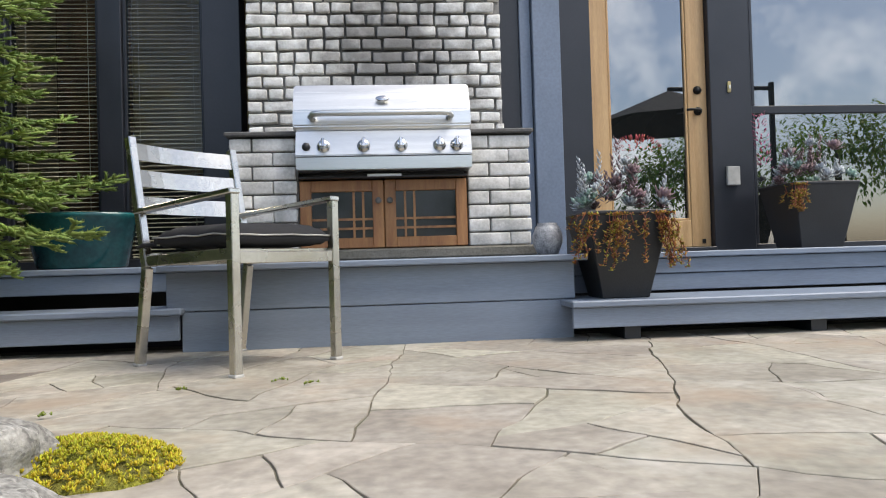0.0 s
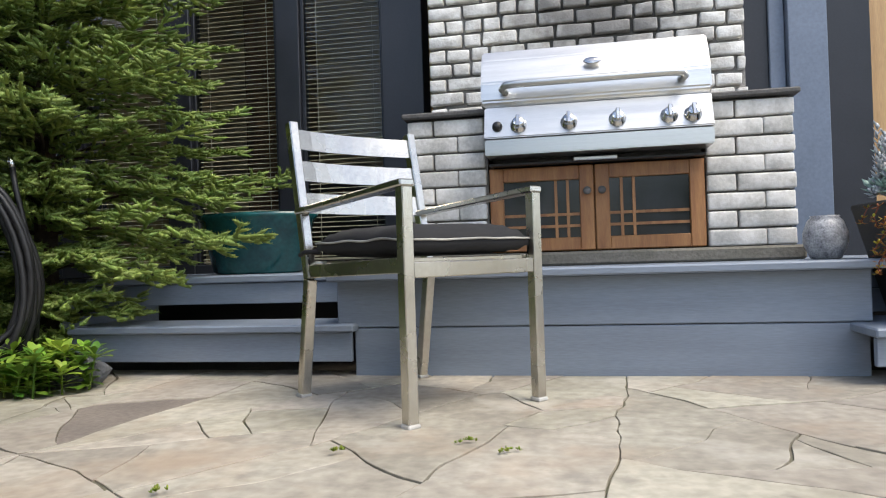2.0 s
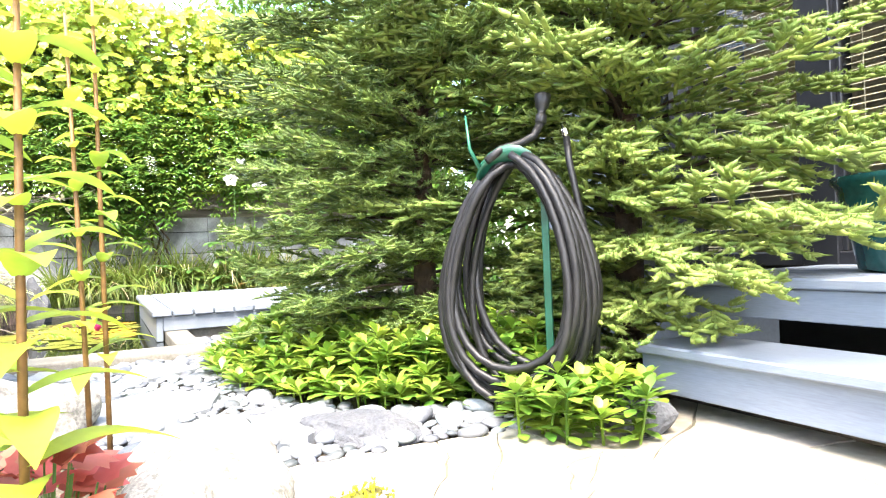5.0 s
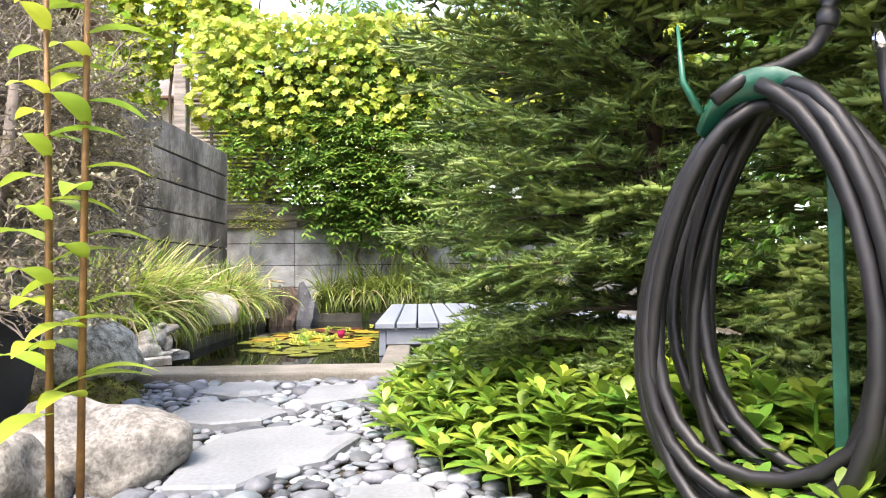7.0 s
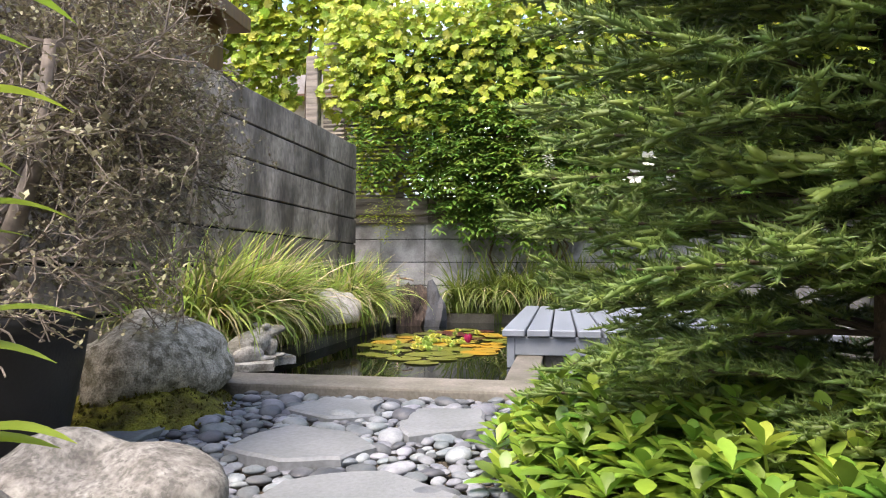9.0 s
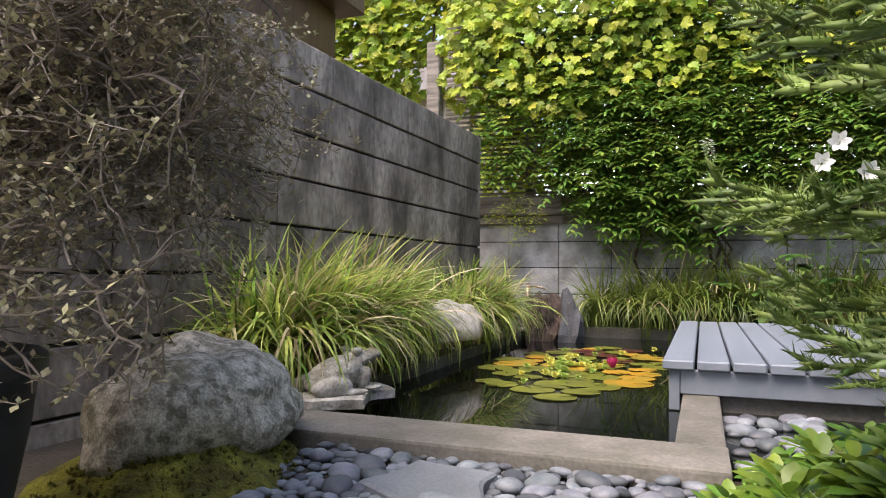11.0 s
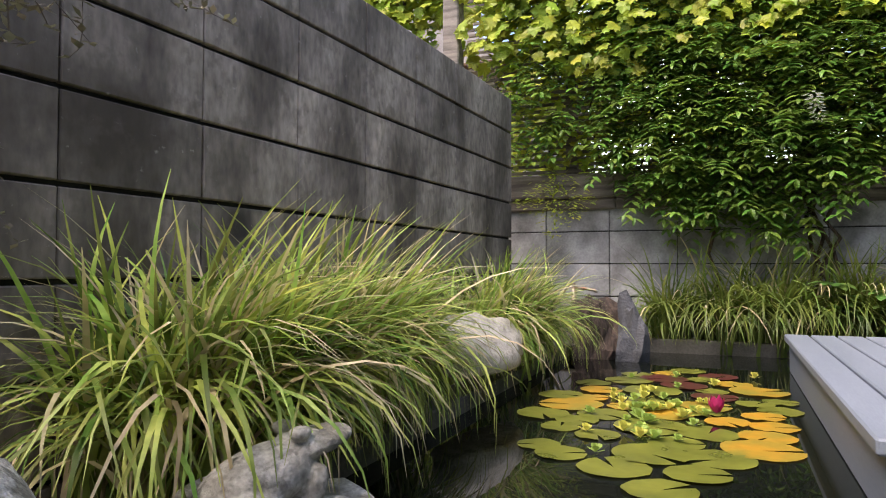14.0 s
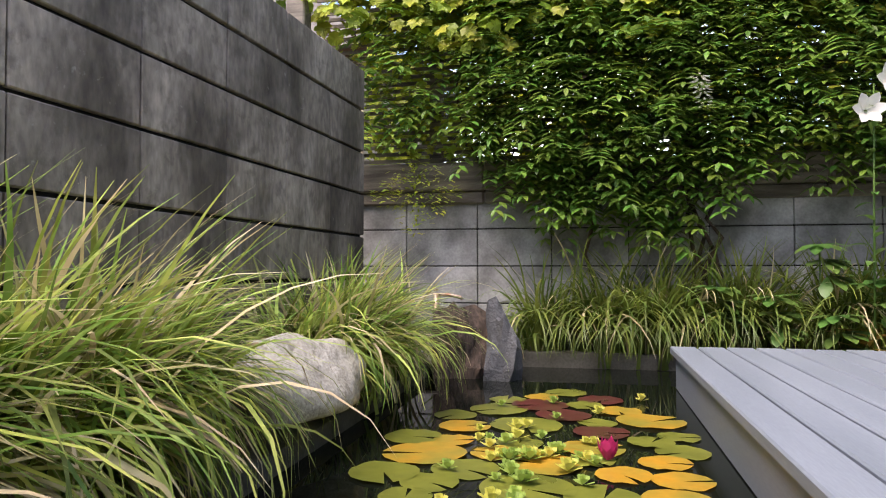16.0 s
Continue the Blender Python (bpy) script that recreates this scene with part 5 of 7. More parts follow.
ROCKW = speckled(mat("weathered_pale_stone", (0.64, 0.61, 0.54), rough=0.85, vary=0.6, scale=16, fine=90, bump=0.6, dist=0.008, tint=(0.42, 0.39, 0.33)), 20, (0.16, 0.145, 0.11), 0.56, 0.66, 0.6)
ROCKR = mat("rusty_basalt", (0.17, 0.12, 0.095), rough=0.95, vary=0.5, scale=14, fine=80, bump=1.0, dist=0.03, tint=(0.055, 0.042, 0.035), rand=0.1, stretch=(2.5, 2.5, 0.35))
ROCKB = mat("blue_grey_slate_rock", (0.095, 0.098, 0.105), rough=0.92, vary=0.5, scale=12, fine=80, bump=0.9, dist=0.012, tint=(0.07, 0.075, 0.085), rand=0.1)
SLATE = mat("blue_grey_slate", (0.235, 0.25, 0.265), rough=0.6, vary=0.3, scale=4, fine=70, bump=0.4, dist=0.005, tint=(0.17, 0.185, 0.19), rand=0.08)
PEBBLE = mat("river_pebble", (0.235, 0.25, 0.265), rough=0.55, vary=0.3, scale=14, fine=120, bump=0.15, dist=0.002, tint=(0.105, 0.12, 0.135), rand=0.6, hue=0.045)
PEBBLEI = mat("small_river_pebble", (0.225, 0.24, 0.255), rough=0.55, vary=0.3, scale=14, fine=120, bump=0.15, dist=0.002, tint=(0.105, 0.12, 0.135), rand=0.6, hue=0.045, per="island")
MOSS = mat("yellow_green_moss", (0.29, 0.29, 0.03), rough=0.95, vary=0.5, scale=14, fine=140, bump=0.9, dist=0.02, tint=(0.10, 0.085, 0.012))
for label, c, s, m, sd, rz, ro in (
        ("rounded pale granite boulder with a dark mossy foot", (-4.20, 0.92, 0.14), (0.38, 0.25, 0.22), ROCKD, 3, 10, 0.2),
        ("pale speckled granite boulder among the pebbles", (-3.03, 1.55, 0.03), (0.25, 0.21, 0.165), ROCKM, 5, 40, 0.2),
        ("pale granite boulder between patio and flower bed", (-2.10, 2.03, 0.02), (0.36, 0.18, 0.165), ROCKM, 6, -6, 0.18),
        ("grey speckled rock at the patio edge", (-0.78, 1.42, 0.02), (0.17, 0.13, 0.12), ROCKM, 9, 40, 0.25),
        ("grey speckled rock at the patio edge", (-0.60, 1.13, 0.02), (0.16, 0.17, 0.10), ROCKM, 10, 0, 0.25),
        ("pale mossy boulder beside the black pot", (-2.72, 1.42, 0.04), (0.18, 0.16, 0.15), ROCKM, 12, 0, 0.25),
        ("long pale stone leaning over the pond curb", (-6.80, 0.77, 0.20), (0.36, 0.14, 0.18), ROCKW, 14, -8, 0.2),
        ("rust-brown ribbed basalt rock standing in the pond", (-8.66, 0.98, 0.04), (0.15, 0.19, 0.30), ROCKR, 16, 20, 0.5),
        ("pointed blue-grey slate rock standing in the pond", (-8.62, 1.22, 0.04), (0.12, 0.12, 0.33), ROCKB, 18, 60, 0.6),
        ("small grey stone half under the pachysandra", (-2.03, 3.22, 0.03), (0.12, 0.09, 0.09), ROCKB, 19, 0, 0.2),
        ("flat grey stone at the pebble edge", (-2.45, 2.52, 0.01), (0.19, 0.12, 0.05), ROCKB, 20, 30, 0.2)):
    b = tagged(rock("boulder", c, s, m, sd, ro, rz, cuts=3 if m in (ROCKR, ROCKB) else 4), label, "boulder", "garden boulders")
    if m in (ROCKR, ROCKB):
        b.data.polygons.foreach_set("use_smooth", [False] * len(b.data.polygons))

stone_path = thing("stepping_stones", "flat blue-grey slate stepping stones set among pebbles", "stepping stones", kind="structure")
for poly in ([(-3.30, 2.24), (-3.02, 2.16), (-2.80, 1.98), (-2.78, 1.82), (-3.05, 1.74), (-3.35, 1.80), (-3.44, 2.02)],
             [(-3.56, 1.50), (-3.90, 1.58), (-3.82, 1.80), (-3.66, 1.95), (-3.50, 1.90), (-3.46, 1.70)],
             [(-4.13, 1.47), (-4.42, 1.54), (-4.36, 1.76), (-4.10, 1.82), (-4.02, 1.66)],
             [(-3.80, 2.0), (-3.98, 2.24), (-4.26, 2.18), (-4.22, 1.96), (-3.98, 1.92)],
             [(-3.40, 1.02), (-3.62, 0.84), (-3.95, 0.80), (-3.98, 1.14), (-3.74, 1.24), (-3.42, 1.22)],
             [(-2.60, 2.50), (-2.42, 2.36), (-2.55, 2.20), (-2.80, 2.24), (-2.82, 2.42)]):
    slab("slab", ragged(poly[::-1], 0.004, 1, 0.035, 0.04), -0.05, 0.03 + rng.uniform(-0.005, 0.005), SLATE, stone_path, 0.012)
SLABS = [[(-3.30, 2.24), (-2.80, 1.98), (-2.78, 1.82), (-3.05, 1.74), (-3.44, 1.85)], [(-3.56, 1.50), (-3.90, 1.58), (-3.66, 1.95), (-3.46, 1.75)],
         [(-4.13, 1.47), (-4.42, 1.54), (-4.36, 1.76), (-4.08, 1.82)], [(-3.80, 2.0), (-3.98, 2.24), (-4.26, 2.18), (-4.2, 1.94)],
         [(-3.40, 1.02), (-3.62, 0.84), (-3.95, 0.80), (-3.98, 1.14), (-3.6, 1.24)], [(-2.60, 2.50), (-2.42, 2.36), (-2.55, 2.20), (-2.82, 2.3)]]
gravel = mesh("gravel_bed", [(-4.52, 0.6, -0.014), (-2.2, 0.6, -0.014), (-2.2, 2.3, -0.014), (-2.2, 3.0, -0.014), (-2.6, 3.0, -0.014), (-4.52, 2.6, -0.014)], [(0, 1, 2, 3, 4, 5)], SOIL)
fixed(gravel, "bed of grey river pebbles between slate stones", "pebble bed")


def pebbles():
    r = random.Random(77)
    pool = []
    for k in range(8):
        bm = bmesh.new()
        bmesh.ops.create_icosphere(bm, subdivisions=2, radius=1)
        o = Vector((k * 2.1, k, k * 0.7))
        for v in bm.verts:
            v.co *= 1 + 0.22 * noise.noise(v.co * 0.9 + o)
        me = bpy.data.meshes.new("pebble")
        bm.to_mesh(me)
        bm.free()
        me.polygons.foreach_set("use_smooth", [True] * len(me.polygons))
        me.materials.append(PEBBLE)
        pool.append(me)
    AREA = [(-4.51, 1.16), (-4.05, 1.16), (-3.3, 1.2), (-2.9, 1.5), (-2.35, 1.95), (-2.22, 2.35), (-2.26, 2.72), (-2.2, 2.98), (-2.5, 3.0), (-2.62, 2.75), (-2.95, 2.5), (-3.4, 2.33), (-4.51, 2.3)]
    spots, tries = [], 0
    while len(spots) < 900 and tries < 60000:
        tries += 1
        x, y = r.uniform(-4.51, -2.2), r.uniform(1.1, 3.0)
        if not inside(AREA, x, y) or any(inside(p, x, y) for p in SLABS):
            continue
        s = r.uniform(0.019, 0.05) if r.random() < 0.6 else r.uniform(0.014, 0.024)
        if any(math.hypot(x - a, y - b) < (s + c) * 0.84 for a, b, c in spots):
            continue
        spots.append((x, y, s))
    spots.sort(key=lambda p: math.hypot(p[0] + 3.4, p[1] - 1.9))
    rest = []
    for i, (x, y, s) in enumerate(spots):
        fl = r.uniform(0.38, 0.58)
        m = pose(x, y, -0.004 + s * fl * r.uniform(0.5, 1.0), r.uniform(-14, 14), r.uniform(-14, 14), r.uniform(0, 360)) @ Matrix.Diagonal((s * r.uniform(1.0, 1.45), s, s * fl, 1))
        if i < 320:
            share("pebble", r.choice(pool), gravel, m)
        else:
            rest.append([list(row) for row in m])
    tagged(scatter("pebble_rest", [tuple(v.co) for v in pool[0].vertices], [tuple(p.vertices) for p in pool[0].polygons], rest, PEBBLEI, gravel, True), kind="stuff")
    # pebbles past the bridge's curb
    far = thing("pebble_heap", "small grey river pebbles beside the plank bridge", "pebbles", kind="structure")
    for i in range(60):
        s = r.uniform(0.025, 0.045)
        share("pebble", r.choice(pool), far, pose(r.uniform(-5.65, -4.6), r.uniform(2.39, 2.75), -0.03 + s * 0.5, r.uniform(-14, 14), 0, r.uniform(0, 360)) @ Matrix.Diagonal((s * 1.3, s, s * 0.6, 1)))


def mossbed(name, label, cx, cy, ax, ay, h, seed, m, rz=0):
    """A low cushion of moss with a ragged rim."""
    verts, faces, n, k = [(0, 0, h)], [], 40, 9
    for j in range(1, k + 1):
        for i in range(n):
            a = 2 * math.pi * i / n
            rr = (j / k) * (1 + 0.25 * noise.noise((math.cos(a) * 1.5, math.sin(a) * 1.5, seed)) + 0.08 * noise.noise((math.cos(a) * 6, math.sin(a) * 6, seed)))
            x, y = ax * rr * math.cos(a), ay * rr * math.sin(a)
            verts.append((x, y, h * (1 - (j / k) ** 2.2) + 0.016 * noise.noise((x * 16, y * 16, seed)) * (1 - (j / k) ** 6) - (0.03 if j == k else 0)))
    faces += [(0, 1 + i, 1 + (i + 1) % n) for i in range(n)]
    for j in range(k - 1):
        for i in range(n):
            o = 1 + j * n
            faces.append((o + i, o + n + i, o + n + (i + 1) % n, o + (i + 1) % n))
    ob = mesh(name, verts, faces, m, None, True)
    ob.matrix_basis = pose(cx, cy, 0, 0, 0, rz)
    return fixed(ob, label, "moss", kind="stuff")


mossbed("moss", "yellow-green moss cushion at the boulder's foot", -4.05, 0.98, 0.46, 0.30, 0.13, 3, MOSS, 8)
BEDSOIL = mossbed("bed_soil", "dark soil mound of the flower bed", -1.75, 0.7, 1.35, 1.3, 0.05, 5, SOIL, -35)
mossbed("moss", "bright yellow-green moss at the patio edge", -0.58, 1.55, 0.17, 0.24, 0.035, 7, MOSS, 50)
mossbed("moss", "yellow moss between patio and boulder", -1.72, 2.22, 0.36, 0.09, 0.008, 9, MOSS, -33)
GOLD = leafmat("golden_sedum", (0.66, 0.52, 0.03), (0.46, 0.44, 0.03), 0.3, 0.03, 0.5, 0.3)


def tufts(label, cx, cy, ax, ay, rz, n, size, z, seed, m):
    r = random.Random(seed)
    out = []
    for i in range(n):
        a, q = r.uniform(0, 6.28), math.sqrt(r.random())
        x, y = ax * q * math.cos(a), ay * q * math.sin(a)
        c, s = math.cos(radians(rz)), math.sin(radians(rz))
        p = (cx + x * c - y * s, cy + x * s + y * c, z * (1 - q * q) + 0.005)
        for j in range(6):
            b, e = r.uniform(0, 6.28), r.uniform(0.1, 1.4)
            out.append(basis(p, (math.cos(b) * math.cos(e), math.sin(b) * math.cos(e), math.sin(e)), (0, 0, 1), size * r.uniform(0.7, 1.3)))
    ob = scatter("sedum_mat", FLESHV, FLESHF, out, m, None, True)
    tagged(ob, label, "sedum", kind="stuff")


YWEED = leafmat("joint_weed", (0.30, 0.38, 0.05), (0.2, 0.28, 0.04), 0.3, 0.03)
tufts("bright yellow sedum mat at the patio edge", -0.58, 1.55, 0.17, 0.24, 50, 800, 0.0115, 0.04, 1, GOLD)
tufts("yellow sedum mat beside the boulder", -1.72, 2.22, 0.36, 0.085, -33, 190, 0.011, 0.010, 2, GOLD)
tufts("olive moss tufts at the boulder's foot", -4.05, 0.98, 0.45, 0.29, 8, 750, 0.012, 0.135, 3, leafmat("olive_moss", (0.16, 0.15, 0.02), (0.09, 0.08, 0.012), 0.3, 0.03, 0.8, 0.2))
for x, y in ((-0.62, 2.36), (-0.20, 2.40), (-0.32, 2.47), (-0.9, 2.05)):
    tufts("tiny green weed in a patio joint", x, y, 0.03, 0.012, 30, 9, 0.010, 0.006, int(x * -100), YWEED)

# ---- grasses along the wall and the pond's end ----
GRASS = leafmat("variegated_grass", (0.58, 0.65, 0.19), (0.18, 0.31, 0.045), 0.6, 0.03, 0.42, 0.38)
GRASSD = leafmat("green_grass", (0.27, 0.34, 0.07), (0.10, 0.16, 0.035), 0.35, 0.025, 0.45, 0.4)
STRAW = leafmat("dry_grass", (0.76, 0.68, 0.45), (0.50, 0.41, 0.22), 0.3, 0.02, 0.7, 0.3)


def bladetemplate(bend, n=9):
    v, f = [], []
    y = z = 0.0
    for i in range(n + 1):
        u = i / n
        w = 0.0105 * (1 - u ** 2.2) + 0.0007
        v += [(-w, y, z + 0.25 * w), (w, y, z + 0.25 * w)]
        el = radians(84 - bend * u ** 1.3)
        y, z = y + math.cos(el) / n, z + math.sin(el) / n
    f = [(2 * i, 2 * i + 1, 2 * i + 3, 2 * i + 2) for i in range(n)]
    return v, f


def grass(name, label, spots, m, seed, dry=0.12):
    """spots: (x, y, spread, blades, length, lean direction). Arching strap leaves in clumps."""
    r = random.Random(seed)
    bends = (55, 95, 130, 165, 195)
    sets = {(b, k): [] for b in bends for k in (0, 1)}
    for x, y, s, n, length, lean in spots:
        for i in range(n):
            a = r.uniform(0, 6.28) if r.random() < 0.55 else lean + r.gauss(0, 0.7)
            px, py = x + r.gauss(0, s), y + r.gauss(0, s)
            mt = basis((px, py, -0.02), (math.cos(a), math.sin(a), 0), (0, 0, 1), 1)
            ll = length * r.uniform(0.6, 1.1)
            q = np.diag([r.uniform(0.55, 1.15), ll, ll, 1.0])
            tw = radians(r.uniform(-18, 18))
            rot = np.eye(4)
            rot[0, 0], rot[0, 2], rot[2, 0], rot[2, 2] = math.cos(tw), math.sin(tw), -math.sin(tw), math.cos(tw)
            sets[(r.choice(bends), int(r.random() < dry))].append(mt @ rot @ q)
    t = thing(name, label, "grass", kind="stuff")
    for (b, k), ms in sets.items():
        if ms:
            v, f = bladetemplate(b)
            scatter("dry_blades" if k else "blades", v, f, ms, STRAW if k else m, t, True)


gr = random.Random(41)
spots = []
for i in range(30):
    x = -5.08 - 1.3 * gr.random()
    spots.append((x, 0.52 + gr.uniform(-0.14, 0.08), 0.07, 96, 0.88, 1.55))
for i in range(22):
    x = -7.2 - 1.0 * gr.random()
    spots.append((x, 0.55 + gr.uniform(-0.12, 0.08), 0.07, 84, 0.82, 1.5))
grass("ornamental_grass", "variegated green and straw lily-turf spilling over the pond curb", spots, GRASS, 42, 0.22)
spots = []
for i in range(36):
    spots.append((-9.25 + gr.uniform(-0.08, 0.05), 1.35 + 2.6 * gr.random(), 0.06, 80, 0.92, 0.0))
for i in range(7):
    spots.append((-9.22 + gr.uniform(-0.06, 0.05), 0.7 + 0.6 * gr.random(), 0.04, 34, 0.42, 0.0))
grass("ornamental_grass", "dark green lily-turf along the low wall behind the pond", spots, GRASSD, 43, 0.07)

# ---- the water garden ----
PADG = leafmat("green_lily_pad", (0.17, 0.19, 0.03), (0.10, 0.12, 0.02), 0.35, 0.02, 0.3, 0.05)
PADY = leafmat("yellow_lily_pad", (0.44, 0.25, 0.02), (0.22, 0.20, 0.03), 0.45, 0.02, 0.35, 0.05)
PADR = leafmat("maroon_lily_pad", (0.10, 0.022, 0.02), (0.07, 0.03, 0.02), 0.25, 0.02, 0.3, 0.05)
LETTUCE = leafmat("water_lettuce", (0.33, 0.48, 0.10), (0.22, 0.36, 0.08), 0.25, 0.03, 0.4, 0.25)
LETTUCEY = leafmat("yellow_water_lettuce", (0.60, 0.60, 0.12), (0.45, 0.50, 0.10), 0.2, 0.03, 0.4, 0.25)


def pad(x, y, rad, m, r):
    n = 22
    a0 = r.uniform(0, 6.28)
    verts = [(0, 0, 0.001)]
    for ring in (0.55, 1.0):
        for i in range(n):
            a = a0 + 0.12 + (2 * math.pi - 0.24) * i / (n - 1)
            q = rad * ring * (1 + 0.05 * noise.noise((math.cos(a) * 2, math.sin(a) * 2, x * 3)))
            verts.append((q * math.cos(a), q * math.sin(a), 0.003 + (0.006 * noise.noise((a * 2, x, y)) if ring == 1 else 0)))
    faces = [(0, 1 + i, 2 + i) for i in range(n - 1)] + [(1 + i, 1 + n + i, 2 + n + i, 2 + i) for i in range(n - 1)]
    ob = mesh("lily_pad", verts, faces, m, None, True)
    ob.matrix_basis = pose(x, y, -0.021 + r.uniform(0, 0.004), r.uniform(-0.6, 0.6), r.uniform(-0.6, 0.6))
    lab = {PADG: "round green water-lily pad with a notch", PADY: "yellowing orange water-lily pad on the pond", PADR: "dark maroon water-lily pad on the pond"}[m]
    return tagged(ob, lab, "lily pad", "water-lily pads")


pr = random.Random(51)
placed = []
tries = 0
while len(placed) < 46 and tries < 5000:
    tries += 1
    a, q = pr.uniform(0, 6.28), math.sqrt(pr.random())
    x, y = -6.98 + 1.2 * q * math.cos(a), 1.58 + 0.52 * q * math.sin(a)
    rad = pr.uniform(0.075, 0.145)
    if y + rad > 2.12 and x > -8.45:
        continue
    if any(math.hypot(x - b, y - c) < (rad + d) * 0.82 for b, c, d in placed):
        continue
    placed.append((x, y, rad))
    pad(x, y, rad, pr.choices((PADG, PADY, PADR), (0.66, 0.24, 0.10))[0], pr)
ROUNDV = [(0, 0, 0), (-0.22, 0.35, 0.06), (0.22, 0.35, 0.06), (-0.36, 0.7, 0.12), (0, 0.6, 0.05), (0.36, 0.7, 0.12), (-0.22, 0.98, 0.16), (0.22, 0.98, 0.16), (0, 1.02, 0.13)]
ROUNDF = [(0, 4, 1), (0, 2, 4), (1, 4, 3), (2, 5, 4), (3, 4, 6), (4, 5, 7), (4, 8, 6), (4, 7, 8)]
ROUNDME = []
for m4 in (LETTUCE, LETTUCEY):
    me = bpy.data.meshes.new("leaf")
    me.from_pydata(ROUNDV, [], ROUNDF)
    me.polygons.foreach_set("use_smooth", [True] * len(me.polygons))
    me.materials.append(m4)
    ROUNDME.append(me)
for k in range(60):
    c = (-6.85 + pr.gauss(0, 0.30), 1.50 + pr.gauss(0, 0.12))
    if k > 55:
        c = ((-7.75, 1.32), (-7.65, 1.75), (-8.0, 1.95), (-7.85, 1.55))[k - 56]
    ms = []
    rosette((c[0], c[1], -0.015), pr.uniform(0.032, 0.052), 10, ms, (0, 0, 1), 1.25, pr)
    yellow = pr.random() < 0.5
    wl = thing("water_lettuce", "yellowing floating water lettuce rosette" if yellow else "pale green floating water lettuce rosette", "water lettuce", group="water lettuce")
    for m4 in ms:
        share("leaf", ROUNDME[yellow], wl, matrix_of(m4))
# the lily flower
ms = []
PETALM = leafmat("magenta_petal", (0.55, 0.02, 0.13), (0.42, 0.03, 0.12), 0.2, 0.01, 0.4, 0.2)
for i in range(16):
    a, el = i * 2.4, radians(80 - i * 1.4)
    ms.append(basis((-6.93 + 0.012 * math.cos(a), 1.77 + 0.012 * math.sin(a), -0.012), (math.cos(a) * math.cos(el), math.sin(a) * math.cos(el), math.sin(el)), (-math.cos(a), -math.sin(a), 0.2), 0.072 * (0.8 + 0.2 * (i % 2))))
wl = thing("water_lily", "magenta water-lily bud just opening on the pond", "water lily")
me = bpy.data.meshes.new("petal")
me.from_pydata(FLESHV, [], FLESHF)
me.materials.append(PETALM)
for m4 in ms:
    share("petal", me, wl, matrix_of(m4))

# ---- the frog on its stone ----
STATUE = mat("weathered_cast_stone", (0.60, 0.58, 0.53), rough=0.85, vary=0.6, scale=14, fine=90, bump=0.7, dist=0.006, tint=(0.20, 0.19, 0.155))
speckled(STATUE, 30, (0.12, 0.11, 0.09), 0.55, 0.66, 0.6)
bm = bmesh.new()


def blob(c, s, rx=0, ry=0, rz=0):
    bmesh.ops.create_icosphere(bm, subdivisions=3, radius=1, matrix=pose(*c, rx, ry, rz) @ Matrix.Diagonal((*s, 1)))


blob((0, 0, 0.08), (0.10, 0.07, 0.065), 0, -28, 0)
blob((0.082, 0, 0.132), (0.072, 0.055, 0.03), 0, -10, 0)
blob((0.055, 0.032, 0.17), (0.018, 0.016, 0.016))
blob((0.055, -0.032, 0.17), (0.018, 0.016, 0.016))
for s in (-1, 1):
    blob((-0.05, s * 0.07, 0.045), (0.06, 0.028, 0.04), 0, 0, s * 12)
    blob((0.0, s * 0.085, 0.016), (0.05, 0.022, 0.014), 0, 0, s * 25)
    blob((0.065, s * 0.05, 0.055), (0.02, 0.018, 0.05), 0, 12, 0)
    blob((0.085, s * 0.058, 0.012), (0.03, 0.022, 0.011), 0, 0, s * 15)
frog = part("frog_statue", bm, STATUE, None, smooth=True)
rm = frog.modifiers.new("fuse", "REMESH")
rm.mode, rm.voxel_size, rm.use_smooth_shade = "VOXEL", 0.006, True
frog.matrix_basis = pose(-4.98, 0.93, 0.082, 0, 0, 152) @ Matrix.Rotation(radians(-4), 4, 'Y') @ Matrix.Diagonal((1.45, 1.25, 0.95, 1))
tagged(frog, "weathered cast-stone frog sitting on a flat stone", "statue")
ledge_stone = slab("flat_stone", ragged([(-4.82, 0.80), (-4.78, 0.95), (-4.88, 1.09), (-5.06, 1.04), (-5.16, 1.09), (-5.27, 0.98), (-5.22, 0.86), (-5.05, 0.76)], 0.0, 1, 0.045, 0.03), 0.046, 0.09, STATUE, None, 0.014)
tagged(ledge_stone, "flat layered stone on the pond's corner", "stone")

# ---- spout in the pond's corner ----
COPPER = mat("old_copper_pipe", (0.30, 0.17, 0.11), rough=0.5, metal=0.7, vary=0.4, scale=20, fine=90, bump=0.2, tint=(0.36, 0.33, 0.28))
spout = thing("water_spout", "old copper standpipe with a tap beside the rocks", "tap")
tubeob("pipe", [(-8.72, 0.80, -0.05), (-8.72, 0.80, 0.46)], 0.022, COPPER, spout, 10)
tubeob("tap", [(-8.72, 0.78, 0.455), (-8.72, 0.88, 0.452), (-8.71, 0.95, 0.44), (-8.71, 0.965, 0.425)], 0.011, COPPER, spout, 8)
box("tap_handle", -8.75, -8.69, 0.79, 0.81, 0.475, 0.49, COPPER, spout, 0.004)
box("timber_step", -8.85, -8.55, 0.72, 0.86, 0.05, 0.075, TIMBER, spout, 0.006)

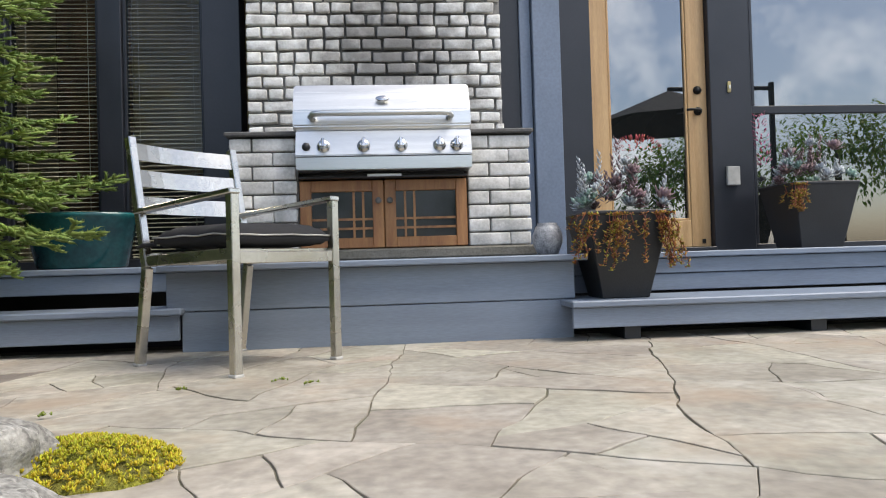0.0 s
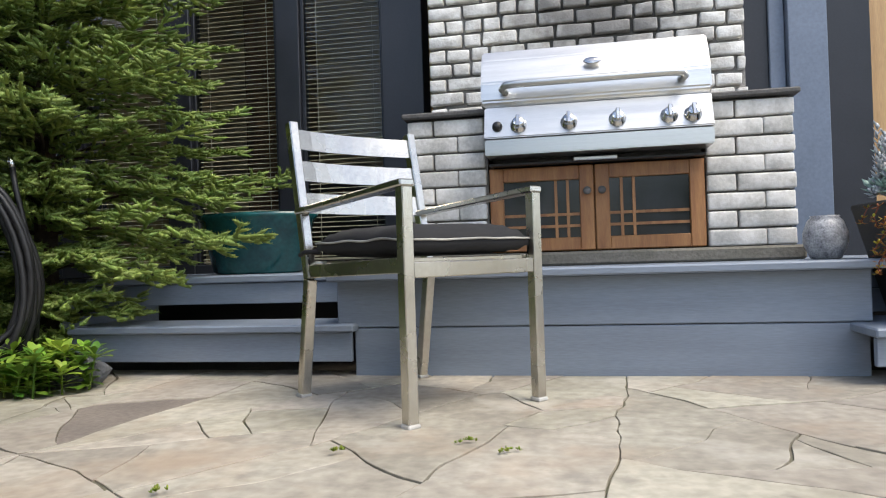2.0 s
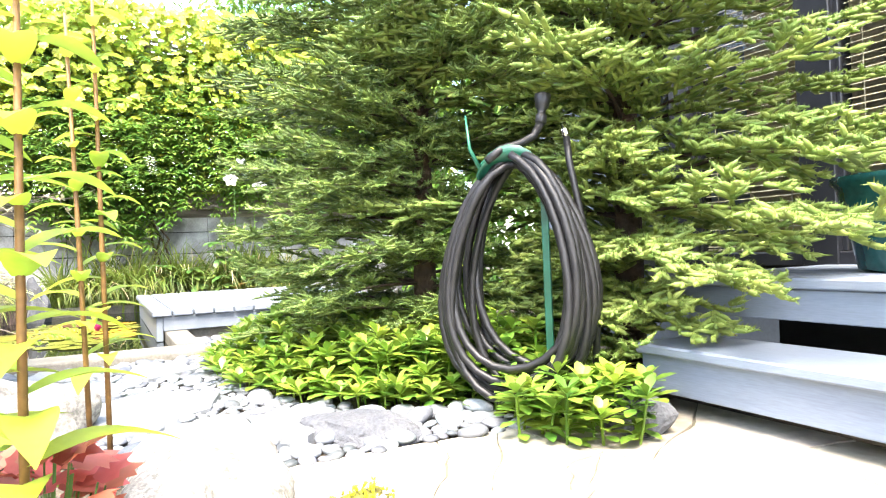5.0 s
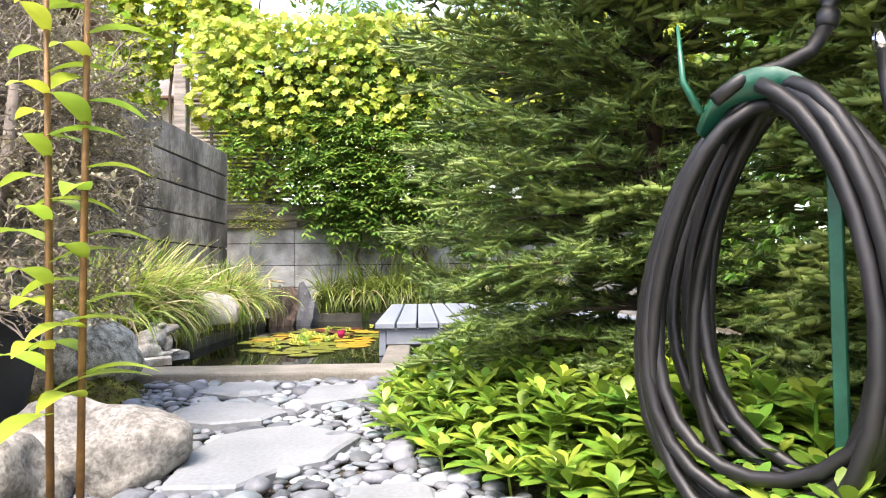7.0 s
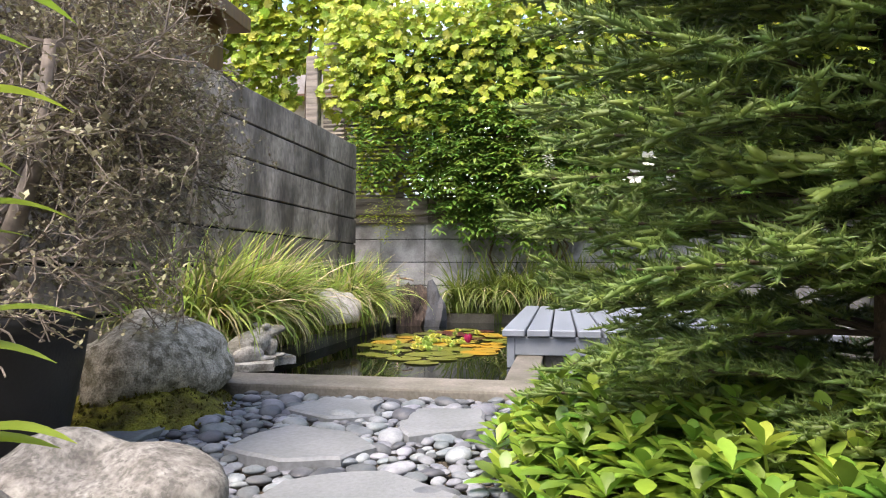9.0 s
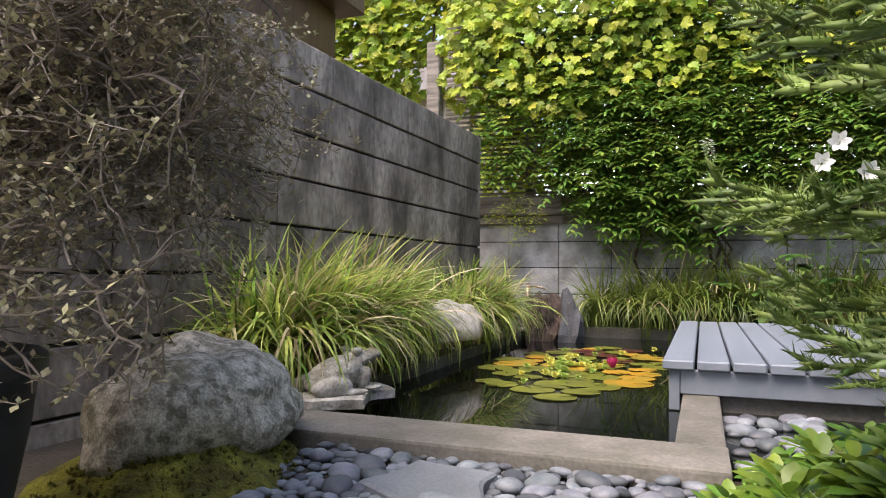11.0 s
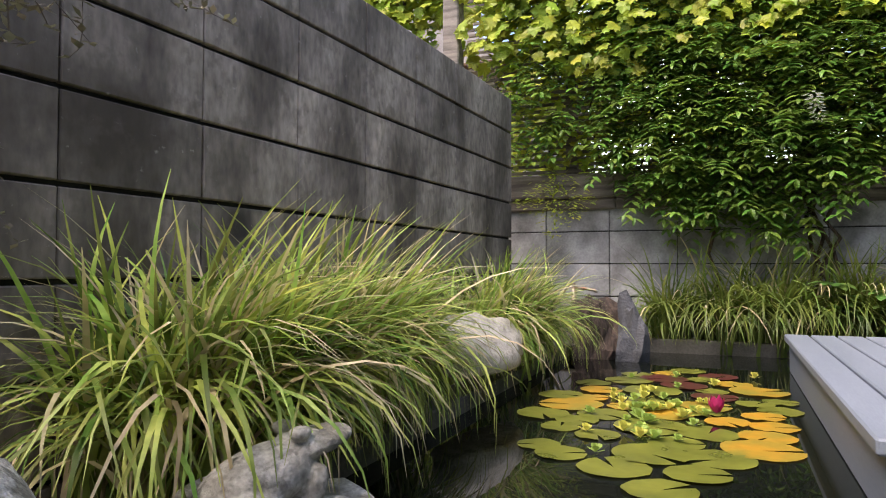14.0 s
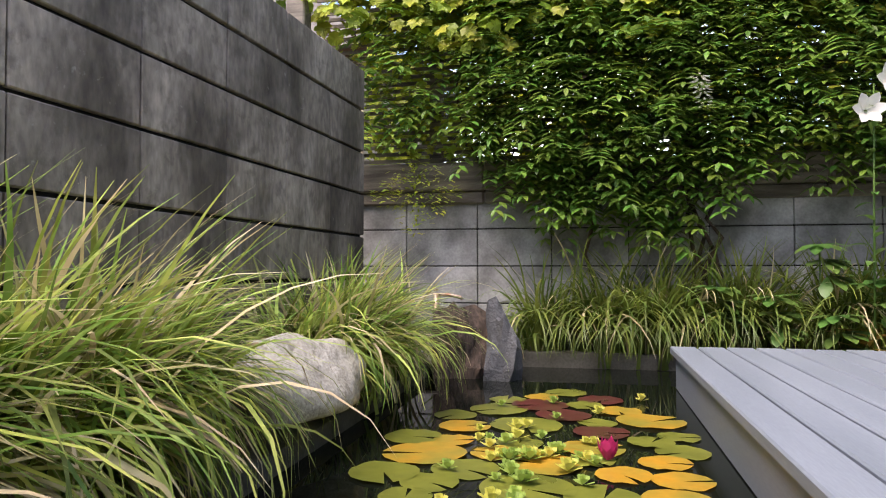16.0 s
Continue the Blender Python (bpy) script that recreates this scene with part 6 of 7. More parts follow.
# ---- pot with the wiry shrub ----
WIRE = mat("grey_brown_twig", (0.24, 0.205, 0.17), rough=0.85, vary=0.3, scale=20, fine=90, bump=0.2, tint=(0.10, 0.082, 0.065))
TINY = leafmat("tiny_olive_leaf", (0.32, 0.31, 0.18), (0.18, 0.16, 0.10), 0.4, 0.03, 0.5, 0.2)
bigpot = thing("planter_pot", "large round matt black planter with a wiry shrub", "planter", (-3.28, 0.98, 0.0))
v, f = lathe([(0.19, -0.03), (0.205, 0.0), (0.255, 0.28), (0.265, 0.37), (0.28, 0.375), (0.28, 0.41), (0.255, 0.415), (0.24, 0.37)], 36)
mesh("pot_body", v, f, POTBLACK, bigpot, True)
v, f = lathe([(0.001, 0.378), (0.242, 0.38)], 30)
mesh("potting_soil", v, f, SOIL, bigpot)


def wiry_shrub():
    r = random.Random(61)
    t = thing("wiry_shrub", "tangled grey-brown wire-netting shrub with tiny leaves", "shrub", (-3.28, 1.0, 0.38))
    tubeob("trunk", [(0, 0, -0.03), (0.02, 0.05, 0.12), (0.03, 0.12, 0.26), (0.03, 0.18, 0.42), (0.02, 0.2, 0.72)], [0.03, 0.026, 0.024, 0.02, 0.014], WIRE, t, 8)
    tubes, leaves = [], []

    def grow(p, d, length, rad, depth):
        pts = [p.copy()]
        n = max(3, int(length / 0.035))
        for i in range(n):
            d = (d + Vector((r.uniform(-0.55, 0.55), r.uniform(-0.55, 0.55), r.uniform(-0.5, 0.45)))).normalized()
            p = p + d * (length / n)
            w = Vector((-3.28, 1.0, 0.38)) + p
            if w.y < 0.42 or off_path(w.x, w.y) < 0.38 or w.z < 0.36 or (w.x < -3.8 and r.random() < 0.07):
                break
            pts.append(p.copy())
            if depth > 0 and i > 0:
                for _ in range(2 if depth > 1 else 1):
                    if r.random() < 0.4:
                        sd = (d + Vector((r.uniform(-1, 1), r.uniform(-1, 1), r.uniform(-0.8, 0.8))) * 0.95).normalized()
                        grow(p, sd, length * r.uniform(0.35, 0.62), rad * 0.6, depth - 1)
            if depth < 2:
                for _ in range(3):
                    a = Vector((r.uniform(-1, 1), r.uniform(-1, 1), r.uniform(-0.5, 1)))
                    leaves.append(basis(tuple(p), a, (0, 0, 1), r.uniform(0.011, 0.021)))
        if len(pts) > 1:
            tubes.append(tube(pts, [max(0.0008, rad * 0.6 * (1 - 0.6 * i / len(pts))) for i in range(len(pts))], 4 if depth > 1 else 3, False))

    for i in range(13):
        a = i * 2.4
        z0 = r.uniform(0.1, 0.75)
        grow(Vector((0.02, 0.12, z0)), Vector((math.cos(a), math.sin(a), r.uniform(-0.15, 0.7))).normalized(), r.uniform(0.42, 0.72), 0.009, 3)
    for a in (3.0, 3.4, 2.7, 3.7, 2.9):
        grow(Vector((-0.1, 0.0, r.uniform(0.15, 0.6))), Vector((math.cos(a), math.sin(a) * 0.6, r.uniform(-0.2, 0.5))).normalized(), 0.85, 0.009, 3)
    # long arching limbs that lean over the boulder
    for k in range(8):
        end = Vector((-r.uniform(0.75, 1.25), r.uniform(-0.4, 0.08), 0.25 + 0.13 * k))
        limb = []
        for i in range(19):
            u = i / 18
            limb.append(Vector((0, 0.05, 0.2 + 0.03 * k)).lerp(end, u) + Vector((0.03 * noise.noise((u * 4, k, 1)), 0.05 * noise.noise((u * 4, k, 5)), 0.28 * math.sin(math.pi * u))))
        tubes.append(tube(limb, [0.008 * (1 - 0.75 * i / 18) for i in range(19)], 5, False))
        for i in range(4, 19):
            for _ in range(2):
                grow(limb[i], Vector((r.uniform(-1, 0.4), r.uniform(-1, 1), r.uniform(-0.9, 0.6))).normalized(), r.uniform(0.14, 0.32), 0.0035, 2)
    vv, ff = merge(tubes)
    tagged(mesh("twigwork", vv, ff, WIRE, t), "wiry tangled twigs", kind="stuff")
    tagged(scatter("leaves", [(0, 0, 0), (-0.32, 0.5, 0.05), (0.32, 0.5, 0.05), (0, 1, 0)], [(0, 2, 1), (1, 2, 3)], leaves[::max(1, len(leaves) // 45000)], TINY, t), "tiny olive leaves", kind="stuff")


wiry_shrub()
# black lamp on the wall behind the shrub
LENS = mat("pale_lamp_lens", (0.5, 0.5, 0.5), rough=0.15, vary=0.2, bump=0)
lamp = thing("wall_lamp", "square black garden floodlight with a round lens", "lamp", (-3.05, 0.72, 1.12), 20)
box("housing", -0.17, 0.17, -0.12, 0.12, -0.13, 0.13, BLACK, lamp, 0.02, seg=2)
v, f = lathe([(0.001, 0), (0.06, 0.0), (0.07, 0.006), (0.06, 0.02), (0.001, 0.03)], 24)
ln2 = mesh("lens", v, f, LENS, lamp, True)
ln2.matrix_basis = pose(-0.06, 0.12, -0.03, -90)
box("bracket", -0.03, 0.03, -0.62, -0.121, -0.03, 0.03, BLACK, lamp, 0.004)

# ---- lattice, vines and what lies behind ----
lattice = thing("lattice_fence", "weathered wooden lattice of thin level slats", "fence", kind="structure")
for k in range(36):
    z = 1.39 + k * 0.052
    box("slat", -9.50, -9.485, -0.3, 6.4, z, z + 0.026, TIMBER, lattice, 0)
for y in (0.62, 2.4, 4.2, 6.2):
    box("post", -9.60, -9.505, y - 0.045, y + 0.045, 1.362, 3.35, TIMBER, lattice, 0.006)
post = box("fence_post", -9.20, -9.06, -0.36, -0.22, -0.05, 2.95, TIMBER, None, 0.01)
tagged(post, "square weathered timber post behind the block wall", "post")
VINE = leafmat("wisteria_leaflet", (0.19, 0.31, 0.045), (0.09, 0.19, 0.03), 0.4, 0.025, 0.4, 0.35)
HOP = leafmat("hop_leaf", (0.48, 0.53, 0.06), (0.30, 0.40, 0.05), 0.35, 0.03, 0.45, 0.45)
HOPCONE = leafmat("hop_cone", (0.50, 0.52, 0.14), (0.40, 0.45, 0.10), 0.2, 0.02, 0.6, 0.3)
WHITEFL = leafmat("white_petal", (0.8, 0.8, 0.76), (0.72, 0.72, 0.66), 0.08, 0.01, 0.5, 0.25)
LFV = [(0, 0, 0), (-0.2, 0.35, 0.06), (0, 0.4, 0.0), (0.2, 0.35, 0.06), (-0.14, 0.72, 0.02), (0.14, 0.72, 0.02), (0, 1, -0.08)]
LFF = [(0, 2, 1), (0, 3, 2), (1, 2, 4), (2, 3, 5), (2, 5, 4), (4, 5, 6)]
LOBEV = [(0, 0, 0), (-0.30, 0.02, 0.04), (-0.52, 0.35, 0.0), (-0.38, 0.48, 0.06), (-0.44, 0.76, -0.02), (-0.24, 0.76, 0.05), (0, 1.05, -0.06), (0.24, 0.76, 0.05), (0.44, 0.76, -0.02), (0.38, 0.48, 0.06), (0.52, 0.35, 0.0), (0.30, 0.02, 0.04), (0, 0.42, 0)]
LOBEF = [(12, i, i + 1) for i in range(0, 11)] + [(12, 11, 0)]


def vines():
    r = random.Random(71)
    leaf, hop, cones, stems = [], [], [], []

    def depth(y, z):
        """How far the mass stands off the lattice."""
        return 0.12 + 0.30 * max(0, 1 - ((z - 1.75) / 0.9) ** 2) * (0.35 + 0.65 * min(1, max(0, (y - 0.85) / 0.7))) + 0.10 * noise.noise((y * 1.7, z * 1.7, 4))

    n = 0
    while n < 2900:
        y, z = r.uniform(0.1, 5.6), r.uniform(0.85, 3.2)
        low = 1.42 + (0.25 if y < 0.95 else -0.42 * max(0, 1 - ((y - 1.9) / 0.85) ** 2) if y < 2.75 else 0.0)
        if z < low + 0.12 * noise.noise((y * 3, 0, 1)):
            continue
        if y < 0.95 and r.random() < 0.78 - 0.25 * (z > 2.4):
            continue
        if noise.noise((y * 2.3, z * 2.3, 8)) < -0.45:
            continue
        n += 1
        x = -9.48 + depth(y, z) * r.uniform(0.25, 1.1)
        d = Vector((r.uniform(0.35, 1.0), r.uniform(-0.9, 0.9), r.uniform(-0.75, 0.25))).normalized()
        p = Vector((x, y, z))
        L = r.uniform(0.2, 0.36)
        side = d.cross(Vector((0, 0, 1))).normalized()
        for k in range(6):
            u = 0.2 + 0.8 * k / 5
            q = p + d * L * u + Vector((0, 0, -0.14 * L * u * u * 3))
            for s in (-1, 1):
                leaf.append(basis(tuple(q), side * s + d * 0.45 + Vector((0, 0, -0.3)), (0.25, 0, 1), r.uniform(0.08, 0.125)))
        leaf.append(basis(tuple(p + d * L + Vector((0, 0, -0.4 * L))), d + Vector((0, 0, -0.5)), (0.2, 0, 1), 0.08))
    for i in range(5200):
        y, z = r.uniform(-0.2, 5.8), 3.55 - 1.55 * r.random() ** 1.3
        if z < 2.15 + 0.35 * noise.noise((y * 1.3, 3, 2)) + (0.15 if y < 0.6 else 0):
            continue
        x = -9.45 + r.uniform(0.0, 0.42)
        hop.append(basis((x, y, z), (r.uniform(0.1, 0.8), r.uniform(-0.8, 0.8), r.uniform(-1.0, 0.1)), (1, 0, r.uniform(-0.4, 1)), r.uniform(0.07, 0.13)))
        if r.random() < 0.06:
            for k in range(8):
                a = k * 2.4
                cones.append(basis((x + 0.05, y, z - 0.05 - 0.004 * k), (math.cos(a), math.sin(a), -0.9), (0, 0, 1), 0.022))
    for i in range(420):
        # sparse leaves over the lattice by the wall
        y, z = r.uniform(-0.1, 0.95), r.uniform(1.42, 2.6)
        hop.append(basis((-9.45 + r.uniform(0, 0.12), y, z), (r.uniform(0.1, 0.8), r.uniform(-0.8, 0.8), r.uniform(-1.0, 0.2)), (1, 0, 0.8), r.uniform(0.03, 0.07)))
    for i in range(26):
        y = r.uniform(0.6, 4.5)
        pts = [Vector((-9.3, 1.9 + r.uniform(-0.3, 0.8), 0.0))] if i < 5 else [Vector((-9.42, y, r.uniform(1.0, 1.6)))]
        for k in range(9):
            pts.append(pts[-1] + Vector((r.uniform(-0.03, 0.03), r.uniform(-0.12, 0.12), r.uniform(0.12, 0.24))))
        stems.append(tube(pts, 0.014 if i < 5 else 0.006, 6, False))
    t = thing("wisteria_vine", "dense dark green wisteria hanging over the lattice", "vine", kind="stuff")
    scatter("leaflets", LFV, LFF, leaf, VINE, t)
    v, f = merge(stems)
    mesh("stems", v, f, BARK, t, True)
    t = thing("hop_vine", "yellow-green hop vine on top of the lattice", "vine", kind="stuff")
    scatter("leaves", LOBEV, LOBEF, hop, HOP, t)
    scatter("cones", FLESHV, FLESHF, cones, HOPCONE, t)
    # white flower truss among the leaves
    ms = []
    for i in range(46):
        q = i / 46
        a = i * 2.4
        ms.append(basis((-8.72 + 0.02 * math.cos(a), 2.33 + 0.02 * math.sin(a) + 0.04 * q, 1.72 - 0.2 * q), (math.cos(a), math.sin(a), -0.5), (0, 0, 1), 0.042 * (1.3 - 0.6 * q)))
    tagged(scatter("wisteria_bloom", FLESHV, FLESHF, ms, WHITEFL, None), "hanging white wisteria flower truss", "flower")
    ms = []
    for i in range(420):
        a, q = r.uniform(0, 6.28), r.random()
        ms.append(basis((-9.2 + 0.14 * math.cos(a) * q, 0.55 + 0.32 * math.sin(a) * q, 1.12 + r.uniform(-0.3, 0.32) * (1.1 - q)), (math.cos(a) + 0.5, math.sin(a), r.uniform(-0.6, 0.6)), (0.3, 0, 1), r.uniform(0.03, 0.055)))
    tagged(scatter("shrub", LFV, LFF, ms, HOP, None), "small light green shrub in the wall corner", "shrub", kind="stuff")


vines()

# tall plants at the bridge's far end: hellebore leaves and white lilies
LANCEV, LANCEF = [], []
for i in range(9):
    u = i / 8
    w = 0.17 * math.sin(math.pi * min(1, u * 0.93 + 0.07)) ** 0.8 * (1.1 - 0.35 * u) + 0.004
    zz = 0.10 * math.sin(u * 2.4) - 0.22 * u * u
    LANCEV += [(-w, u, zz + 0.25 * w), (0, u, zz), (w, u, zz + 0.25 * w)]
    if i:
        a = 3 * i - 3
        LANCEF += [(a, a + 1, a + 4, a + 3), (a + 1, a + 2, a + 5, a + 4)]
LILYLEAF = leafmat("lily_leaf", (0.13, 0.24, 0.05), (0.08, 0.17, 0.035), 0.25, 0.02, 0.4, 0.3)
lr = random.Random(81)


def leafy_stem(name, label, cat, x, y, h, n, size, lean, m, stem, flower=0, twist=2.4, droop=0.1):
    t = thing(name, label, cat, (x, y, 0))
    pts = [(0, 0, -0.03), (lean[0] * 0.5, lean[1] * 0.5, h * 0.55), (lean[0], lean[1], h)]
    tubeob("stem", pts, [0.007, 0.006, 0.004], stem, t, 6)
    ms = []
    for i in range(n):
        u = 0.25 + 0.75 * i / n
        a = i * twist + lr.uniform(-0.2, 0.2)
        ms.append(basis((lean[0] * u, lean[1] * u, h * u), (math.cos(a), math.sin(a), lr.uniform(-droop, 0.35)), (0, 0, 1), size * (1.15 - 0.5 * u) * lr.uniform(0.85, 1.1)))
    if name == "coleus":
        scatter("leaves", LEAFV, LEAFF, ms, m, t, True)
    else:
        scatter("leaves", LANCEV, LANCEF, ms, m, t, True)
    for k in range(flower):
        ms = []
        c = Vector((lean[0] + 0.03, lean[1] - 0.06 * (k % 2 * 2 - 1), h - 0.16 * k))
        for i in range(6):
            a = i * 1.047
            d = Vector((1.0, 0, 0.1)) + Vector((0, math.cos(a), math.sin(a))) * 0.9
            ms.append(basis(tuple(c), d, (1, 0, 0), 0.13))
        scatter("flower", LEAFV, LEAFF, ms, WHITEFL, t, True)
    return t


leafy_stem("white_lily", "tall garden lily with white trumpet flowers", "lily", -8.75, 3.22, 1.62, 26, 0.16, (0.0, 0.02), LILYLEAF, LILYLEAF, 2)
leafy_stem("white_lily", "tall garden lily with white trumpet flowers", "lily", -8.9, 3.5, 1.4, 24, 0.15, (0.0, -0.03), LILYLEAF, LILYLEAF, 1)
for x, y, h in ((-8.95, 2.75, 0.45), (-8.95, 3.0, 0.75), (-8.9, 3.3, 0.55), (-9.0, 2.45, 0.5), (-8.85, 3.05, 0.35)):
    t = thing("hellebore", "glossy palmate hellebore leaves behind the bridge", "hellebore", (x, y, 0))
    tubeob("stem", [(0, 0, -0.03), (0.02, 0.01, h * 0.6), (0.05, 0, h)], 0.005, LILYLEAF, t, 6)
    ms = []
    for k in range(3):
        for i in range(7):
            a = -1.3 + i * 0.43
            ms.append(basis((0.05, 0.02 * k, h - 0.09 * k), (math.cos(a), math.sin(a + k), lr.uniform(-0.4, 0.1)), (0, 0, 1), 0.16))
    scatter("leaves", LEAFV, LEAFF, ms, LILYLEAF, t, True)
t = thing("yellowing_plant", "yellowing broad-leaved plant behind the bridge", "plant", (-8.9, 3.25, 0))
ms = []
for i in range(12):
    a = i * 2.4
    ms.append(basis((0, 0, 0.12 + 0.01 * i), (math.cos(a), math.sin(a), 0.3), (0, 0, 1), 0.24))
scatter("leaves", LEAFV, LEAFF, ms, leafmat("yellowing_leaf", (0.45, 0.38, 0.08), (0.36, 0.22, 0.06), 0.3, 0.03), t, True)

# ---- the flower bed by the patio ----
YLEAF = leafmat("lime_leaf", (0.36, 0.46, 0.05), (0.24, 0.36, 0.04), 0.25, 0.02, 0.45, 0.45)
BSTEM = mat("brown_stem", (0.25, 0.13, 0.04), rough=0.6, vary=0.3, scale=20, fine=80, bump=0.1)
for x, y, h, ln3 in ((-2.33, 1.805, 1.15, (0.0, -0.02)), (-2.34, 1.845, 1.25, (-0.02, 0.0)), (-1.52, 1.74, 1.0, (0.0, 0.02)), (-1.62, 1.62, 0.98, (0.0, 0.04)), (-1.40, 1.52, 0.9, (0.03, 0.0))):
    leafy_stem("tall_lily_stem", "tall brown stem with whorls of lime-green leaves", "lily", x, y, h, 24, 0.145 if x < -2 else 0.2, ln3, YLEAF, BSTEM, 0, 2.1, 0.05)
COLEUS = leafmat("magenta_coleus", (0.46, 0.03, 0.12), (0.30, 0.02, 0.08), 0.2, 0.02, 0.45, 0.3)
CORAL = leafmat("coral_geranium", (0.58, 0.17, 0.13), (0.44, 0.10, 0.08), 0.3, 0.02, 0.5, 0.3)
REDLEAF = leafmat("scarlet_flower", (0.62, 0.05, 0.05), (0.45, 0.04, 0.06), 0.25, 0.02, 0.5, 0.3)
leafy_stem("coleus", "magenta-leaved coleus in the flower bed", "coleus", -1.24, 1.62, 0.44, 14, 0.125, (0.02, 0.03), COLEUS, REDSTEM, 0, 1.57, 0.3)
leafy_stem("coleus", "magenta-leaved coleus in the flower bed", "coleus", -1.34, 1.56, 0.46, 14, 0.13, (0.0, 0.0), COLEUS, REDSTEM, 0, 1.57, 0.3)
for k, (x, y, h, m, n) in enumerate(((-1.10, 1.56, 0.17, CORAL, 34), (-1.64, 1.75, 0.24, CORAL, 42), (-1.24, 1.66, 0.20, CORAL, 40), (-1.78, 1.72, 0.2, CORAL, 36), (-1.06, 1.66, 0.27, REDLEAF, 18), (-1.20, 1.74, 0.27, REDLEAF, 18), (-1.7, 1.6, 0.2, YLEAF, 26), (-1.2, 1.55, 0.2, YLEAF, 26), (-1.95, 1.62, 0.2, YLEAF, 24))):
    lab = "coral and yellow-edged geranium leaves" if m is CORAL else "scarlet small-flowered plant" if m is REDLEAF else "low lime-green leafy plant"
    t = thing("bedding_plant", lab + " in the flower bed", "plant", (x, y, 0), 0, "bedding plants")
    ms, stems = [], []
    for i in range(n):
        a, q = lr.uniform(0, 6.28), math.sqrt(lr.random()) * 0.11
        p = (q * math.cos(a), q * math.sin(a), h * (1.1 - 2.2 * q) * lr.uniform(0.6, 1.1))
        stems.append(tube([(p[0] * 0.3, p[1] * 0.3, -0.02), p], 0.0018, 3, False))
        d = (math.cos(a) + lr.uniform(-0.5, 0.5), math.sin(a) + lr.uniform(-0.5, 0.5), lr.uniform(-0.1, 0.7))
        ms.append(basis(p, d, (0.2, -0.2, 1), lr.uniform(0.04, 0.075) if m is not REDLEAF else lr.uniform(0.028, 0.045)))
    if m is REDLEAF:
        for m4 in ms:
            petals = []
            for k5 in range(5):
                a5 = k5 * 1.2566
                q5 = np.eye(4)
                q5[0, 0], q5[0, 1], q5[1, 0], q5[1, 1] = math.cos(a5), -math.sin(a5), math.sin(a5), math.cos(a5)
                petals.append(m4 @ q5)
            scatter("flower", LEAFV, LEAFF, petals, m, t, True)
    else:
        scatter("leaves", LOBEV, LOBEF, ms, m, t, True)
    v, f = merge(stems)
    mesh("stalkwork", v, f, LILYLEAF, t)

# ---- beyond the garden ----
CREAM = mat("cream_stucco", (0.62, 0.52, 0.38), rough=0.85, vary=0.2, scale=2, fine=30, bump=0.2)
TILE = mat("pale_roof_tile", (0.36, 0.335, 0.31), rough=0.7, vary=0.3, scale=4, fine=40, bump=0.3, tint=(0.24, 0.21, 0.19), stretch=(1, 1, 1))
nb = thing("neighbour_house", "cream stucco house with a tiled roof beyond the fence", "house", (-17.0, -3.2, 0))
box("wall", -2.5, 2.5, -2.5, 1.6, -0.05, 3.9, CREAM, nb, 0.02)
v = [(-2.8, -2.8, 3.9), (2.8, -2.8, 3.9), (2.8, 2.0, 3.9), (-2.8, 2.0, 3.9), (-2.8, -0.4, 5.6), (2.8, -0.4, 5.6)]
f = [(0, 1, 5, 4), (2, 3, 4, 5), (1, 2, 5), (3, 0, 4), (0, 3, 2, 1)]
mesh("roof", v, f, TILE, nb)
box("window", 2.5, 2.54, -0.6, 0.6, 2.1, 3.2, GLASSDARK, nb, 0)
box("eave", 2.5, 2.9, -2.8, 2.0, 3.86, 3.9, WOODDARK, nb, 0)
FARLEAF = leafmat("broad_leaf", (0.20, 0.31, 0.05), (0.10, 0.20, 0.03), 0.4, 0.03, 0.5, 0.4)


def leafy_tree(label, at, height, spread, seed, n, size, m=FARLEAF):
    r = random.Random(seed)
    t = thing("tree", label, "tree", at)
    tubeob("trunk", [(0, 0, -0.1), (0.05, 0.03, height * 0.3), (-0.02, 0.05, height * 0.6), (0, 0, height * 0.85)], [0.16, 0.12, 0.08, 0.03], BARK, t, 8)
    ms = []
    clumps = []
    for i in range(34):
        a, e = r.uniform(0, 6.28), r.uniform(-0.5, 1.4)
        q = r.uniform(0.45, 1.0)
        clumps.append((Vector((spread * q * math.cos(a) * math.cos(e), spread * q * math.sin(a) * math.cos(e), height * 0.62 + height * 0.36 * q * math.sin(e))), spread * r.uniform(0.22, 0.4)))
    for i in range(n):
        c, s = r.choice(clumps)
        d = Vector((r.gauss(0, 1), r.gauss(0, 1), r.gauss(0, 1))).normalized()
        ms.append(basis(tuple(c + d * s * r.uniform(0.5, 1.0)), d + Vector((r.uniform(-0.6, 0.6), r.uniform(-0.6, 0.6), -0.4)), (0, 0, 1), size * r.uniform(0.7, 1.3)))
    tagged(scatter("crown", LFV, LFF, ms, m, t), "leafy crown", kind="stuff")
    return t


for k, (x, y, h, s) in enumerate(((-12.5, 1.6, 5.2, 1.9), (-12.2, 4.6, 5.6, 2.1), (-12.8, 7.6, 5.5, 2.2), (-9.8, 8.8, 5.0, 2.0), (-6.5, 7.6, 5.2, 1.9))):
    leafy_tree("broad-leaved tree with a light green crown beyond the fence", (x, y, 0), h, s, 90 + k, 6500, 0.13)
for k, (x, y, h, s) in enumerate(((2.5, -10.5, 2.6, 1.6), (5.6, -11.5, 3.0, 1.8), (9.0, -10.5, 3.8, 2.0), (13.0, -9.5, 4.4, 2.2), (-2.0, -10.5, 3.0, 1.8))):
    leafy_tree("broad-leaved tree across the garden", (x, y, 0), h, s, 110 + k, 4000, 0.17)


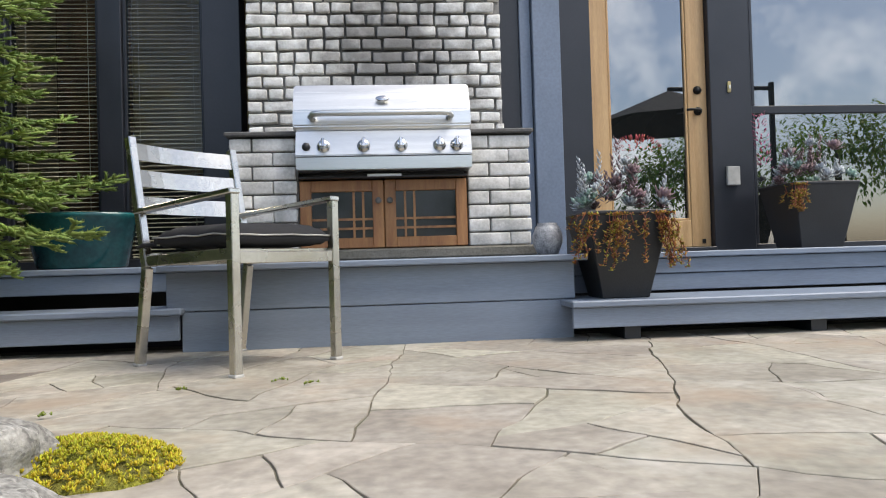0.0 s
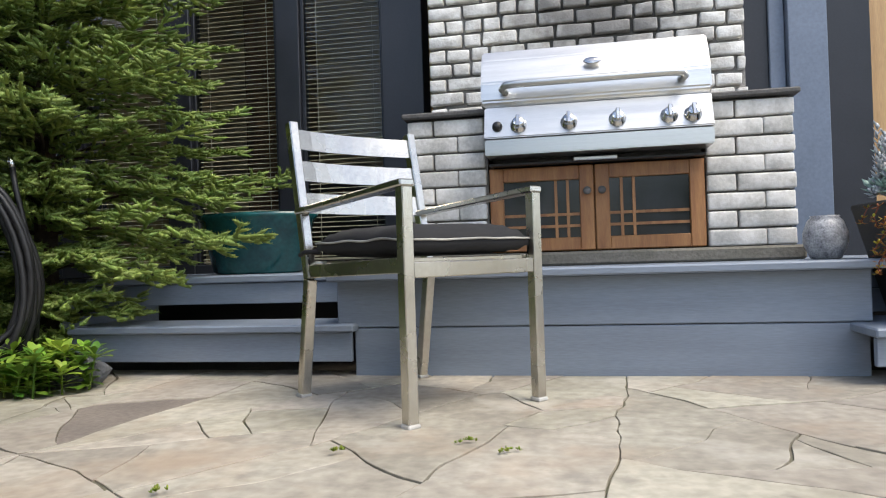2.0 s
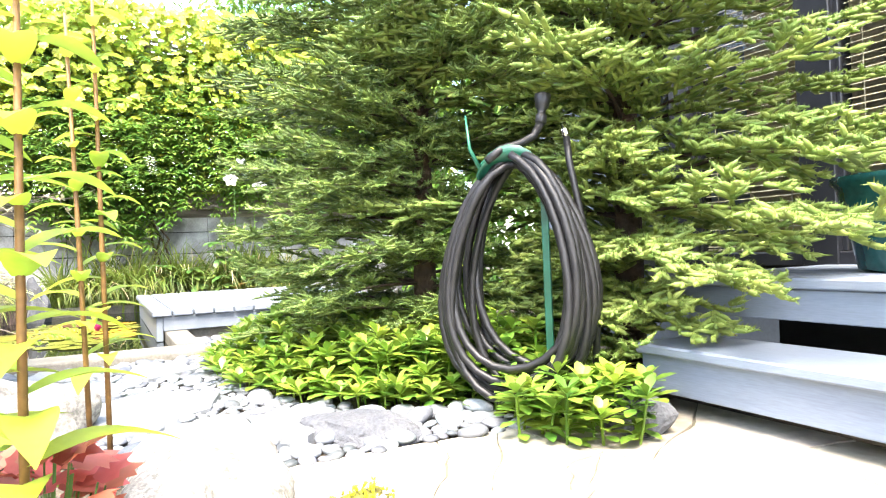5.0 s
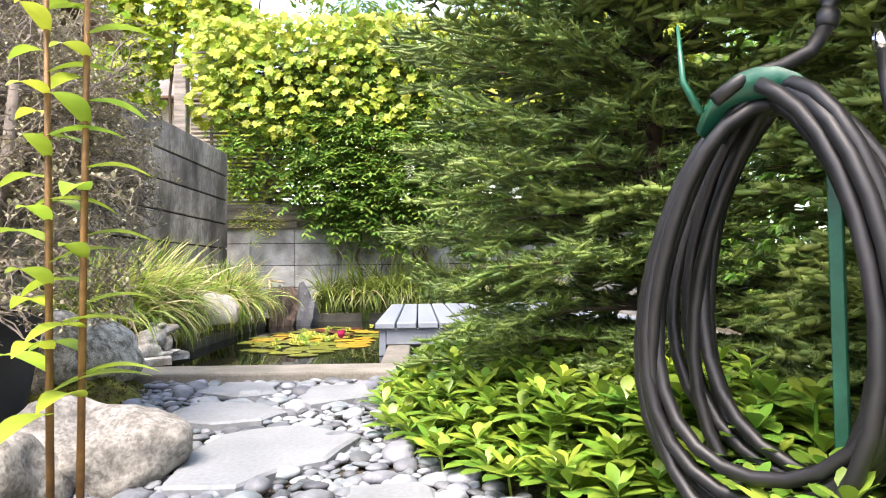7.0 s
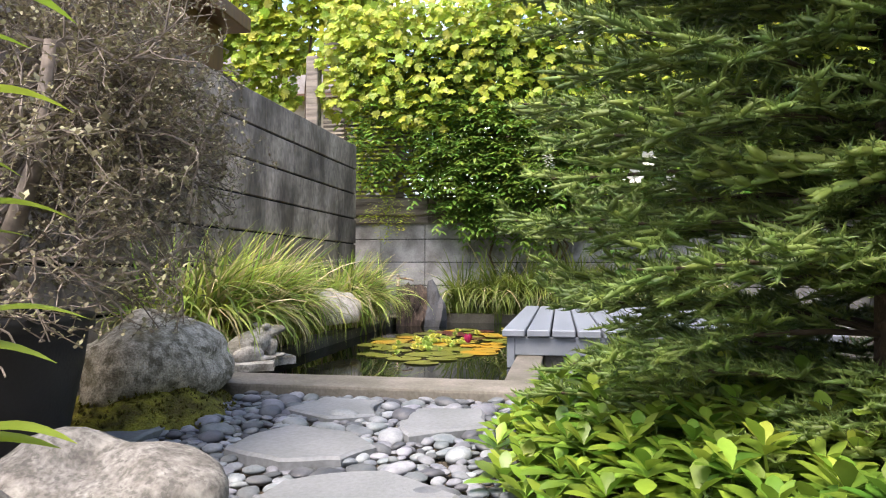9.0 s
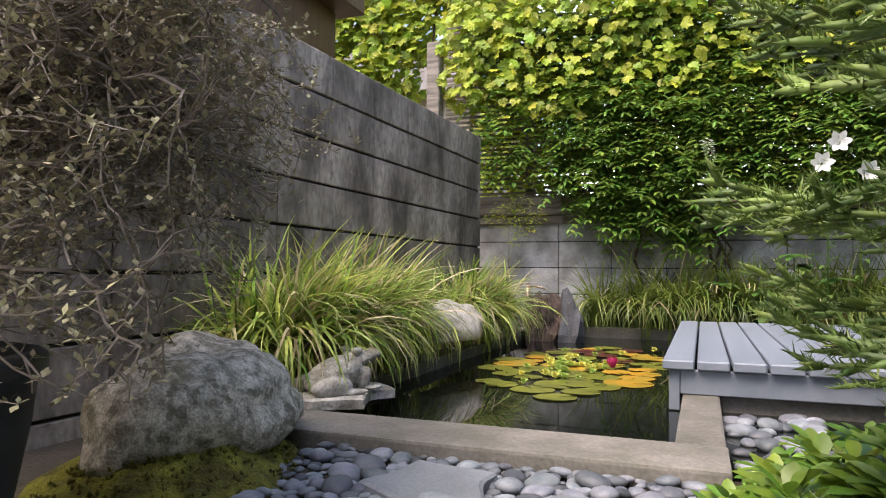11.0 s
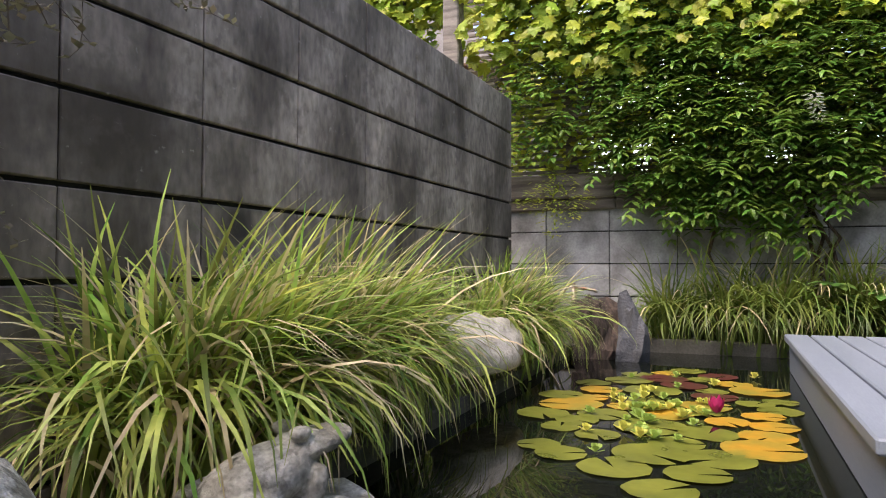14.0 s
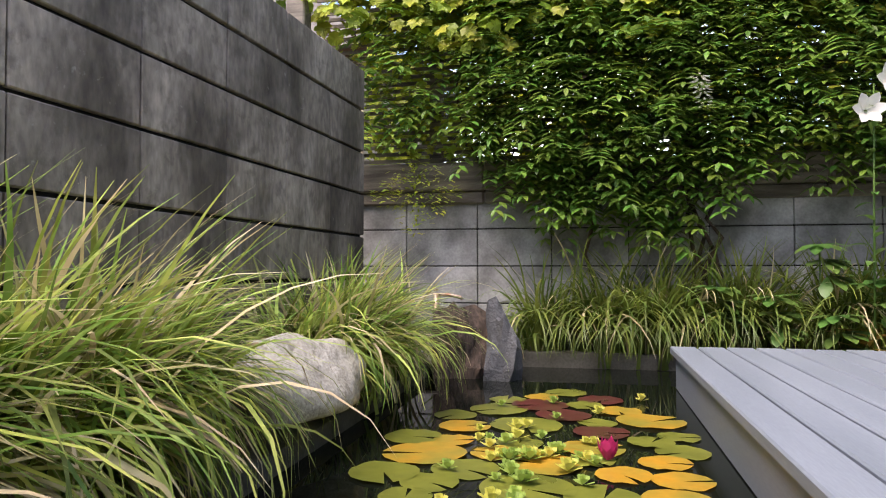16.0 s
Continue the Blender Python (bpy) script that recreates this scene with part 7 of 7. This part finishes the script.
def hedge():
    """A clipped-by-nobody hedge close behind the lattice."""
    r = random.Random(131)
    ms = []
    for i in range(15000):
        y = r.uniform(-0.2, 7.0)
        z = 3.9 * r.random()
        x = -10.25 - 0.5 * r.random() + 0.3 * noise.noise((y * 1.2, z * 1.2, 5))
        if z > 3.3 + 0.6 * noise.noise((y * 0.9, 1, 7)):
            continue
        ms.append(basis((x, y, z), (r.uniform(-0.2, 1), r.uniform(-1, 1), r.uniform(-1, 0.4)), (0.6, 0, 1), r.uniform(0.14, 0.26)))
    tagged(scatter("hedge", LFV, LFF, ms, HOP, None), "tall light green hedge close behind the lattice", "hedge", kind="stuff")


hedge()


def overhang():
    """Yellow-green climber that hangs past the end of the block wall."""
    r = random.Random(137)
    ms, stems = [], []
    while len(ms) < 5200:
        y, z = r.uniform(-3.4, 0.3), r.uniform(2.3, 5.0)
        low = (3.4 if y > -1.15 else 2.45) + 0.25 * noise.noise((y * 2.3, 0.4, 3))
        if z < low or noise.noise((y * 1.9, z * 1.9, 14)) < -0.42:
            continue
        ms.append(basis((-10.3 - 0.6 * r.random() + 0.25 * noise.noise((y * 1.5, z * 1.5, 6)), y, z), (r.uniform(0, 1), r.uniform(-0.8, 0.8), r.uniform(-1, 0.2)), (0.8, 0, r.uniform(-0.2, 1)), r.uniform(0.09, 0.17)))
    for k in range(7):
        y = -3.2 + 0.55 * k
        stems.append(tube([(-10.6, y, -0.05), (-10.55, y + 0.1, 1.6), (-10.6, y + 0.05, 3.0), (-10.6, y + 0.2, 4.6)], [0.03, 0.025, 0.02, 0.008], 6, False))
    t = thing("climber", "yellow-green leafy climber beyond the end of the wall", "climber", kind="stuff")
    scatter("leaves", LOBEV, LOBEF, ms, HOP, t)
    v, f = merge(stems)
    mesh("stems", v, f, BARK, t, True)


overhang()


def side_hedge():
    r = random.Random(133)
    ms = []
    for i in range(7000):
        x, z = r.uniform(-9.6, -4.3), 3.0 * r.random()
        ms.append(basis((x, 5.6 + 0.5 * r.random() + 0.25 * noise.noise((x * 1.2, z * 1.2, 9)), z), (r.uniform(-1, 1), r.uniform(-1, 0.2), r.uniform(-1, 0.4)), (0, -0.6, 1), r.uniform(0.14, 0.26)))
    tagged(scatter("hedge", LFV, LFF, ms, FARLEAF, None), "green hedge beside the house behind the bridge", "hedge", kind="stuff")


side_hedge()
# dark eave over the block wall
shed = thing("shed", "dark shed roof that shows above the block wall", "shed", (-6.0, -1.0, 0))
box("shed_wall", -1.6, 2.0, -1.2, 0.4, -0.05, 2.75, WOODDARK, shed, 0)
box("roof", -1.75, 2.2, -1.4, 0.6, 2.76, 2.9, WOODDARK, shed, 0.01)

# umbrella that the door glass mirrors
UMB = mat("black_canvas", (0.012, 0.012, 0.014), rough=0.8, vary=0.2, scale=5, fine=150, bump=0.1)
umb = thing("cantilever_umbrella", "open black cantilever patio umbrella", "umbrella", (4.6, -1.3, 0))
v = [(0, 0, 3.0)]
for i in range(8):
    a = i * math.pi / 4
    v.append((1.35 * math.cos(a), 1.35 * math.sin(a), 2.45))
cn2 = mesh("canopy", v, [(0, 1 + i, 1 + (i + 1) % 8) for i in range(8)], UMB, umb)
so = cn2.modifiers.new("thick", "SOLIDIFY")
so.thickness = 0.006
for i in range(8):
    a = i * math.pi / 4
    bar("rib", (0.03 * math.cos(a), 0.03 * math.sin(a), 2.96), (1.33 * math.cos(a), 1.33 * math.sin(a), 2.43), 0.014, 0.014, IRON, umb, 0.002)
bar("arm", (0, 0, 3.02), (1.9, -0.4, 3.1), 0.06, 0.06, IRON, umb, 0.006)
bar("pole", (1.9, -0.4, 0.02), (1.9, -0.4, 3.2), 0.07, 0.07, IRON, umb, 0.006, (0, 1, 0))
box("base_plate", 1.5, 2.3, -0.8, 0.0, 0.0, 0.05, IRON, umb, 0.01)

# ---- pieces of pavement and walls ----
blockwall()
chimney_bricks()
counter_bricks()
flagstones()
pebbles()
